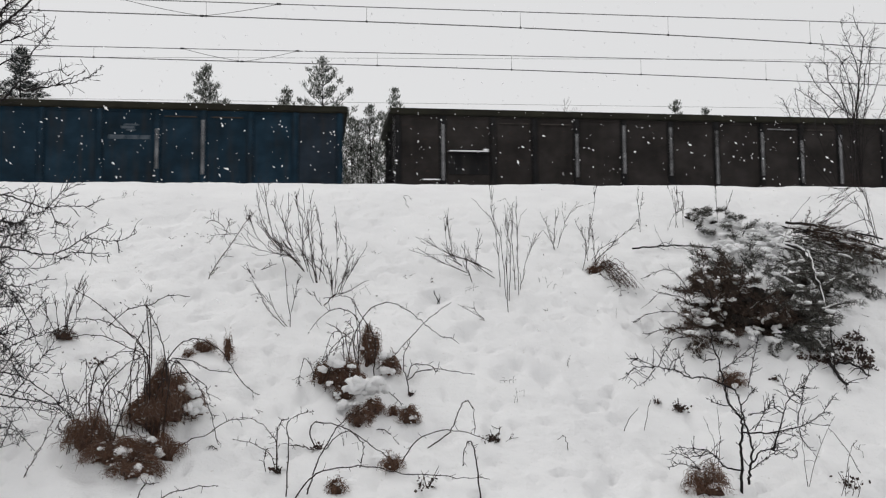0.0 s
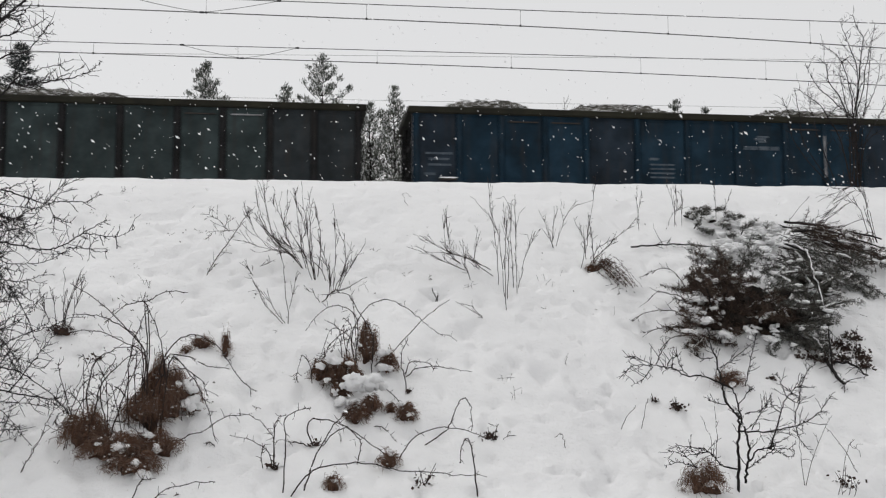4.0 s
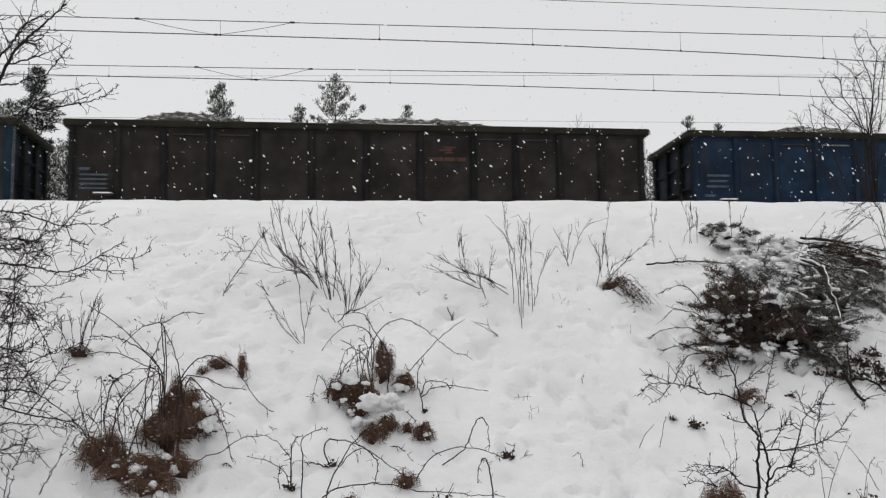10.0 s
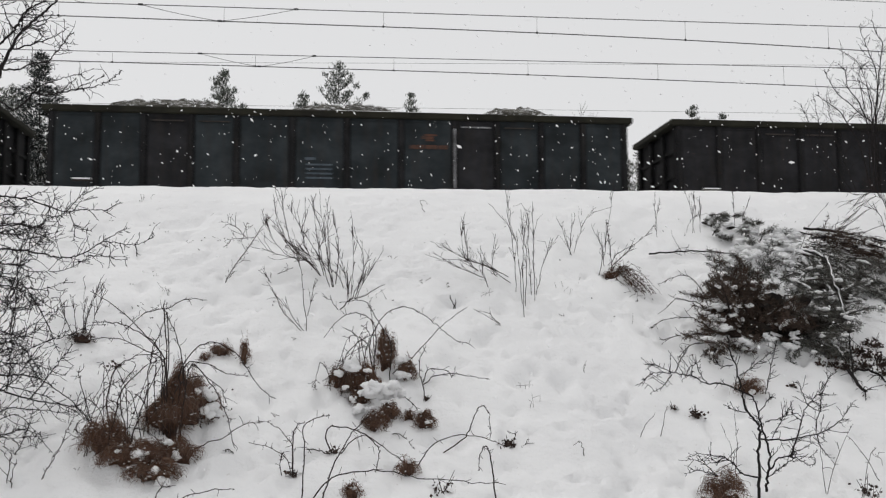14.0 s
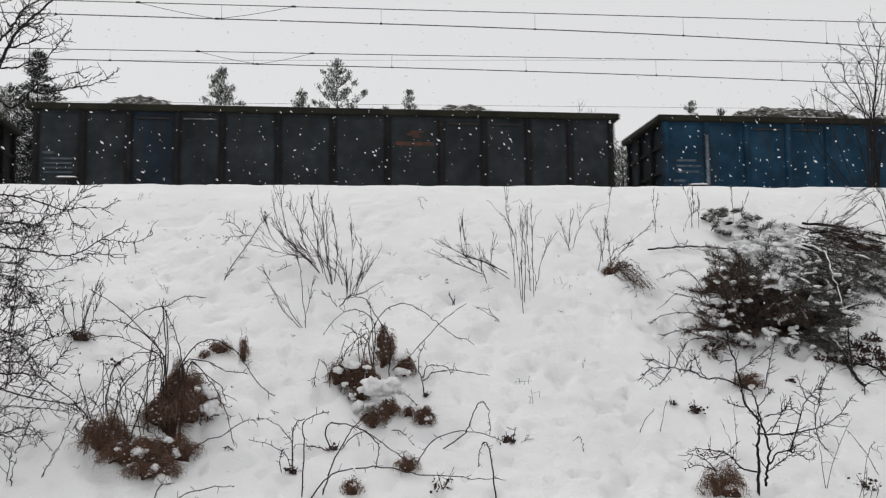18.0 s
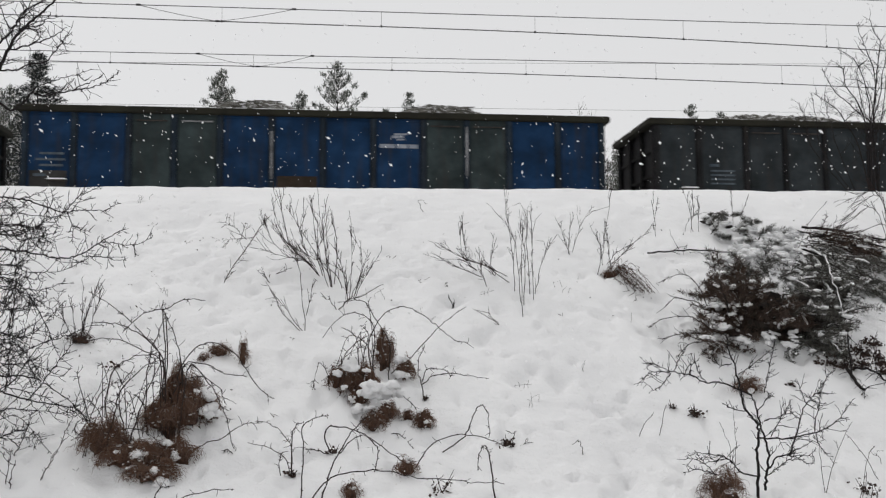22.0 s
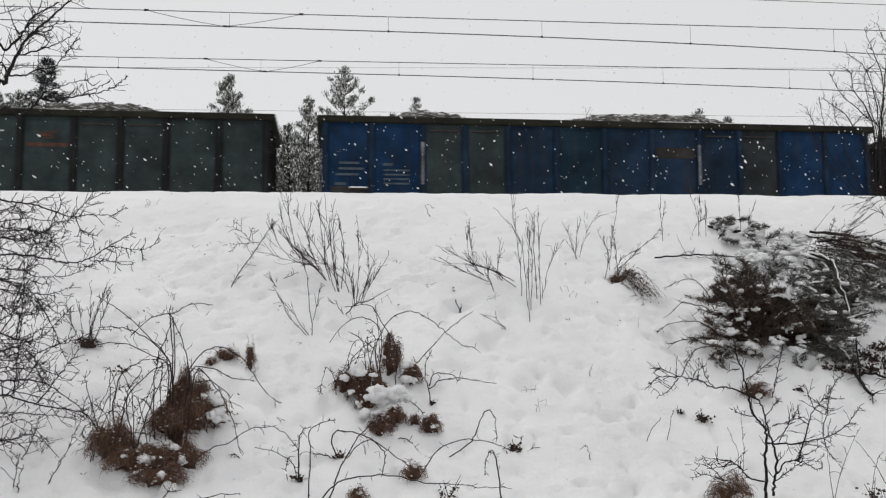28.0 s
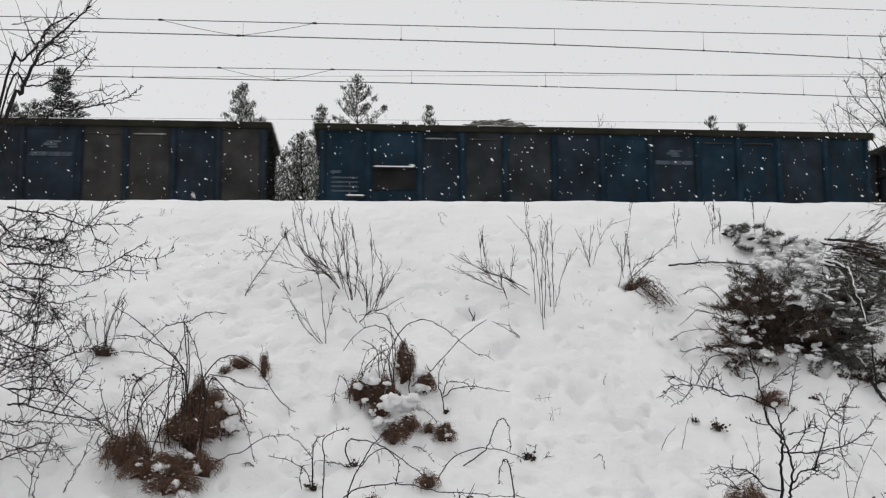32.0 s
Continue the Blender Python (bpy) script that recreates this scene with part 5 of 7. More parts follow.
# shrubs on the upper bank
grown("bare_shrub", 0.03, 11.61, "leafless multi-stemmed shrub fanning from the snow", "shrub", [
    [(-0.14, 0.43, 0.23), (-0.28, 0.36, 0.33), (-0.48, 0.26, 0.49), (-0.57, 0.18, 0.68), (-0.64, 0.09, 0.87), (-0.67, 0.00, 1.09)], [(-0.18, 0.50, 0.28), (-0.38, 0.30, 0.43), (-0.54, 0.12, 0.57), (-0.60, 0.00, 0.69)], [(0.03, -0.00, -0.00), (-0.00, -0.00, 0.13), (-0.17, -0.00, 0.40), (-0.37, -0.00, 0.73), (-0.47, 0.00, 0.89)], [(-0.00, -0.00, -0.00), (-0.07, -0.00, 0.20), (-0.17, -0.00, 0.66), (-0.20, 0.00, 1.03)],
    [(0.03, -0.00, -0.00), (-0.07, -0.00, 0.53), (-0.12, 0.00, 0.86)], [(0.04, -0.00, -0.00), (-0.01, -0.00, 0.40), (-0.04, 0.00, 0.97)], [(0.06, 0.14, 0.08), (0.09, 0.07, 0.47), (0.02, 0.00, 0.87)]] + [[(-0.14, 0.50, 0.28), (-0.24, 0.43, 0.34), (-0.57, 0.21, 0.38), (-0.86, 0.00, 0.46)], [(0.16, -0.00, -0.00), (0.09, -0.00, 0.13), (-0.17, -0.00, 0.33), (-0.37, 0.00, 0.43)],
    [(-0.10, 0.28, 0.15), (-0.27, 0.17, 0.41), (-0.34, 0.08, 0.67), (-0.27, 0.00, 0.86)], [(-0.18, 0.50, 0.28), (-0.44, 0.31, 0.49), (-0.54, 0.13, 0.81), (-0.57, 0.00, 1.03)], [(-0.07, 0.28, 0.15), (-0.14, 0.18, 0.41), (-0.09, 0.10, 0.61), (-0.18, 0.00, 0.83)], [(-0.10, 0.28, 0.15), (-0.27, 0.22, 0.32), (-0.44, 0.17, 0.34), (-0.63, 0.09, 0.50), (-0.76, 0.00, 0.76)]], TWIG, 0.0062, 0.002, 8, 0.22, 13, 1, 0.6)
grown("bare_shrub", 0.26, 11.21, "leafless shrub with upright twigs in the snow", "shrub", [
    [(0.00, -0.00, -0.00), (0.02, -0.00, 0.32), (0.02, 0.00, 0.84)], [(-0.02, -0.00, -0.00), (-0.08, -0.00, 0.32), (-0.40, 0.00, 0.48)], [(0.04, 0.06, 0.03), (0.12, 0.04, 0.26), (0.21, 0.00, 0.58)], [(0.02, 0.13, 0.07), (0.15, 0.07, 0.39), (0.05, 0.00, 0.77)], [(-0.04, -0.00, -0.00), (-0.06, -0.00, 0.25), (-0.14, 0.00, 0.51)], [(0.05, 0.06, 0.03), (0.18, 0.03, 0.26), (0.31, 0.00, 0.48)]], TWIG, 0.005, 0.002, 6, 0.18, 14, 1, 0.5)
grown("bare_shrub", -0.22, 10.49, "thin leafless stems leaning over the snow", "shrub", [[(0.00, 0.00, 0.00), (-0.05, 0.00, 0.54), (-0.11, 0.00, 0.80)], [(0.00, 0.00, 0.00), (-0.19, 0.00, 0.21), (-0.37, 0.00, 0.44)], [(0.00, 0.35, 0.19), (0.10, 0.00, 0.54)], [(-0.02, 0.00, 0.00), (-0.22, 0.00, 0.18), (-0.31, 0.00, 0.36)]], PALE, 0.005, 0.002, 4, 0.16, 15, 1, 0.4)
grown("bare_shrub", 2.16, 11.54, "sprawling leafless shrub lying on the snow", "shrub", [
    [(0.03, -0.00, 0.00), (-0.31, -0.00, 0.20), (-0.58, -0.00, 0.30), (-0.88, 0.00, 0.43)], [(0.03, 0.14, 0.08), (-0.36, 0.08, 0.24), (-0.84, 0.00, 0.28)], [(-0.32, 0.36, 0.20), (-0.51, 0.24, 0.32), (-0.61, 0.00, 0.70)], [(-0.32, 0.36, 0.20), (-0.47, 0.24, 0.31), (-0.56, 0.00, 0.64)], [(-0.08, 0.14, 0.08), (-0.22, 0.09, 0.17), (-0.20, 0.00, 0.44)], [(-0.27, 0.21, 0.12), (-0.56, 0.10, 0.17), (-0.81, 0.00, 0.26)],
    [(-0.28, -0.07, -0.04), (-0.34, -0.03, 0.16), (-0.36, 0.00, 0.33)]], TWIG, 0.006, 0.002, 8, 0.16, 16, 1, 0.4)
grown("bare_shrub", 2.22, 11.01, "slender upright leafless saplings in the snow", "shrub", [
    [(-0.03, 0.39, 0.22), (-0.08, 0.23, 0.70), (-0.17, 0.09, 1.07), (-0.20, 0.00, 1.32)], [(-0.04, -0.15, -0.08), (-0.03, -0.06, 0.60), (0.05, 0.00, 1.13)], [(0.15, 0.17, 0.09), (0.13, 0.08, 0.69), (0.10, 0.00, 1.26)], [(0.15, 0.37, 0.20), (0.09, 0.16, 0.69), (0.05, 0.00, 1.07)], [(0.01, 0.19, 0.11), (-0.06, 0.08, 0.68), (-0.15, 0.03, 0.94), (-0.26, 0.00, 1.06)], [(0.04, 0.19, 0.11), (0.04, 0.08, 0.62), (-0.04, 0.00, 1.00)],
    [(0.20, 0.33, 0.18), (0.23, 0.15, 0.50), (0.30, 0.00, 0.74)]], TWIG, 0.005, 0.0022, 7, 0.16, 17, 1, 0.7)
grown("bare_shrub", 1.44, 11.19, "short dark broken twig in the snow", "twig", [[(-0.00, 0.00, 0.00), (-0.02, 0.00, 0.07), (-0.05, 0.00, 0.17)], [(0.00, 0.00, 0.00), (0.00, 0.00, 0.09)]], BARK, 0.011, 0.004, 2, 0.06, 18)
grown("bare_shrub", 1.92, 10.61, "thin twigs lying on the snow", "twig", [[(-0.00, 0.00, 0.00), (-0.16, 0.00, 0.09), (-0.35, 0.00, 0.20)], [(-0.03, 0.04, 0.02), (-0.17, 0.02, 0.14), (-0.28, 0.00, 0.17)]], PALE, 0.005, 0.002, 2, 0.08, 19)
SLANT = plant("bare_shrub", -1.19, 11.6, "slanting dead weed stem with small withered leaves", "weed")
bough_of(SLANT, PALE, [(-0, 0.05, 0.01), (0.1, 0.05, 0.18), (0.26, 0.05, 0.41), (0.43, 0.05, 0.69), (0.51, 0.05, 0.78)], 0.006, 0.003, 26, 0.07, 480)
bough_of(SLANT, PALE, [(0.33, 0.07, 0.55), (0.16, 0.05, 0.53), (0.01, 0.04, 0.51)], 0.004, 0.002, 20, 0.08, 481)
bough_of(SLANT, PALE, [(0.26, 0.06, 0.52), (0.11, 0.06, 0.67), (0.01, 0.05, 0.73)], 0.004, 0.002, 20, 0.08, 482)
bough_of(SLANT, PALE, [(0.2, 0.04, 0.52), (0.23, 0.05, 0.67), (0.25, 0.06, 0.72)], 0.004, 0.002, 20, 0.08, 483)
bough_of(SLANT, PALE, [(0.01, 0.04, 0.03), (0.08, 0.05, 0.1), (0.11, 0.06, 0.15)], 0.004, 0.002, 20, 0.08, 484)
grown("bare_shrub", -0.61, 11.61, "small dark twigs poking through the snow", "twig", [[(0.00, -0.00, -0.00), (-0.11, -0.00, 0.10), (-0.18, 0.00, 0.14)], [(0.00, 0.28, 0.15), (0.15, 0.00, 0.16)]], TWIG, 0.006, 0.003, 4, 0.1, 21)
grown("bare_shrub", 1.36, 13.68, "bent dry stem near the bank's crest", "weed", [[(0.00, -0.00, -0.00), (-0.08, -0.00, 0.12), (-0.05, -0.00, 0.18), (0.04, 0.00, 0.12)]], PALE, 0.004, 0.002, 1, 0.05, 22)
grown("bare_shrub", 3.11, 12.36, "thin leafless twigs on the upper bank", "shrub", [[(-0.00, 0.00, 0.00), (-0.09, 0.00, 0.22), (-0.13, 0.00, 0.40)], [(0.03, 0.04, 0.02), (0.14, 0.02, 0.37), (0.29, 0.00, 0.56)], [(-0.02, 0.00, 0.00), (-0.00, 0.00, 0.29), (0.06, 0.00, 0.52)]], PALE, 0.004, 0.002, 5, 0.16, 23, 1, 0.6)
grown("bare_shrub", 3.43, 11.87, "dark upright weed stalks on the upper bank", "shrub", [
    [(-0.13, -0.07, -0.04), (-0.05, -0.05, 0.29), (0.03, -0.02, 0.72), (0.09, 0.00, 1.04)], [(0.07, 0.00, 0.00), (0.04, 0.00, 0.37), (0.01, 0.00, 0.65)], [(0.05, 0.18, 0.10), (0.18, 0.12, 0.31), (0.42, 0.05, 0.45), (0.55, 0.00, 0.58)], [(0.02, 0.18, 0.10), (-0.04, 0.07, 0.37), (-0.14, 0.00, 0.54)], [(0.09, 0.18, 0.10), (0.21, 0.10, 0.24), (0.33, 0.00, 0.40)]], TWIG, 0.005, 0.002, 10, 0.12, 24, 1, 0.5)
tussock("brown dry grass hanging down the bank", [(3.46, 11.81, 0.09, 0.1, 0.14, 140)], [], 28)
rnd = random.Random(29)
HANGING = plant("dry_grass", 3.5, 11.82, "brown dry grass swept down the slope below a weed", "dead grass")
for k in range(26):
    a, u = rnd.uniform(-0.12, 0.14), rnd.uniform(0.5, 1.15)
    bough_of(HANGING, THATCH, [(a, 0.02, -0.05), (a + 0.07, -0.08, 0.08 + rnd.gauss(0, 0.03)), (a + 0.16 * u, -0.28 * u, -0.06 + rnd.gauss(0, 0.03)), (a + 0.24 * u + rnd.gauss(0, 0.03), -0.52 * u, -0.25 * u)], 0.0028, 0.0014, 6, 0.05, 800 + k, "blade")
grown("dry_grass", 3.54, 11.93, "brown dry grass stems bent down the slope", "dead grass", [[(0.00, 0.00, 0.00), (0.09, -0.21, -0.03), (0.11, -0.49, -0.22), (0.04, -0.76, -0.42)], [(0.00, 0.00, 0.00), (0.05, -0.23, -0.10), (0.02, -0.53, -0.29)], [(-0.01, -0.03, -0.02), (0.04, -0.14, -0.04), (0.11, -0.36, -0.14), (0.08, -0.60, -0.33)]], PALE, 0.004, 0.002, 8, 0.08, 25, 0, -0.3)
grown("bare_shrub", 4.45, 12.95, "single dry stalk near the crest", "weed", [[(-0.00, 0.00, 0.00), (-0.01, 0.00, 0.36), (-0.01, 0.00, 0.59)], [(0.07, 0.29, 0.16), (0.05, 0.00, 0.52)]], PALE, 0.004, 0.002, 5, 0.08, 26, 1, 0.6)
grown("bare_shrub", 5.03, 13.07, "thin leafless stems near the crest", "shrub", [[(-0.04, -0.00, -0.00), (0.01, -0.00, 0.31), (-0.00, 0.00, 0.55)], [(0.08, -0.00, -0.00), (0.09, 0.00, 0.51)], [(-0.09, 0.09, 0.05), (-0.01, 0.06, 0.20), (0.18, 0.03, 0.28), (0.41, 0.00, 0.26)], [(0.01, -0.00, -0.00), (-0.06, -0.00, 0.39), (-0.11, 0.00, 0.55)]], PALE, 0.004, 0.002, 5, 0.14, 27, 1, 0.6)
grown("bare_shrub", 5.67, 13.22, "thin leafless stems above the brush pile", "shrub", [[(-0.00, 0.00, 0.00), (-0.00, 0.00, 0.34), (-0.00, 0.00, 0.51)], [(0.08, 0.00, 0.00), (0.17, 0.00, 0.26), (0.24, 0.00, 0.42)]], TWIG, 0.004, 0.002, 5, 0.12, 28, 1, 0.6)
grown("bare_shrub", 6.22, 12.52, "long thin bent stem on the upper bank", "weed", [[(0.04, -0.00, -0.00), (0.21, -0.00, 0.32), (0.47, 0.00, 0.59)], [(0.30, 0.03, 0.02), (0.24, 0.01, 0.21), (0.33, 0.00, 0.30)]], PALE, 0.005, 0.002, 2, 0.08, 29)
grown("bare_shrub", 3.31, 10.82, "thin dry stem in the snow", "weed", [[(-0.02, -0.54, -0.30), (0.04, -0.22, -0.07), (0.10, 0.00, 0.09)]], PALE, 0.003, 0.0015, 1, 0.05, 30)

# tussock and canes on the middle bank
tussock("dark brown dead grass tussock under a snow cap", [(0.32, 9.52, 0.17, 0.12, 0.30, 1000), (0.11, 9.58, 0.09, 0.07, 0.21, 360), (0.31, 9.36, 0.09, 0.07, 0.15, 240)],
        [(0.20, 9.38, 0.33, 0.06), (0.28, 9.34, 0.36, 0.055), (0.11, 9.45, 0.24, 0.05), (0.38, 9.36, 0.30, 0.03), (0.17, 9.36, 0.14, 0.03), (0.33, 9.24, 0.17, 0.045), (0.29, 9.20, 0.10, 0.05), (0.38, 9.27, 0.20, 0.035), (0.25, 9.28, 0.08, 0.035), (0.36, 9.18, 0.06, 0.03)], 41)
tussock("tall pointed brown dead grass mop", [(0.57, 9.80, 0.085, 0.075, 0.40, 650)], [(0.49, 9.73, 0.22, 0.04)], 43)
tussock("round dark brown dead grass tussock beside a snow lump", [(0.77, 9.68, 0.08, 0.07, 0.24, 380)], [(0.68, 9.66, 0.18, 0.06), (0.69, 9.62, 0.08, 0.06), (0.76, 9.62, 0.25, 0.035)], 44)
tussock("dark brown dead grass under a rounded snow mound", [(0.45, 9.06, 0.12, 0.08, 0.18, 460), (0.57, 9.10, 0.09, 0.07, 0.17, 300)], [(0.47, 9.18, 0.20, 0.10), (0.55, 9.18, 0.22, 0.10), (0.62, 9.22, 0.16, 0.08), (0.41, 9.10, 0.18, 0.04)], 46)
tussock("brown dead grass tuft beside a bramble", [(0.88, 9.0, 0.085, 0.06, 0.18, 320), (0.75, 9.1, 0.05, 0.04, 0.10, 90)], [(0.84, 8.98, 0.17, 0.028), (0.92, 8.94, 0.09, 0.028)], 47)
grown("bramble", 0.44, 9.65, "leafless bramble with long arching canes over the snow", "bramble", [
    [(0.17, 0.11, 0.06), (0.34, 0.09, 0.17), (0.55, 0.05, 0.39), (0.72, 0.03, 0.56), (0.93, 0.00, 0.71)], [(-0.00, -0.00, -0.00), (-0.03, -0.00, 0.28), (-0.00, -0.00, 0.44), (0.10, -0.00, 0.61), (0.21, -0.00, 0.69), (0.35, -0.00, 0.70), (0.52, -0.00, 0.61), (0.66, -0.00, 0.50), (0.80, -0.00, 0.39), (0.95, 0.00, 0.34)], [(-0.00, -0.00, -0.00), (0.02, -0.00, 0.28), (0.02, -0.00, 0.50), (-0.06, -0.00, 0.61), (-0.20, -0.00, 0.65), (-0.33, -0.00, 0.58), (-0.47, 0.00, 0.41)]] + [
    [(0.16, -0.01, -0.00), (0.17, -0.00, 0.17), (0.16, -0.00, 0.39), (0.02, -0.00, 0.61), (-0.06, -0.00, 0.75), (-0.17, -0.00, 0.77), (-0.33, 0.00, 0.75)], [(-0.00, -0.00, -0.00), (0.01, -0.00, 0.34), (-0.01, -0.00, 0.61), (-0.03, 0.00, 0.77)], [(-0.11, -0.00, -0.00), (-0.13, -0.00, 0.28), (-0.17, -0.00, 0.44), (-0.27, 0.00, 0.50)], [(-0.06, -0.00, -0.00), (-0.07, -0.00, 0.28), (-0.03, -0.00, 0.44), (-0.11, 0.00, 0.53)], [(-0.33, 0.00, -0.00), (-0.26, 0.00, 0.23), (-0.11, 0.00, 0.39), (0.02, 0.00, 0.44)]], TWIG, 0.0065, 0.003, 11, 0.07, 51, 0, 0.1, stem="cane")
grown("bare_shrub", 0.12, 10.99, "crossed leafless twigs lying on the snow", "twig", [[(0.00, 0.00, 0.00), (0.12, 0.00, 0.10), (0.31, 0.00, 0.17), (0.51, 0.00, 0.28)], [(0.00, 0.00, 0.00), (-0.06, 0.00, 0.08), (-0.17, 0.00, 0.15)]], TWIG, 0.007, 0.003, 3, 0.1, 52)
grown("bramble", 0.94, 9.45, "thorny leafless cane rising from the snow", "bramble", [[(0.00, 0.00, 0.00), (-0.04, 0.00, 0.15), (-0.07, 0.00, 0.25), (-0.05, 0.00, 0.39), (-0.00, 0.00, 0.49)], [(-0.03, 0.23, 0.12), (0.10, 0.18, 0.20), (0.26, 0.12, 0.22), (0.42, 0.07, 0.20), (0.62, 0.00, 0.17)], [(-0.01, 0.26, 0.14), (0.04, 0.16, 0.28), (0.20, 0.05, 0.25), (0.24, 0.00, 0.20)]], TWIG, 0.007, 0.003, 9, 0.07, 53, 0, 0.1, stem="cane")
litter(0.94, 9.44, "dark withered knot at a cane's foot", 54, 0.03, 18)
grown("bramble", 0.60, 9.68, "dark cane slanting down the bank", "bramble", [[(0.00, 0.00, 0.00), (0.15, -0.29, -0.16), (0.27, -0.54, -0.30)], [(-0.18, -0.33, -0.18), (-0.06, -0.20, -0.11), (0.04, -0.06, -0.04)]], TWIG, 0.006, 0.004, 7, 0.07, 55, 0, 0.1, stem="cane")
grown("bramble", 0.56, 8.97, "thin cane bent over the snow", "bramble", [[(0.00, -0.00, -0.00), (0.09, -0.10, -0.02), (0.18, -0.24, -0.11), (0.28, -0.41, -0.23)]], TWIG, 0.005, 0.003, 6, 0.06, 56, 0, 0.1, stem="cane")
for k, line in enumerate(([(-0.00, 0.00, 0.00), (0.08, 0.00, 0.23), (0.17, 0.00, 0.40), (0.26, 0.00, 0.53), (0.37, -0.00, 0.64)],)):
    grown("bramble", -0.03, 7.97, "thick leafless bramble cane leaning from the snow", "bramble", [line], TWIG, 0.0085, 0.004, 11, 0.06, 60, 0, 0.1, stem="cane")
grown("bramble", -0.19, 7.96, "upright bramble canes bent at the tip", "bramble", [[(0.00, 0.00, 0.00), (0.02, 0.00, 0.37), (0.01, 0.00, 0.56), (0.13, 0.00, 0.63), (0.21, 0.00, 0.64)], [(0.05, 0.00, 0.00), (0.18, 0.00, 0.12), (0.29, 0.00, 0.18), (0.51, 0.00, 0.21), (0.73, 0.00, 0.19), (0.91, 0.00, 0.15), (1.14, 0.00, 0.13), (1.41, 0.00, 0.10), (1.56, 0.00, 0.10)], [(-0.08, 0.36, 0.16), (-0.07, 0.15, 0.44), (-0.05, 0.06, 0.56), (0.02, 0.00, 0.59)]], TWIG, 0.007, 0.003, 10, 0.06, 61, 0, 0.1, stem="cane")
grown("bramble", 0.06, 8.63, "bramble cane arched like a hoop over the snow", "bramble", [[(-0.01, 0.00, 0.00), (-0.06, -0.03, 0.12), (-0.04, -0.06, 0.22), (0.07, -0.10, 0.22), (0.23, -0.15, 0.18), (0.35, -0.20, 0.08), (0.38, -0.22, 0.02), (0.36, -0.25, -0.07), (0.34, -0.28, -0.15)], [(0.04, -0.02, -0.01), (0.23, -0.07, 0.15), (0.38, -0.11, 0.08), (0.52, -0.15, -0.02), (0.62, -0.18, -0.09)], [(-0.00, 0.00, 0.00), (-0.10, 0.00, 0.01), (-0.23, 0.00, 0.03)]], TWIG, 0.007, 0.004, 10, 0.05, 62, 0, 0.1, stem="cane")
litter(0.08, 8.62, "dark leaves where a cane roots in the snow", 63, 0.05, 22)
grown("bramble", 0.74, 8.40, "bramble cane sweeping low over the snow", "bramble", [[(-0.00, -0.00, -0.00), (0.09, -0.00, 0.13), (0.24, -0.00, 0.24), (0.41, -0.00, 0.27), (0.60, -0.00, 0.24), (0.78, 0.00, 0.16)], [(0.24, 0.27, 0.14), (0.46, 0.20, 0.23), (0.50, 0.15, 0.35), (0.55, 0.11, 0.48), (0.60, 0.09, 0.50), (0.64, 0.07, 0.43), (0.64, 0.00, 0.23)]], TWIG, 0.0065, 0.0035, 10, 0.05, 64, 0, 0.1, stem="cane")
grown("bramble", 1.34, 7.88, "bramble cane hooked over at its tip", "bramble", [[(0.00, 0.00, 0.00), (-0.03, 0.00, 0.25), (-0.06, 0.00, 0.40), (-0.09, 0.00, 0.44), (-0.13, 0.00, 0.38), (-0.14, 0.00, 0.25)]], TWIG, 0.0085, 0.003, 11, 0.05, 65, 0, 0.1, stem="cane")
grown("bramble", -0.28, 8.33, "thin bramble canes rooted in a leaf knot", "bramble", [[(-0.00, -0.00, -0.00), (0.00, -0.00, 0.22), (-0.06, -0.00, 0.33), (-0.17, -0.00, 0.42), (-0.29, 0.00, 0.45)], [(-0.00, -0.00, -0.00), (-0.03, -0.00, 0.12), (-0.17, -0.00, 0.22), (-0.35, 0.00, 0.27)], [(-0.08, -0.02, -0.01), (-0.09, -0.01, 0.10), (-0.07, 0.00, 0.19)]], TWIG, 0.005, 0.0025, 7, 0.06, 66, 0, 0.1, stem="cane")
litter(-0.27, 8.33, "dark leaf knot at a bramble's root", 67, 0.05, 24)
tussock("small brown grass tuft with snow", [(0.67, 8.30, 0.09, 0.07, 0.15, 150)], [(0.68, 8.28, 0.13, 0.03)], 68)
tussock("small brown grass tuft with snow", [(0.20, 7.95, 0.07, 0.06, 0.16, 130)], [(0.22, 7.94, 0.1, 0.02)], 69)
litter(1.59, 8.71, "dark withered tuft on the snow", 70, 0.06, 40)
grown("bare_shrub", 1.61, 8.68, "dry stems lying by a withered tuft", "twig", [[(0.00, 0.00, 0.00), (0.10, 0.01, 0.00), (0.21, 0.03, 0.02)], [(0.00, 0.00, 0.00), (0.03, 0.00, 0.09), (0.00, 0.00, 0.12)]], TWIG, 0.004, 0.002, 4, 0.06, 71)
litter(0.93, 8.02, "scattered dry leaves on the snow", 72, 0.10, 18)
grown("bare_shrub", 2.20, 8.54, "hooked dry grass stem in the snow", "weed", [[(0.02, -0.02, -0.01), (0.01, -0.01, 0.07), (-0.02, -0.01, 0.11), (-0.07, 0.00, 0.07)]], PALE, 0.004, 0.002, 0, 0.05, 73)
grown("bare_shrub", 2.80, 8.72, "two dry stems leaning on the snow", "weed", [[(-0.02, -0.00, -0.00), (0.04, -0.00, 0.11), (0.12, 0.00, 0.21)], [(0.16, -0.03, -0.02), (0.21, -0.01, 0.15), (0.25, 0.00, 0.28)]], PALE, 0.0035, 0.002, 1, 0.05, 74)
litter(3.28, 9.21, "small dark leaves on the snow", 75, 0.04, 14)
litter(3.46, 9.09, "dark withered leaf tuft on the snow", 76, 0.055, 44)

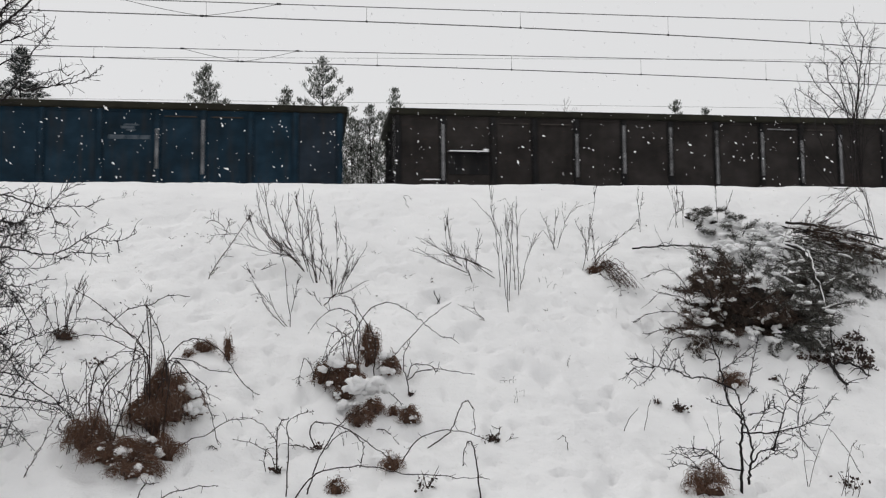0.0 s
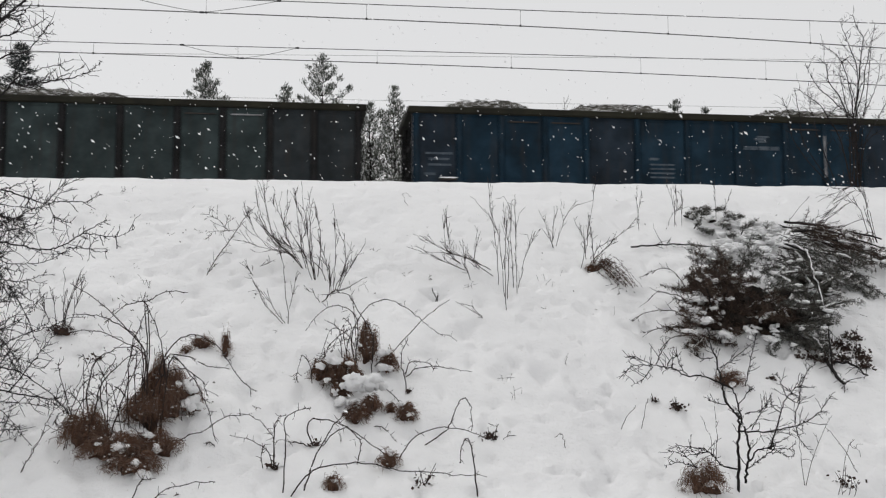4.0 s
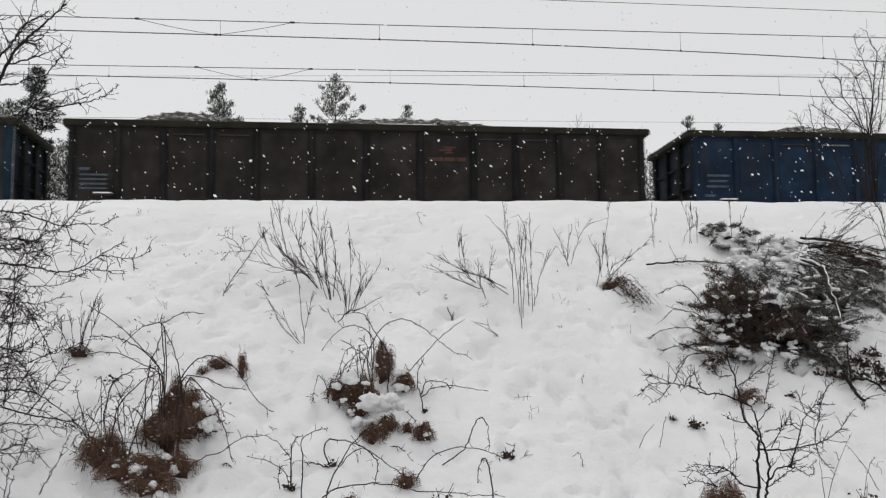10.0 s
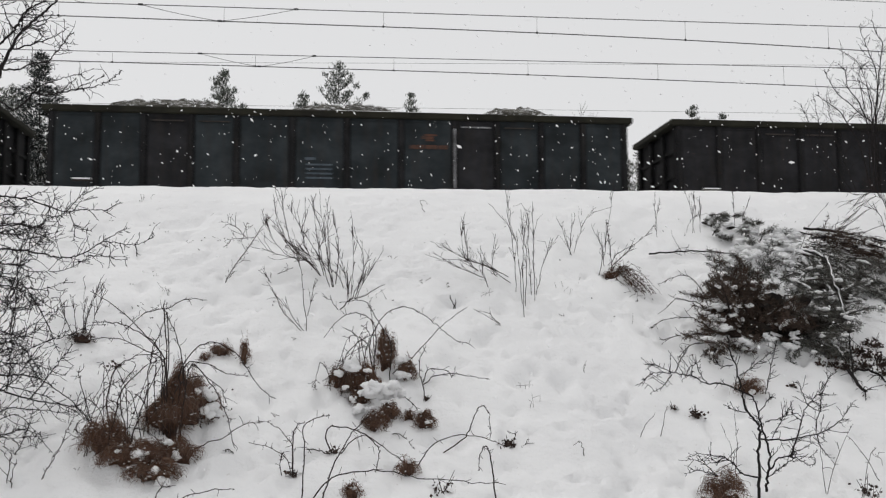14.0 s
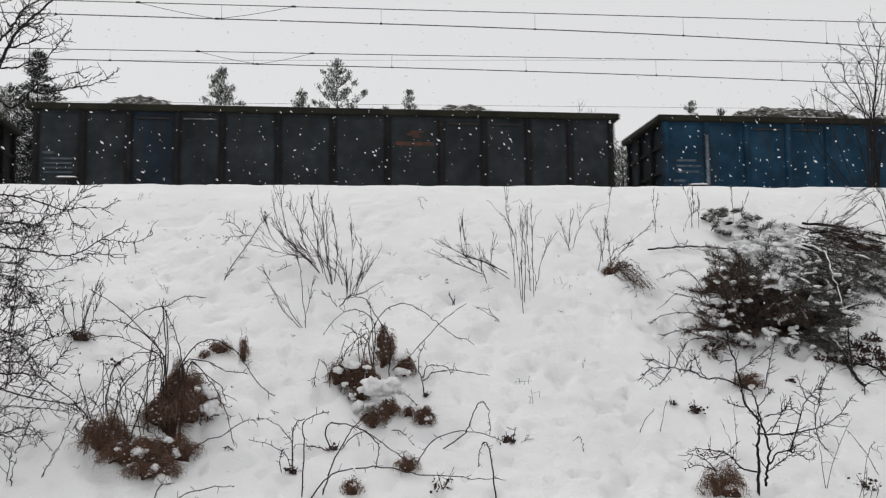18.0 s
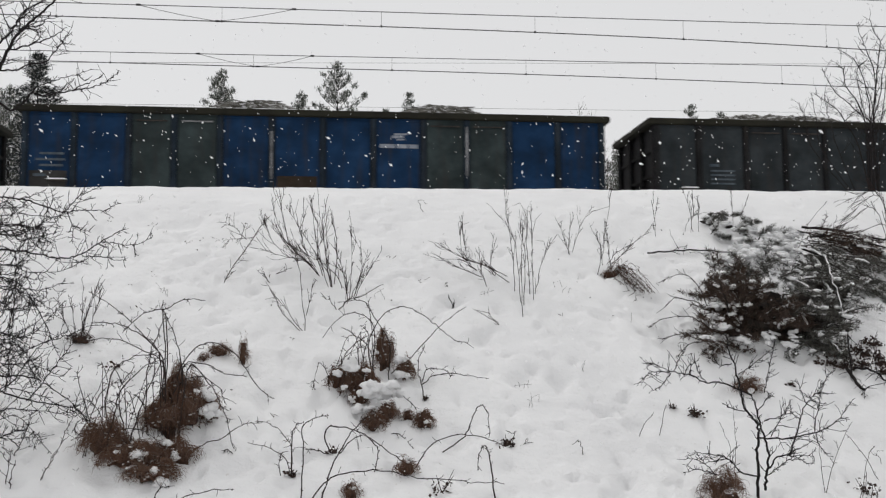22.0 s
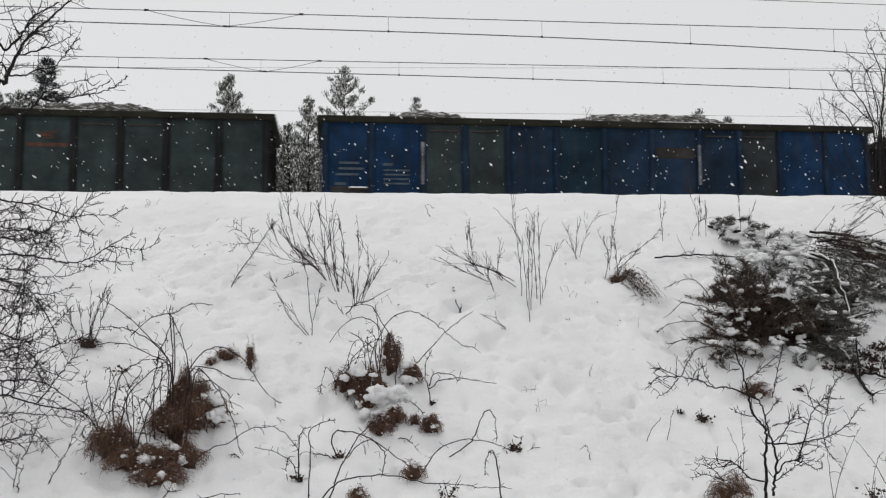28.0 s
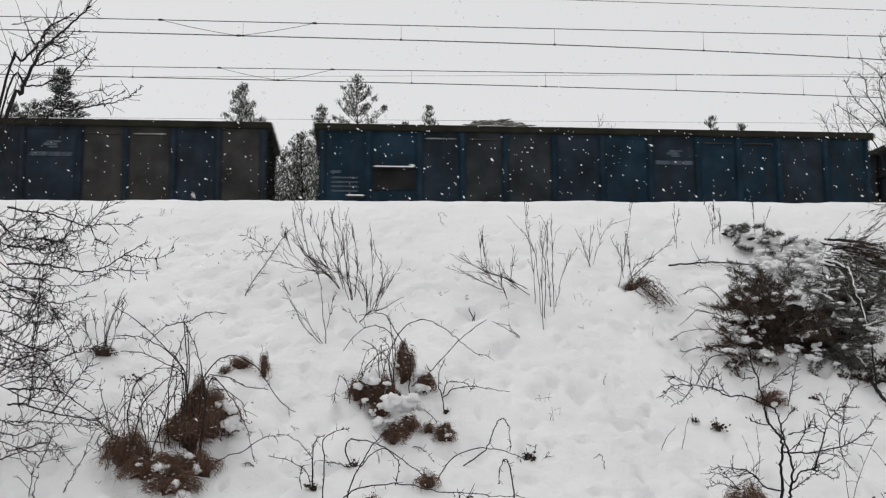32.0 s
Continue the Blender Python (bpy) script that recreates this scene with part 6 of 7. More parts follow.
# the thorny sapling
SAPLING = plant("thorn_sapling", 3.47, 7.74, "dark leafless thorny sapling with crooked spiny limbs", "sapling")
bough_of(SAPLING, BARK, [(0.01, 0.08, 0.09), (0.02, 0.08, 0.21), (0.02, 0.08, 0.38), (0.04, 0.08, 0.54), (0.01, 0.08, 0.65), (-0.06, 0.08, 0.73), (-0.1, 0.08, 0.85), (-0.12, 0.08, 1), (-0.16, 0.08, 1.13), (-0.2, 0.08, 1.26), (-0.21, 0.08, 1.35)], 0.0125, 0.004, 14, 0.09, 440, "trunk")
bough_of(SAPLING, BARK, [(0.05, 0.02, 0.1), (0.06, 0.01, 0.22), (0.08, 0, 0.38), (0.04, -0.01, 0.53), (0.01, -0.01, 0.64), (-0.02, -0.02, 0.77), (-0.06, -0.03, 0.86)], 0.011, 0.0045, 14, 0.09, 441, "trunk")
bough_of(SAPLING, BARK, [(-0.08, -0.08, 0.86), (-0.21, -0.06, 0.92), (-0.34, -0.05, 0.97), (-0.44, -0.03, 0.96), (-0.53, -0.01, 1.02), (-0.6, 0, 1.03), (-0.69, 0.02, 1.05), (-0.83, 0.04, 1.11), (-0.91, 0.05, 1.12)], 0.0072, 0.0022, 26, 0.085, 442)
bough_of(SAPLING, BARK, [(-0.69, 0.01, 1.05), (-0.8, 0.03, 1.05), (-0.88, 0.05, 1.04), (-0.95, 0.07, 0.97)], 0.0045, 0.0018, 26, 0.07, 443)
bough_of(SAPLING, BARK, [(-0.72, -0.01, 1.04), (-0.78, 0.03, 0.95), (-0.88, 0.07, 0.88)], 0.0045, 0.0018, 26, 0.07, 444)
bough_of(SAPLING, BARK, [(-0.7, -0.03, 1.06), (-0.62, 0.03, 1.17), (-0.54, 0.08, 1.26)], 0.0045, 0.0018, 26, 0.07, 445)
bough_of(SAPLING, BARK, [(-0.12, 0.07, 1.02), (-0.02, 0.04, 1.09), (0.09, 0.02, 1.18), (0.18, 0, 1.25)], 0.0045, 0.0018, 26, 0.07, 446)
bough_of(SAPLING, BARK, [(-0.19, 0.03, 1.11), (-0.3, 0.04, 1.1), (-0.34, 0.06, 1.21)], 0.0045, 0.0018, 26, 0.07, 447)
bough_of(SAPLING, BARK, [(-0.01, -0.04, 0.52), (0.15, -0.03, 0.51), (0.31, -0.02, 0.52), (0.47, -0.01, 0.55), (0.59, -0, 0.59), (0.7, 0.01, 0.66), (0.77, 0.02, 0.73), (0.84, 0.03, 0.81)], 0.0072, 0.0022, 26, 0.085, 448)
bough_of(SAPLING, BARK, [(0.29, 0.08, 0.37), (0.34, 0.06, 0.5), (0.38, 0.04, 0.65), (0.43, 0.02, 0.78), (0.48, -0.01, 0.85), (0.53, -0.03, 0.91)], 0.0072, 0.0022, 26, 0.085, 449)
bough_of(SAPLING, BARK, [(0.47, 0.08, 0.77), (0.41, 0.07, 0.89), (0.36, 0.06, 0.98)], 0.0045, 0.0018, 26, 0.07, 450)
bough_of(SAPLING, BARK, [(0.53, 0.09, 0.85), (0.59, 0.04, 0.87), (0.68, -0.01, 0.86)], 0.0045, 0.0018, 26, 0.07, 451)
bough_of(SAPLING, BARK, [(0.52, -0.06, 0.91), (0.64, 0.01, 1.02), (0.72, 0.08, 1.05)], 0.0045, 0.0018, 26, 0.07, 452)
bough_of(SAPLING, BARK, [(0.09, 0.08, 0.65), (0.2, 0.06, 0.68), (0.28, 0.03, 0.71), (0.34, 0.01, 0.72)], 0.0045, 0.0018, 26, 0.07, 453)
bough_of(SAPLING, BARK, [(0.08, -0.06, 0.53), (0.18, -0.05, 0.68), (0.27, -0.04, 0.82)], 0.0045, 0.0018, 26, 0.07, 454)
bough_of(SAPLING, BARK, [(0.02, 0.05, 0.73), (0.1, 0.01, 0.84), (0.11, -0.02, 0.87)], 0.0045, 0.0018, 26, 0.07, 455)
bough_of(SAPLING, BARK, [(0.13, 0.11, 0.26), (0.2, 0.1, 0.35), (0.29, 0.08, 0.36), (0.36, 0.07, 0.34), (0.43, 0.05, 0.3), (0.49, 0.04, 0.31)], 0.0072, 0.0022, 26, 0.085, 456)
bough_of(SAPLING, BARK, [(0.23, -0.04, 0.38), (0.35, 0.01, 0.43), (0.46, 0.05, 0.47)], 0.0045, 0.0018, 26, 0.07, 457)
bough_of(SAPLING, BARK, [(0.06, -0.01, 0.22), (0.21, 0.03, 0.3), (0.34, 0.07, 0.36), (0.52, 0.11, 0.35)], 0.0045, 0.0018, 26, 0.07, 458)
bough_of(SAPLING, BARK, [(0.02, 0.1, 0.2), (-0.12, 0.09, 0.24), (-0.2, 0.07, 0.31), (-0.28, 0.05, 0.37), (-0.4, 0.04, 0.39), (-0.55, 0.02, 0.41)], 0.0072, 0.0022, 26, 0.085, 459)
bough_of(SAPLING, BARK, [(-0.28, 0.05, 0.37), (-0.41, 0.05, 0.32), (-0.58, 0.06, 0.37)], 0.0045, 0.0018, 26, 0.07, 460)
bough_of(SAPLING, BARK, [(-0.33, 0.08, 0.22), (-0.42, 0.1, 0.31), (-0.47, 0.12, 0.38)], 0.0045, 0.0018, 26, 0.07, 461)
bough_of(SAPLING, BARK, [(-0.39, -0.07, 0.24), (-0.53, -0.04, 0.28), (-0.64, -0.01, 0.25)], 0.0045, 0.0018, 26, 0.07, 462)
bough_of(SAPLING, BARK, [(0.51, 0.04, 0.54), (0.52, 0.01, 0.45), (0.56, -0.02, 0.38)], 0.0045, 0.0018, 26, 0.07, 463)
bough_of(SAPLING, BARK, [(0.5, 0.04, 0.57), (0.52, -0.01, 0.78), (0.5, -0.06, 0.85)], 0.0045, 0.0018, 26, 0.07, 464)
bough_of(SAPLING, BARK, [(0.11, 0.1, 0.87), (0.13, 0.07, 1.02), (0.16, 0.05, 1.17), (0.19, 0.03, 1.3)], 0.0045, 0.0018, 26, 0.07, 465)
bough_of(SAPLING, BARK, [(-0.45, -0.06, 0.96), (-0.49, -0, 1.06), (-0.5, 0.05, 1.17)], 0.0045, 0.0018, 26, 0.07, 466)
bough_of(SAPLING, BARK, [(-0.61, -0.02, 1.03), (-0.57, -0.03, 1.1), (-0.52, -0.04, 1.12)], 0.0045, 0.0018, 26, 0.07, 467)
bough_of(SAPLING, BARK, [(-0.09, 0.02, 0.73), (-0.22, -0.02, 0.75), (-0.29, -0.05, 0.79)], 0.0045, 0.0018, 26, 0.07, 468)
bough_of(SAPLING, BARK, [(0.34, -0.04, 0.66), (0.3, 0.03, 0.72), (0.32, 0.09, 0.79)], 0.0045, 0.0018, 26, 0.07, 469)
bough_of(SAPLING, BARK, [(0.45, 0.06, 0.78), (0.5, -0.01, 0.74), (0.5, -0.08, 0.8)], 0.0045, 0.0018, 26, 0.07, 470)
tussock("reddish brown dead grass tussock at the sapling's foot", [(3.17, 7.75, 0.17, 0.12, 0.22, 420)], [(3.2, 7.7, 0.1, 0.03)], 83)
tussock("pale reddish dead grass tuft in the snow", [(4.14, 9.42, 0.13, 0.1, 0.18, 260)], [(4.1, 9.38, 0.17, 0.03), (4.2, 9.36, 0.12, 0.03), (4.13, 9.34, 0.06, 0.035)], 84)
grown("bare_shrub", 3.44, 8.19, "thin dry flower stalks beside the sapling", "weed", [[(-0.05, 0.00, 0.00), (-0.02, 0.00, 0.24), (-0.11, 0.00, 0.45)], [(-0.01, -0.01, -0.01), (0.03, -0.00, 0.28), (0.01, 0.00, 0.54)]], PALE, 0.003, 0.0015, 4, 0.06, 85, 1, 0.4)
grown("bare_shrub", 4.07, 7.87, "thin dry stalks with seed heads in the snow", "weed", [[(-0.00, -0.03, -0.01), (-0.02, -0.01, 0.25), (-0.03, 0.00, 0.43)], [(-0.00, -0.03, -0.01), (0.10, -0.01, 0.25), (0.27, 0.00, 0.55)]], PALE, 0.003, 0.0015, 4, 0.06, 86, 1, 0.4)
grown("bare_shrub", 4.39, 7.75, "dry umbel stalks with dark seed heads", "weed", [[(-0.07, -0.03, -0.01), (-0.03, 0.00, 0.10)], [(-0.02, -0.03, -0.01), (0.05, 0.00, 0.13)], [(0.03, -0.03, -0.01), (0.10, 0.00, 0.11)], [(-0.11, -0.03, -0.01), (-0.01, -0.01, 0.30), (0.07, -0.00, 0.43)], [(0.34, 0.40, 0.16), (0.07, 0.18, 0.37), (-0.17, 0.00, 0.53)]], PALE, 0.003, 0.002, 4, 0.05, 87, 1, 0.4)
litter(4.45, 7.90, "dark seed heads over the snow", 88, 0.09, 24)

# ---- brush pile ----


def frond(s, shoots, needles, snow, p, d, long, rnd, white=0.1, thick=0.008):
    """One cut conifer bough: a bowed stem, alternate side shoots and their needles, snow lying along it."""
    up = Vector((0, -0.35, 1)).normalized()
    way, stem = d.normalized(), [p]
    for _ in range(6):
        way = (way + Vector((rnd.gauss(0, 0.10), rnd.gauss(0, 0.08), rnd.gauss(-0.06, 0.09)))).normalized()
        stem.append(stem[-1] + way * long / 6)
    s.tube(stem, thick, 0.0025, 5)

    def brushy(at, w, span, count):
        for _ in range(count):
            q = at + w * span * rnd.uniform(0.1, 1.0)
            v = (w * 0.7 + Vector((rnd.gauss(0, 0.7), rnd.gauss(0, 0.6), rnd.gauss(0, 0.7)))).normalized()
            needles.flat(q, v * rnd.uniform(0.03, 0.075), rnd.uniform(0.0018, 0.0042))
    for k in range(17):
        u = 0.12 + 0.86 * k / 16
        i = min(5, int(u * 6))
        at = stem[i].lerp(stem[i + 1], u * 6 - i)
        d0 = (stem[i + 1] - stem[i]).normalized()
        across = d0.cross(up).normalized() * (1 if k % 2 else -1)
        w = (d0 * rnd.uniform(0.5, 1.1) + across * rnd.uniform(0.5, 1.0) + Vector((rnd.gauss(0, 0.2), rnd.gauss(0, 0.2), rnd.gauss(0.05, 0.25)))).normalized()
        span = long * (0.32 * (1.05 - u) + 0.05) * rnd.uniform(0.6, 1.2)
        end = at + w * span
        shoots.tube([at, at.lerp(end, 0.5) + Vector((0, 0, 0.01)), end], 0.0036, 0.0017, 3)
        brushy(at, w, span, int(13 + span * 130))
        if rnd.random() < white * 0.35:
            for _ in range(3):
                r = rnd.uniform(0.012, 0.03)
                q = at.lerp(end, rnd.random()) + Vector((0, 0, r * 0.6))
                snow.lump(q, (r * rnd.uniform(0.9, 1.9), r * rnd.uniform(0.8, 1.4), r * 0.7), rough=0.6, rings=6, segs=8)
    for _ in range(2):
        if rnd.random() < white * 2.2:
            r, i = rnd.uniform(0.008, 0.019), rnd.randint(0, 3)
            snow.tube([q + Vector((rnd.gauss(0, 0.005), 0, r * 0.8 + rnd.gauss(0, 0.003))) for q in spline(stem[i:i + 3], 4)], r, r * rnd.uniform(0.4, 1.0), 6)


def brush(label, fans, core, pads, seed, tone):
    """A heap of cut boughs. fans: place, reach, lift, way and spread of the boughs, their number, length and snow;
    core: dark lumps under them, added as painted shade for the gaps.
    """
    rnd = random.Random(seed)
    ox, oy = fans[0][:2]
    foot = ground(ox, oy)
    ob = thing("brush_pile", pose(ox, oy, foot), label, "brush pile", "heaps of cut branches")
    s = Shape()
    # added dark lumps: shade between the boughs, put into colour and shape
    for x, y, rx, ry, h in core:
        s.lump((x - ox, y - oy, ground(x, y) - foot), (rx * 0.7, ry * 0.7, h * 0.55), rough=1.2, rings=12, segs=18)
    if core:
        part("heap_core", s, HEAP_SHADE, ob)
    shoots, needles, snow = Shape(), Shape(), Shape()
    for x, y, rx, ry, z0, z1, way, spread, count, long, white in fans:
        for _ in range(count):
            s = Shape()
            a, u = rnd.uniform(0, 6.283), rnd.random() ** 0.5
            px, py = x + math.cos(a) * rx * u, y + math.sin(a) * ry * u
            p = Vector((px - ox, py - oy, ground(px, py) - foot + rnd.uniform(z0, z1)))
            d = Vector(way) + Vector((rnd.gauss(0, spread), rnd.gauss(0, spread), rnd.gauss(0, spread * 0.7)))
            frond(s, shoots, needles, snow, p, d, long * rnd.uniform(0.6, 1.25), rnd, white, rnd.uniform(0.004, 0.010))
            part("cut_branch", s, BARK if rnd.random() < 0.6 else TWIG, ob)
    bulk(part("twig_work", shoots, TWIG, ob))
    bulk(part("foliage", needles, tone, ob, "withered conifer needles"))
    for x, y, dz, r in pads:
        for _ in range(10):
            px, py = x + rnd.gauss(0, r * 0.7), y + rnd.gauss(0, r * 0.6)
            k = r * rnd.uniform(0.2, 0.62)
            snow.lump((px - ox, py - oy, ground(px, py) - foot + dz + rnd.gauss(0, r * 0.15)), (k * rnd.uniform(0.9, 1.9), k, k * rnd.uniform(0.5, 0.8)), rough=0.7, rings=7, segs=10)
    if snow.v:
        bulk(part("snow_cover", snow, SNOW, ob, "patches of snow on the brush", True))
    return ob


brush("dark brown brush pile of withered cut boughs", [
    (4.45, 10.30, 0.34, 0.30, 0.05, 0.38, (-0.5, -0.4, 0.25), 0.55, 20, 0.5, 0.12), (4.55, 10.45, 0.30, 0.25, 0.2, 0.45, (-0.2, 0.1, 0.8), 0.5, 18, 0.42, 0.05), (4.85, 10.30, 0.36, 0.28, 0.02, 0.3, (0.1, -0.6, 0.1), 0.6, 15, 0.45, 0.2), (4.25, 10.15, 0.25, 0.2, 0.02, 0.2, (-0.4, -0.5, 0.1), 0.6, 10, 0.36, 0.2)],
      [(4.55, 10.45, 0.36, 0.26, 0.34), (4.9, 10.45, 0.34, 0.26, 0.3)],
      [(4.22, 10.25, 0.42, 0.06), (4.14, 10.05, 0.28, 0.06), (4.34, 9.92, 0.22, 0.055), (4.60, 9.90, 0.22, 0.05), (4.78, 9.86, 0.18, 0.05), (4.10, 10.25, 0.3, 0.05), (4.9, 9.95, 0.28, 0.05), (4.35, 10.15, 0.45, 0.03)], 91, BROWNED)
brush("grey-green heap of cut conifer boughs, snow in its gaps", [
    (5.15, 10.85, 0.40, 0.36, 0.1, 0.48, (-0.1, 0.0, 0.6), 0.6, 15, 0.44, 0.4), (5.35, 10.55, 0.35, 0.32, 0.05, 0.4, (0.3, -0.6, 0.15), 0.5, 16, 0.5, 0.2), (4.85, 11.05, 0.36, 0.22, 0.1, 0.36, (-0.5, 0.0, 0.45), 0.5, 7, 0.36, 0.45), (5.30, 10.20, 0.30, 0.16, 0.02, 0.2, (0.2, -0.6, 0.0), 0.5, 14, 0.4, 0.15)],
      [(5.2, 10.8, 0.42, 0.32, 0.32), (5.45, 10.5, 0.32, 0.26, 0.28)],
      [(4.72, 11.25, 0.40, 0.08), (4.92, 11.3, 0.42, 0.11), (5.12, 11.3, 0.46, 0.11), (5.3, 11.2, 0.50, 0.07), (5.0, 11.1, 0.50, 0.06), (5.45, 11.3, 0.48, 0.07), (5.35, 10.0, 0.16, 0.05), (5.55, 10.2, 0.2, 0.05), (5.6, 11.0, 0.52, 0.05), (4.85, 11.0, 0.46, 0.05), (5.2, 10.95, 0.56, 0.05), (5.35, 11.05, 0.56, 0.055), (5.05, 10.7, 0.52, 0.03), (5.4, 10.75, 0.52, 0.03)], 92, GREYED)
brush("fan of dark cut boughs trailing down the bank", [
    (5.95, 11.70, 0.28, 0.22, 0.15, 0.42, (0.55, -0.75, -0.25), 0.2, 11, 0.85, 0.25), (6.30, 11.55, 0.30, 0.22, 0.08, 0.34, (0.6, -0.6, -0.22), 0.2, 9, 0.75, 0.2), (5.70, 11.25, 0.26, 0.24, 0.1, 0.42, (0.35, -0.8, -0.25), 0.25, 8, 0.72, 0.3)],
      [(6.0, 11.3, 0.3, 0.34, 0.2)],
      [(6.35, 11.05, 0.30, 0.04), (6.25, 10.6, 0.22, 0.05), (5.97, 10.7, 0.28, 0.035), (6.0, 10.5, 0.2, 0.035)], 94, GREYED)
brush("long dark cut boughs lying along the bank", [
    (6.25, 12.15, 0.25, 0.10, 0.2, 0.42, (0.9, -0.28, -0.1), 0.12, 9, 1.15, 0.12), (6.85, 11.95, 0.40, 0.12, 0.15, 0.36, (0.9, -0.35, -0.12), 0.14, 6, 1.0, 0.12)],
      [], [(6.1, 12.3, 0.3, 0.07), (6.0, 12.1, 0.36, 0.06), (6.8, 12.2, 0.12, 0.08)], 95, BROWNED)
brush("snow-laden brush heap on the upper bank", [
    (5.75, 12.45, 0.42, 0.34, 0.03, 0.26, (0.1, -0.3, 0.4), 0.6, 10, 0.26, 0.6), (5.35, 12.75, 0.25, 0.22, 0.02, 0.2, (-0.2, -0.2, 0.4), 0.6, 5, 0.22, 0.4)],
      [], [(5.55, 12.35, 0.18, 0.12), (5.8, 12.3, 0.22, 0.12), (6.0, 12.5, 0.22, 0.10), (5.7, 12.65, 0.2, 0.10), (5.95, 12.25, 0.28, 0.09), (5.45, 12.1, 0.16, 0.12), (5.65, 12.0, 0.2, 0.12), (5.85, 11.95, 0.28, 0.08)], 93, GREYED)
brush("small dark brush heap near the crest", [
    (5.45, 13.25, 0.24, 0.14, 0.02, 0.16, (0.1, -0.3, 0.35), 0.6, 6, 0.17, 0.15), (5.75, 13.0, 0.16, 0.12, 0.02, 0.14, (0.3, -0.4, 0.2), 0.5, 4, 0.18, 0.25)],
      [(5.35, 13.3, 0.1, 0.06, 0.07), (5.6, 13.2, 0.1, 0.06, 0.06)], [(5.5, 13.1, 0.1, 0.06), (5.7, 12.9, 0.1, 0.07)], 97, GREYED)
for k, (label, x, y, line, r) in enumerate((("dark cut log lying across the brush", 6.25, 12.35, [(0.00, 0.00), (0.41, -0.04), (0.71, -0.20), (1.06, -0.51)], 0.018), ("dark cut pole lying on the brush", 6.21, 12.06, [(0.00, 0.00), (0.47, 0.01), (0.96, -0.45)], 0.016),
                                      ("dark branch stem on the snow", 4.11, 12.29, [(0.00, 0.00), (0.32, 0.05), (0.73, 0.12), (1.42, 0.09)], 0.012), ("snowy dark branch hanging down the pile", 5.90, 11.76, [(-0.08, -0.25), (0.0, -0.62), (-0.14, -1.05), (-0.28, -1.55), (-0.64, -2.27)], 0.014),
                                      ("dark branch on the snow beside the pile", 5.31, 9.69, [(-0.00, -0.00), (-0.05, -0.29), (-0.04, -0.43)], 0.02), ("bent cut branch on the snow", 5.37, 9.64, [(0.00, -0.00), (0.17, -0.03), (0.22, -0.25)], 0.014))):
    rnd = random.Random(100 + k)
    s = Shape()
    line = [Vector((p[0], p[1], 0)) for p in line]
    foot = ground(x, y)
    for p in line:
        p.z = ground(x + p.x, y + p.y) - foot + (0.36 if k < 2 else 0.05)
    if k == 3:
        for i, p in enumerate(line):
            p.z += (0.42, 0.5, 0.42, 0.25, 0.0)[i]
    twiggy(s, line, r, r * 0.6, rnd, 14, 0.2, 0.2, 1, 0.0)
    ob = new("cut_branch", s.mesh("cut_branch", BARK))
    ob.matrix_basis = pose(x, y, foot)
    tagged(ob, label, "branch", "cut branches by the pile")
    if k == 3:
        s = Shape()
        s.tube([p + Vector((rnd.gauss(0, 0.014), 0, 0.016 + rnd.gauss(0, 0.007))) for p in spline(line[:4], 8)], 0.011, 0.006, 7)
        part("snow_strip", s, SNOW, ob, "ridge of white snow along the branch", True)
grown("bare_shrub", 4.33, 10.81, "leafless arching stems beside the brush pile", "shrub", [
    [(-0.00, 0.00, 0.00), (-0.13, 0.00, 0.16), (-0.39, 0.00, 0.21), (-0.53, 0.00, 0.10)], [(-0.05, -0.12, -0.07), (-0.33, -0.16, -0.00), (-0.60, -0.20, -0.02), (-0.81, -0.23, -0.13)], [(0.08, 0.19, 0.11), (-0.15, 0.10, 0.43), (-0.37, 0.04, 0.48), (-0.52, 0.00, 0.40)], [(-0.26, -0.47, -0.26), (-0.51, -0.46, -0.20), (-0.70, -0.46, -0.26)], [(-0.20, -0.47, -0.26), (-0.53, -0.68, -0.32), (-0.77, -0.89, -0.50)]], TWIG, 0.007, 0.003, 7, 0.12, 110, 1, 0.2)
for k, (lx, ly) in enumerate(((5.23, 10.05), (5.42, 10.00), (5.71, 10.05), (5.80, 9.89), (5.34, 9.74), (5.94, 10.27), (5.41, 10.19), (5.68, 10.17), (5.86, 10.04), (5.54, 9.77), (5.71, 9.68), (5.25, 9.86), (5.06, 9.79), (4.60, 9.48))):
    litter(lx, ly, "dark withered twigs and leaves on the snow", 120 + k, 0.08 if k < 12 else 0.03, 60 if k < 12 else 18)

# the bare bush at the far end of the pile
BUSH = plant("bare_tree", 9.56, 16.2, "leafless bush standing behind the bank's crest", "tree")
bough_of(BUSH, BARK, [(0.01, 0, -0.05), (0.04, 0.09, 0.86), (0.07, 0.1, 1.33), (0.06, 0.12, 1.76), (-0.02, 0.14, 2.19), (-0.15, 0.15, 2.49), (-0.46, 0.17, 2.7)], 0.0135, 0.0036, 11, 0.24, 400)
bough_of(BUSH, BARK, [(0.03, 0, -0.05), (0.09, 0.21, 0.97), (0.15, 0.22, 1.36), (-0.06, 0.24, 1.53), (-0.26, 0.26, 1.74), (-0.46, 0.28, 1.91), (-0.62, 0.29, 2.17), (-0.69, 0.31, 2.39)], 0.0135, 0.0036, 11, 0.24, 401)
bough_of(BUSH, BARK, [(-0.05, 0, -0.05), (-0.13, 0.17, 0.87), (-0.35, 0.2, 1.36), (-0.46, 0.23, 1.56), (-0.65, 0.26, 1.73), (-0.89, 0.3, 1.91)], 0.0135, 0.0036, 11, 0.24, 402)
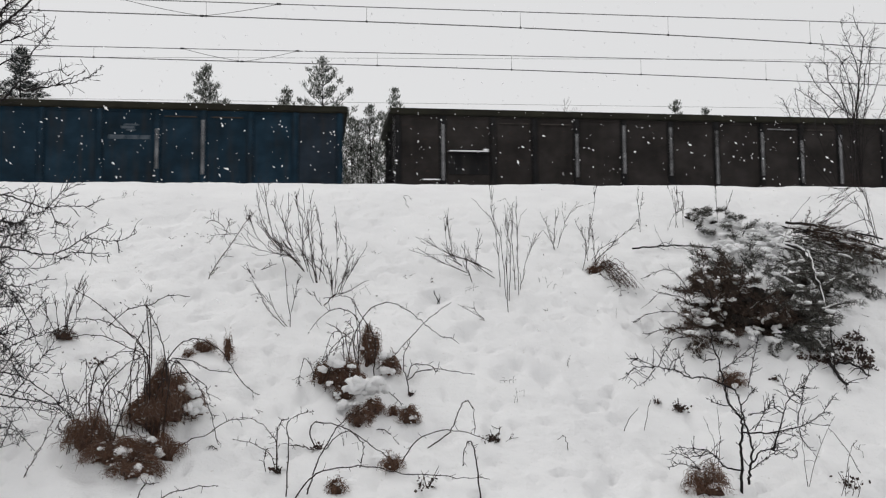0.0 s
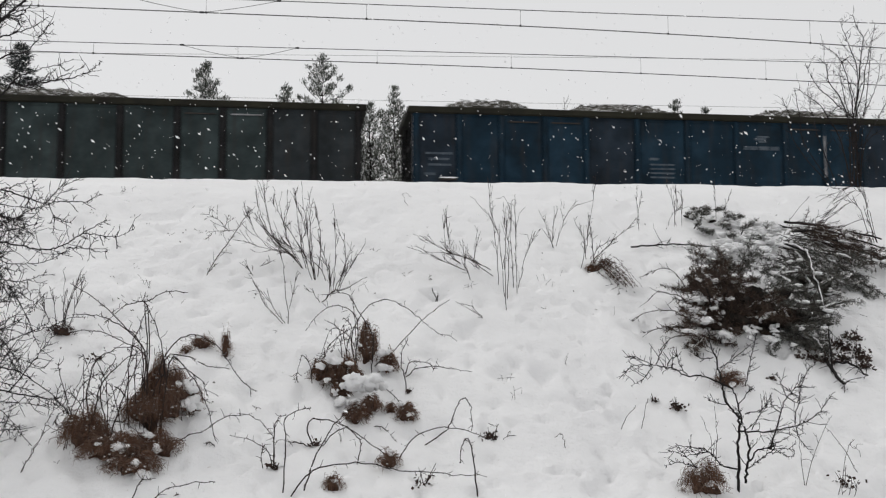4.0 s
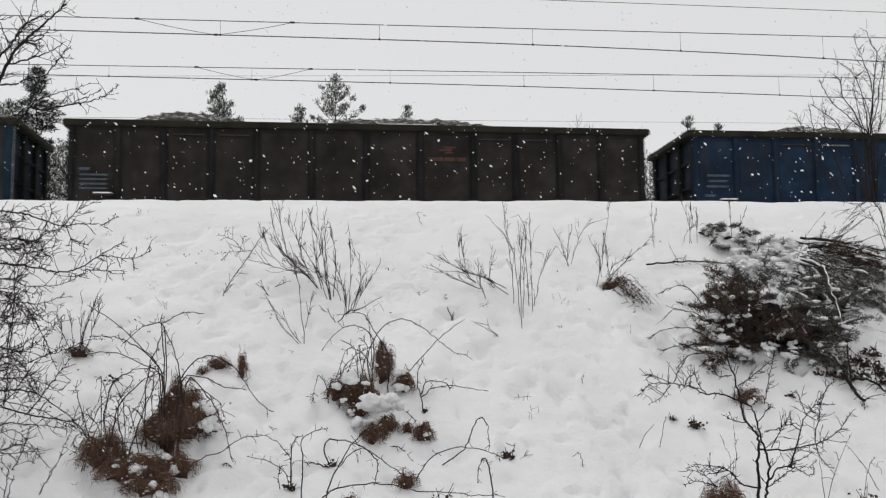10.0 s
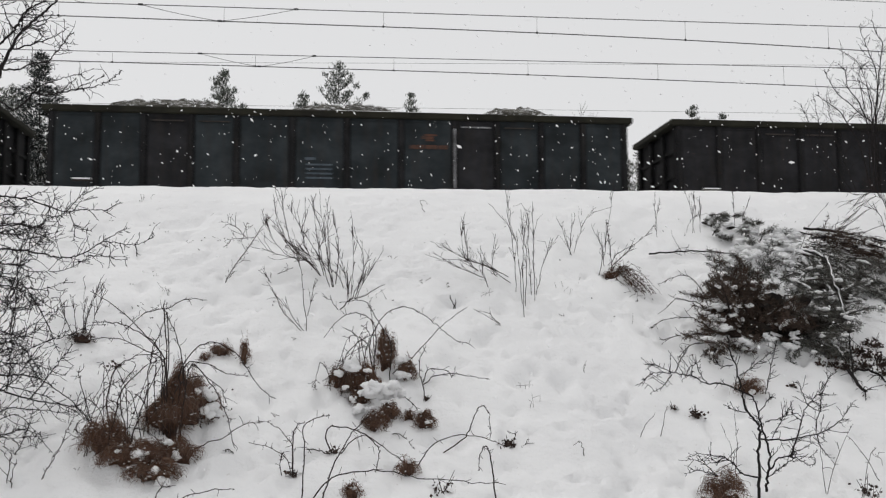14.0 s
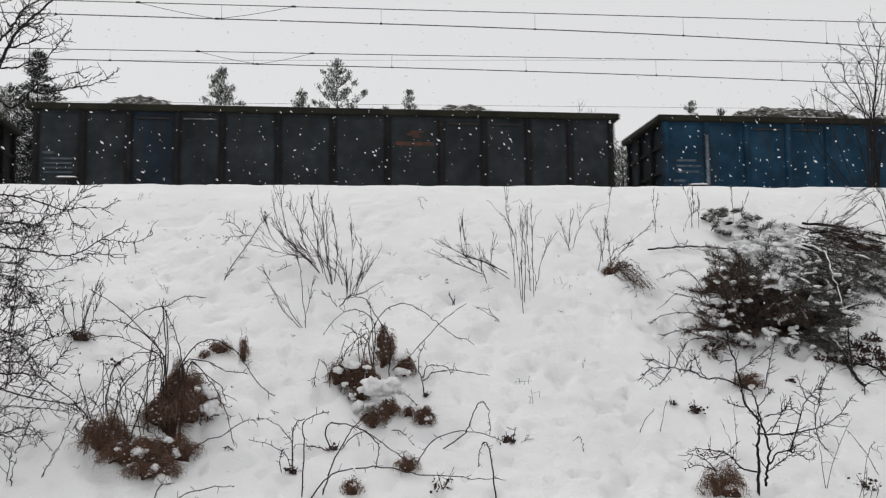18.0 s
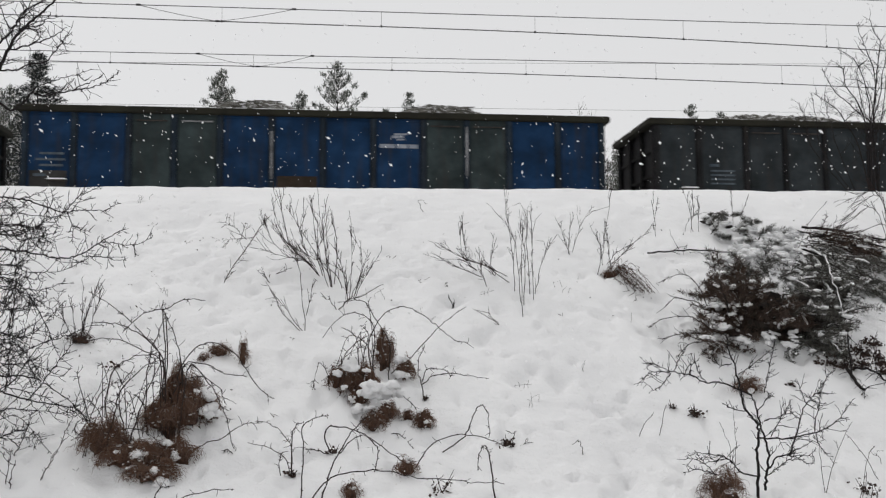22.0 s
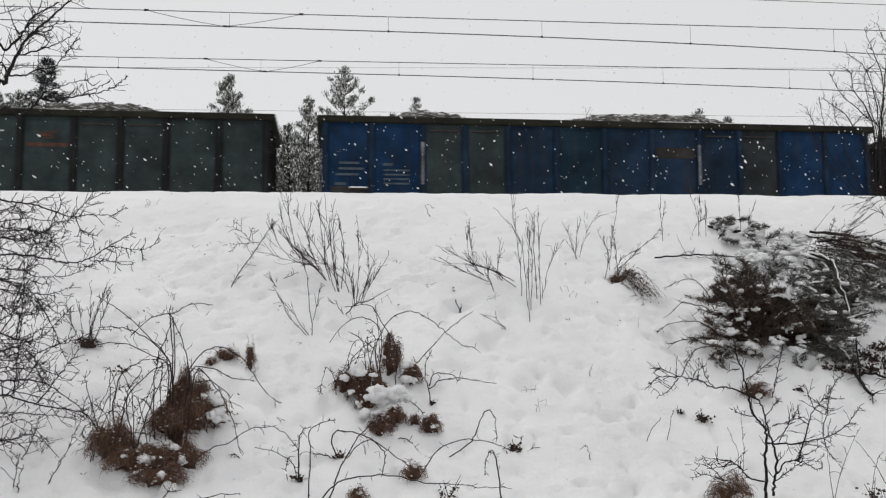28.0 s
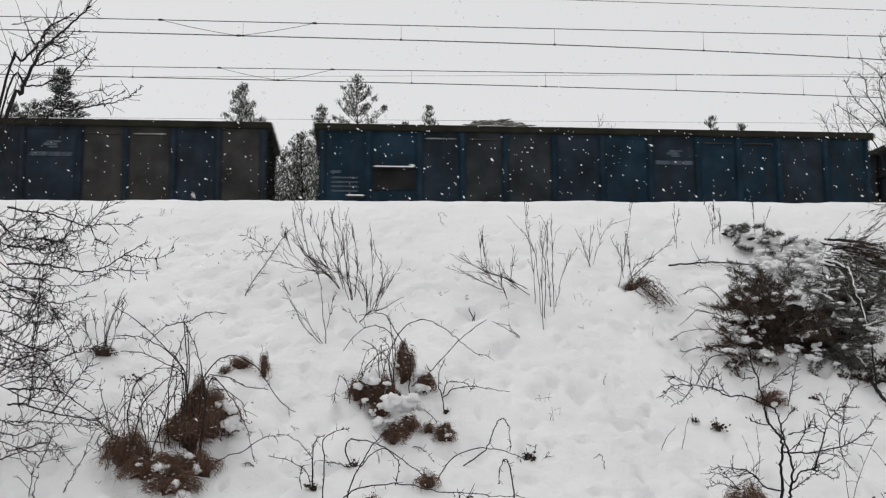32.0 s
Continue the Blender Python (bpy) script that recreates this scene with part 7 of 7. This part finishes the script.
bough_of(BUSH, BARK, [(-0.06, 0, -0.05), (-0.18, -0.33, 0.77), (-0.15, -0.28, 1.23), (-0.01, -0.23, 1.71), (0.01, -0.18, 2.22), (-0.06, -0.13, 2.53), (-0.12, -0.08, 2.8), (-0.17, -0.02, 3.08)], 0.0135, 0.0036, 11, 0.24, 403)
bough_of(BUSH, BARK, [(0.08, 0, -0.05), (0.22, 0.31, 0.91), (0.21, 0.26, 1.37), (0.35, 0.21, 1.91), (0.4, 0.16, 2.33), (0.51, 0.1, 2.84)], 0.0135, 0.0036, 11, 0.24, 404)
bough_of(BUSH, BARK, [(0.08, 0, -0.05), (0.22, 0.28, 1.37), (0.24, 0.17, 1.99), (0.24, 0.06, 2.43), (0.24, -0.05, 2.78), (0.09, -0.16, 2.87), (-0.07, -0.27, 3.12)], 0.0135, 0.0036, 11, 0.24, 405)
bough_of(BUSH, BARK, [(-0.33, 0, -0.05), (-0.94, -0.02, 0.82), (-1.03, -0.07, 1.28), (-1.11, -0.13, 1.5), (-1.16, -0.18, 1.77)], 0.0085, 0.0034, 11, 0.2, 406)
bough_of(BUSH, BARK, [(-0.38, 0, -0.05), (-1.08, 0.03, 0.82), (-1.16, 0.04, 1.3), (-1.24, 0.04, 1.49), (-1.29, 0.05, 1.66)], 0.0085, 0.0034, 11, 0.2, 407)
bough_of(BUSH, BARK, [(-0.1, 0, -0.05), (-0.28, -0.34, 1.09), (-0.4, -0.31, 1.59), (-0.58, -0.27, 1.89), (-0.59, -0.23, 2.19), (-0.7, -0.2, 2.32)], 0.0135, 0.0036, 11, 0.24, 408)
bough_of(BUSH, BARK, [(-0, 0, -0.05), (-0.01, -0.15, 0.97), (0.29, -0.01, 1.52), (0.58, 0.14, 1.99), (0.79, 0.29, 2.6)], 0.0085, 0.0034, 11, 0.2, 409)
bough_of(BUSH, BARK, [(0.02, 0, -0.05), (0.07, 0.19, 1.22), (-0.15, 0.04, 1.86), (-0.25, -0.1, 2.24), (-0.15, -0.24, 2.37)], 0.0085, 0.0034, 11, 0.2, 410)
bough_of(BUSH, BARK, [(0.08, 0, -0.05), (0.22, 0.21, 1.23), (0.03, 0.05, 1.87), (-0.22, -0.1, 2.03), (-0.57, -0.25, 2.02)], 0.0085, 0.0034, 11, 0.2, 411)
bough_of(BUSH, BARK, [(0.08, 0, -0.05), (0.23, 0.08, 1.2), (0.29, -0.03, 1.85), (0.3, -0.15, 2.45), (0.35, -0.26, 2.97)], 0.0085, 0.0034, 11, 0.2, 412)
bough_of(BUSH, BARK, [(-0.3, 0, -0.05), (-0.85, -0.35, 0.83), (-0.81, -0.15, 1.25), (-0.77, 0.06, 1.51), (-0.61, 0.26, 1.82)], 0.0085, 0.0034, 11, 0.2, 413)
bough_of(BUSH, BARK, [(-0.58, -0.2, 1.28), (-0.4, -0.2, 1.45), (-0.22, -0.2, 1.54)], 0.0085, 0.0034, 11, 0.2, 414)
bough_of(BUSH, BARK, [(0.28, 0.34, 1.77), (0.41, 0.3, 2.07), (0.57, 0.26, 2.19)], 0.0085, 0.0034, 11, 0.2, 415)
bough_of(BUSH, BARK, [(0.04, 0, -0.05), (0.12, -0.15, 0.81), (0.56, 0.01, 1.44), (0.95, 0.17, 2), (1.18, 0.32, 2.62)], 0.0085, 0.0034, 11, 0.2, 416)
bough_of(BUSH, BARK, [(0.08, 0, -0.05), (0.23, 0.03, 0.85), (0.72, 0.08, 1.21), (1.13, 0.12, 1.61)], 0.0085, 0.0034, 11, 0.2, 417)
grown("bare_shrub", 7.61, 12.56, "drooping leafless twigs over the brush pile", "shrub", [
    [(0.00, 0.00, 0.00), (-0.21, 0.00, 0.54), (-0.55, 0.00, 0.38), (-0.80, 0.00, 0.15)], [(0.04, 0.00, 0.00), (-0.12, 0.00, 0.70), (-0.46, 0.00, 0.54), (-0.71, 0.00, 0.30)], [(0.09, 0.00, 0.00), (-0.06, 0.00, 0.31), (-0.39, 0.00, 0.23), (-0.72, 0.00, 0.07), (-0.97, -0.00, -0.01)], [(0.09, 0.00, 0.00), (-0.12, 0.00, 0.74), (-0.37, 0.00, 0.73), (-0.58, 0.00, 0.65)]], TWIG, 0.006, 0.002, 14, 0.24, 131, 1, 0.1)

def stubs():
    """Grass tips and weed ends that just break the snow."""
    rnd = random.Random(404)
    s = Shape()
    for _ in range(26):
        cx, cy = rnd.uniform(-4.5, 8.5), rnd.uniform(8.0, 14.2)
        for _ in range(rnd.randint(1, 5)):
            x, y = cx + rnd.gauss(0, 0.05), cy + rnd.gauss(0, 0.05)
            p = Vector((x, y, ground(x, y) - 0.015))
            s.tube([p, p + Vector((rnd.gauss(0, 0.02), rnd.gauss(0, 0.02), rnd.uniform(0.03, 0.09))), p + Vector((rnd.gauss(0, 0.06), rnd.gauss(0, 0.03), rnd.uniform(0.04, 0.15)))], 0.0026, 0.0016, 3)
    tagged(new("grass_stubs", s.mesh("grass_stubs", PALE)), "dry grass tips poking through the snow", "grass stubble", kind="stuff")


stubs()

# ---- falling snow ----
FALLING, fall_nt, fall_p = material("falling_flake", 0.6)
fall_p.inputs["Base Color"].default_value = (0.95, 0.95, 0.96, 1)
thin_ice, halves = fall_nt.nodes.new("ShaderNodeBsdfTranslucent"), fall_nt.nodes.new("ShaderNodeMixShader")
thin_ice.inputs["Color"].default_value = (0.98, 0.98, 0.98, 1)
halves.inputs["Fac"].default_value = 0.5
fall_nt.links.new(fall_p.outputs[0], halves.inputs[1])
fall_nt.links.new(thin_ice.outputs[0], halves.inputs[2])
fall_nt.links.new(halves.outputs[0], fall_nt.nodes["Material Output"].inputs["Surface"])


def snowfall(seed, near, far, count, fall, drift, size):
    """A tall drift of separate flakes that sinks past the view."""
    rnd = np.random.RandomState(seed)
    s = Shape()
    y = (near ** 3 + (far ** 3 - near ** 3) * rnd.rand(count)) ** (1 / 3)
    side = rnd.rand(count)
    low, high = -0.42 * y - 1 - max(0, drift) * 32, 0.70 * y + 1 + max(0, -drift) * 32
    x = low + (high - low) * side
    z = EYE - 0.3 + (0.42 * y + 1.3 + fall * 32) * rnd.rand(count)
    v, f = [], []
    for i in range(count):
        r = size * (0.45 + 1.0 * rnd.rand() ** 3)
        a, b = rnd.normal(size=3), rnd.normal(size=3)
        a /= np.linalg.norm(a)
        b -= a * a.dot(b)
        b /= np.linalg.norm(b)
        c = np.cross(a, b)
        p, n = np.array((x[i], y[i], z[i])), len(v)
        long = 1.25
        if rnd.rand() < 0.4:
            a, long = np.array((0.8, 0.1, -0.55)) + 0.25 * rnd.normal(size=3), 2.1
            a /= np.linalg.norm(a)
            b = np.cross(a, (0.2, 0.9, 0.3))
            b /= np.linalg.norm(b)
            c = np.cross(a, b)
        v += [p + a * r * long, p - a * r * long, p + b * r * 0.9, p - b * r * 0.9, p + c * r * 0.6, p - c * r * 0.6]
        f += [(n, n + 2, n + 4), (n + 2, n + 1, n + 4), (n + 1, n + 3, n + 4), (n + 3, n, n + 4), (n + 2, n, n + 5), (n + 1, n + 2, n + 5), (n + 3, n + 1, n + 5), (n, n + 3, n + 5)]
    s.v, s.f = v, f
    ob = new("snowfall", s.mesh("snowfall", FALLING))
    return tagged(ob, "falling white snowflakes in the air before the train", "snowflakes", "falling snow", "stuff")


FALLS = [(snowfall(4, 1.3, 2.6, 420, 1.2, 0.6, 0.0055), 1.2, 0.6), (snowfall(1, 2.6, 6.0, 2200, 1.15, 0.55, 0.0062), 1.15, 0.55), (snowfall(2, 6.0, 12.0, 18000, 1.05, 0.45, 0.0098), 1.05, 0.45), (snowfall(3, 12.0, 20.5, 24000, 1.0, 0.40, 0.0118), 1.0, 0.40)]


def motions():
    # the train rolls from left to right; (seconds, metres of the second wagon's leading edge)
    for number, ob in ROLLING:
        walk(ob, [(t, pose(lead + (1 - number) * PITCH - HALF - 0.05, TRACK, RAIL)) for t, lead in [
            (0, 0.8), (1, 11.45), (2, 22.25), (4, 43.35), (6, 64.23), (8, 85.0), (10, 105.75), (12, 126.53), (14, 147.37), (16, 168.27), (18, 189.22), (20, 210.18),
            (22, 231.11), (24, 251.98), (26, 272.78), (28, 293.54), (30, 314.32), (32, 335.3)]])
    for ob, fall, drift in FALLS:
        walk(ob, [(t, pose(drift * t * (0.35 + 0.65 * t / 32), 0, -fall * t)) for t in range(0, 33, 4)])


motions()
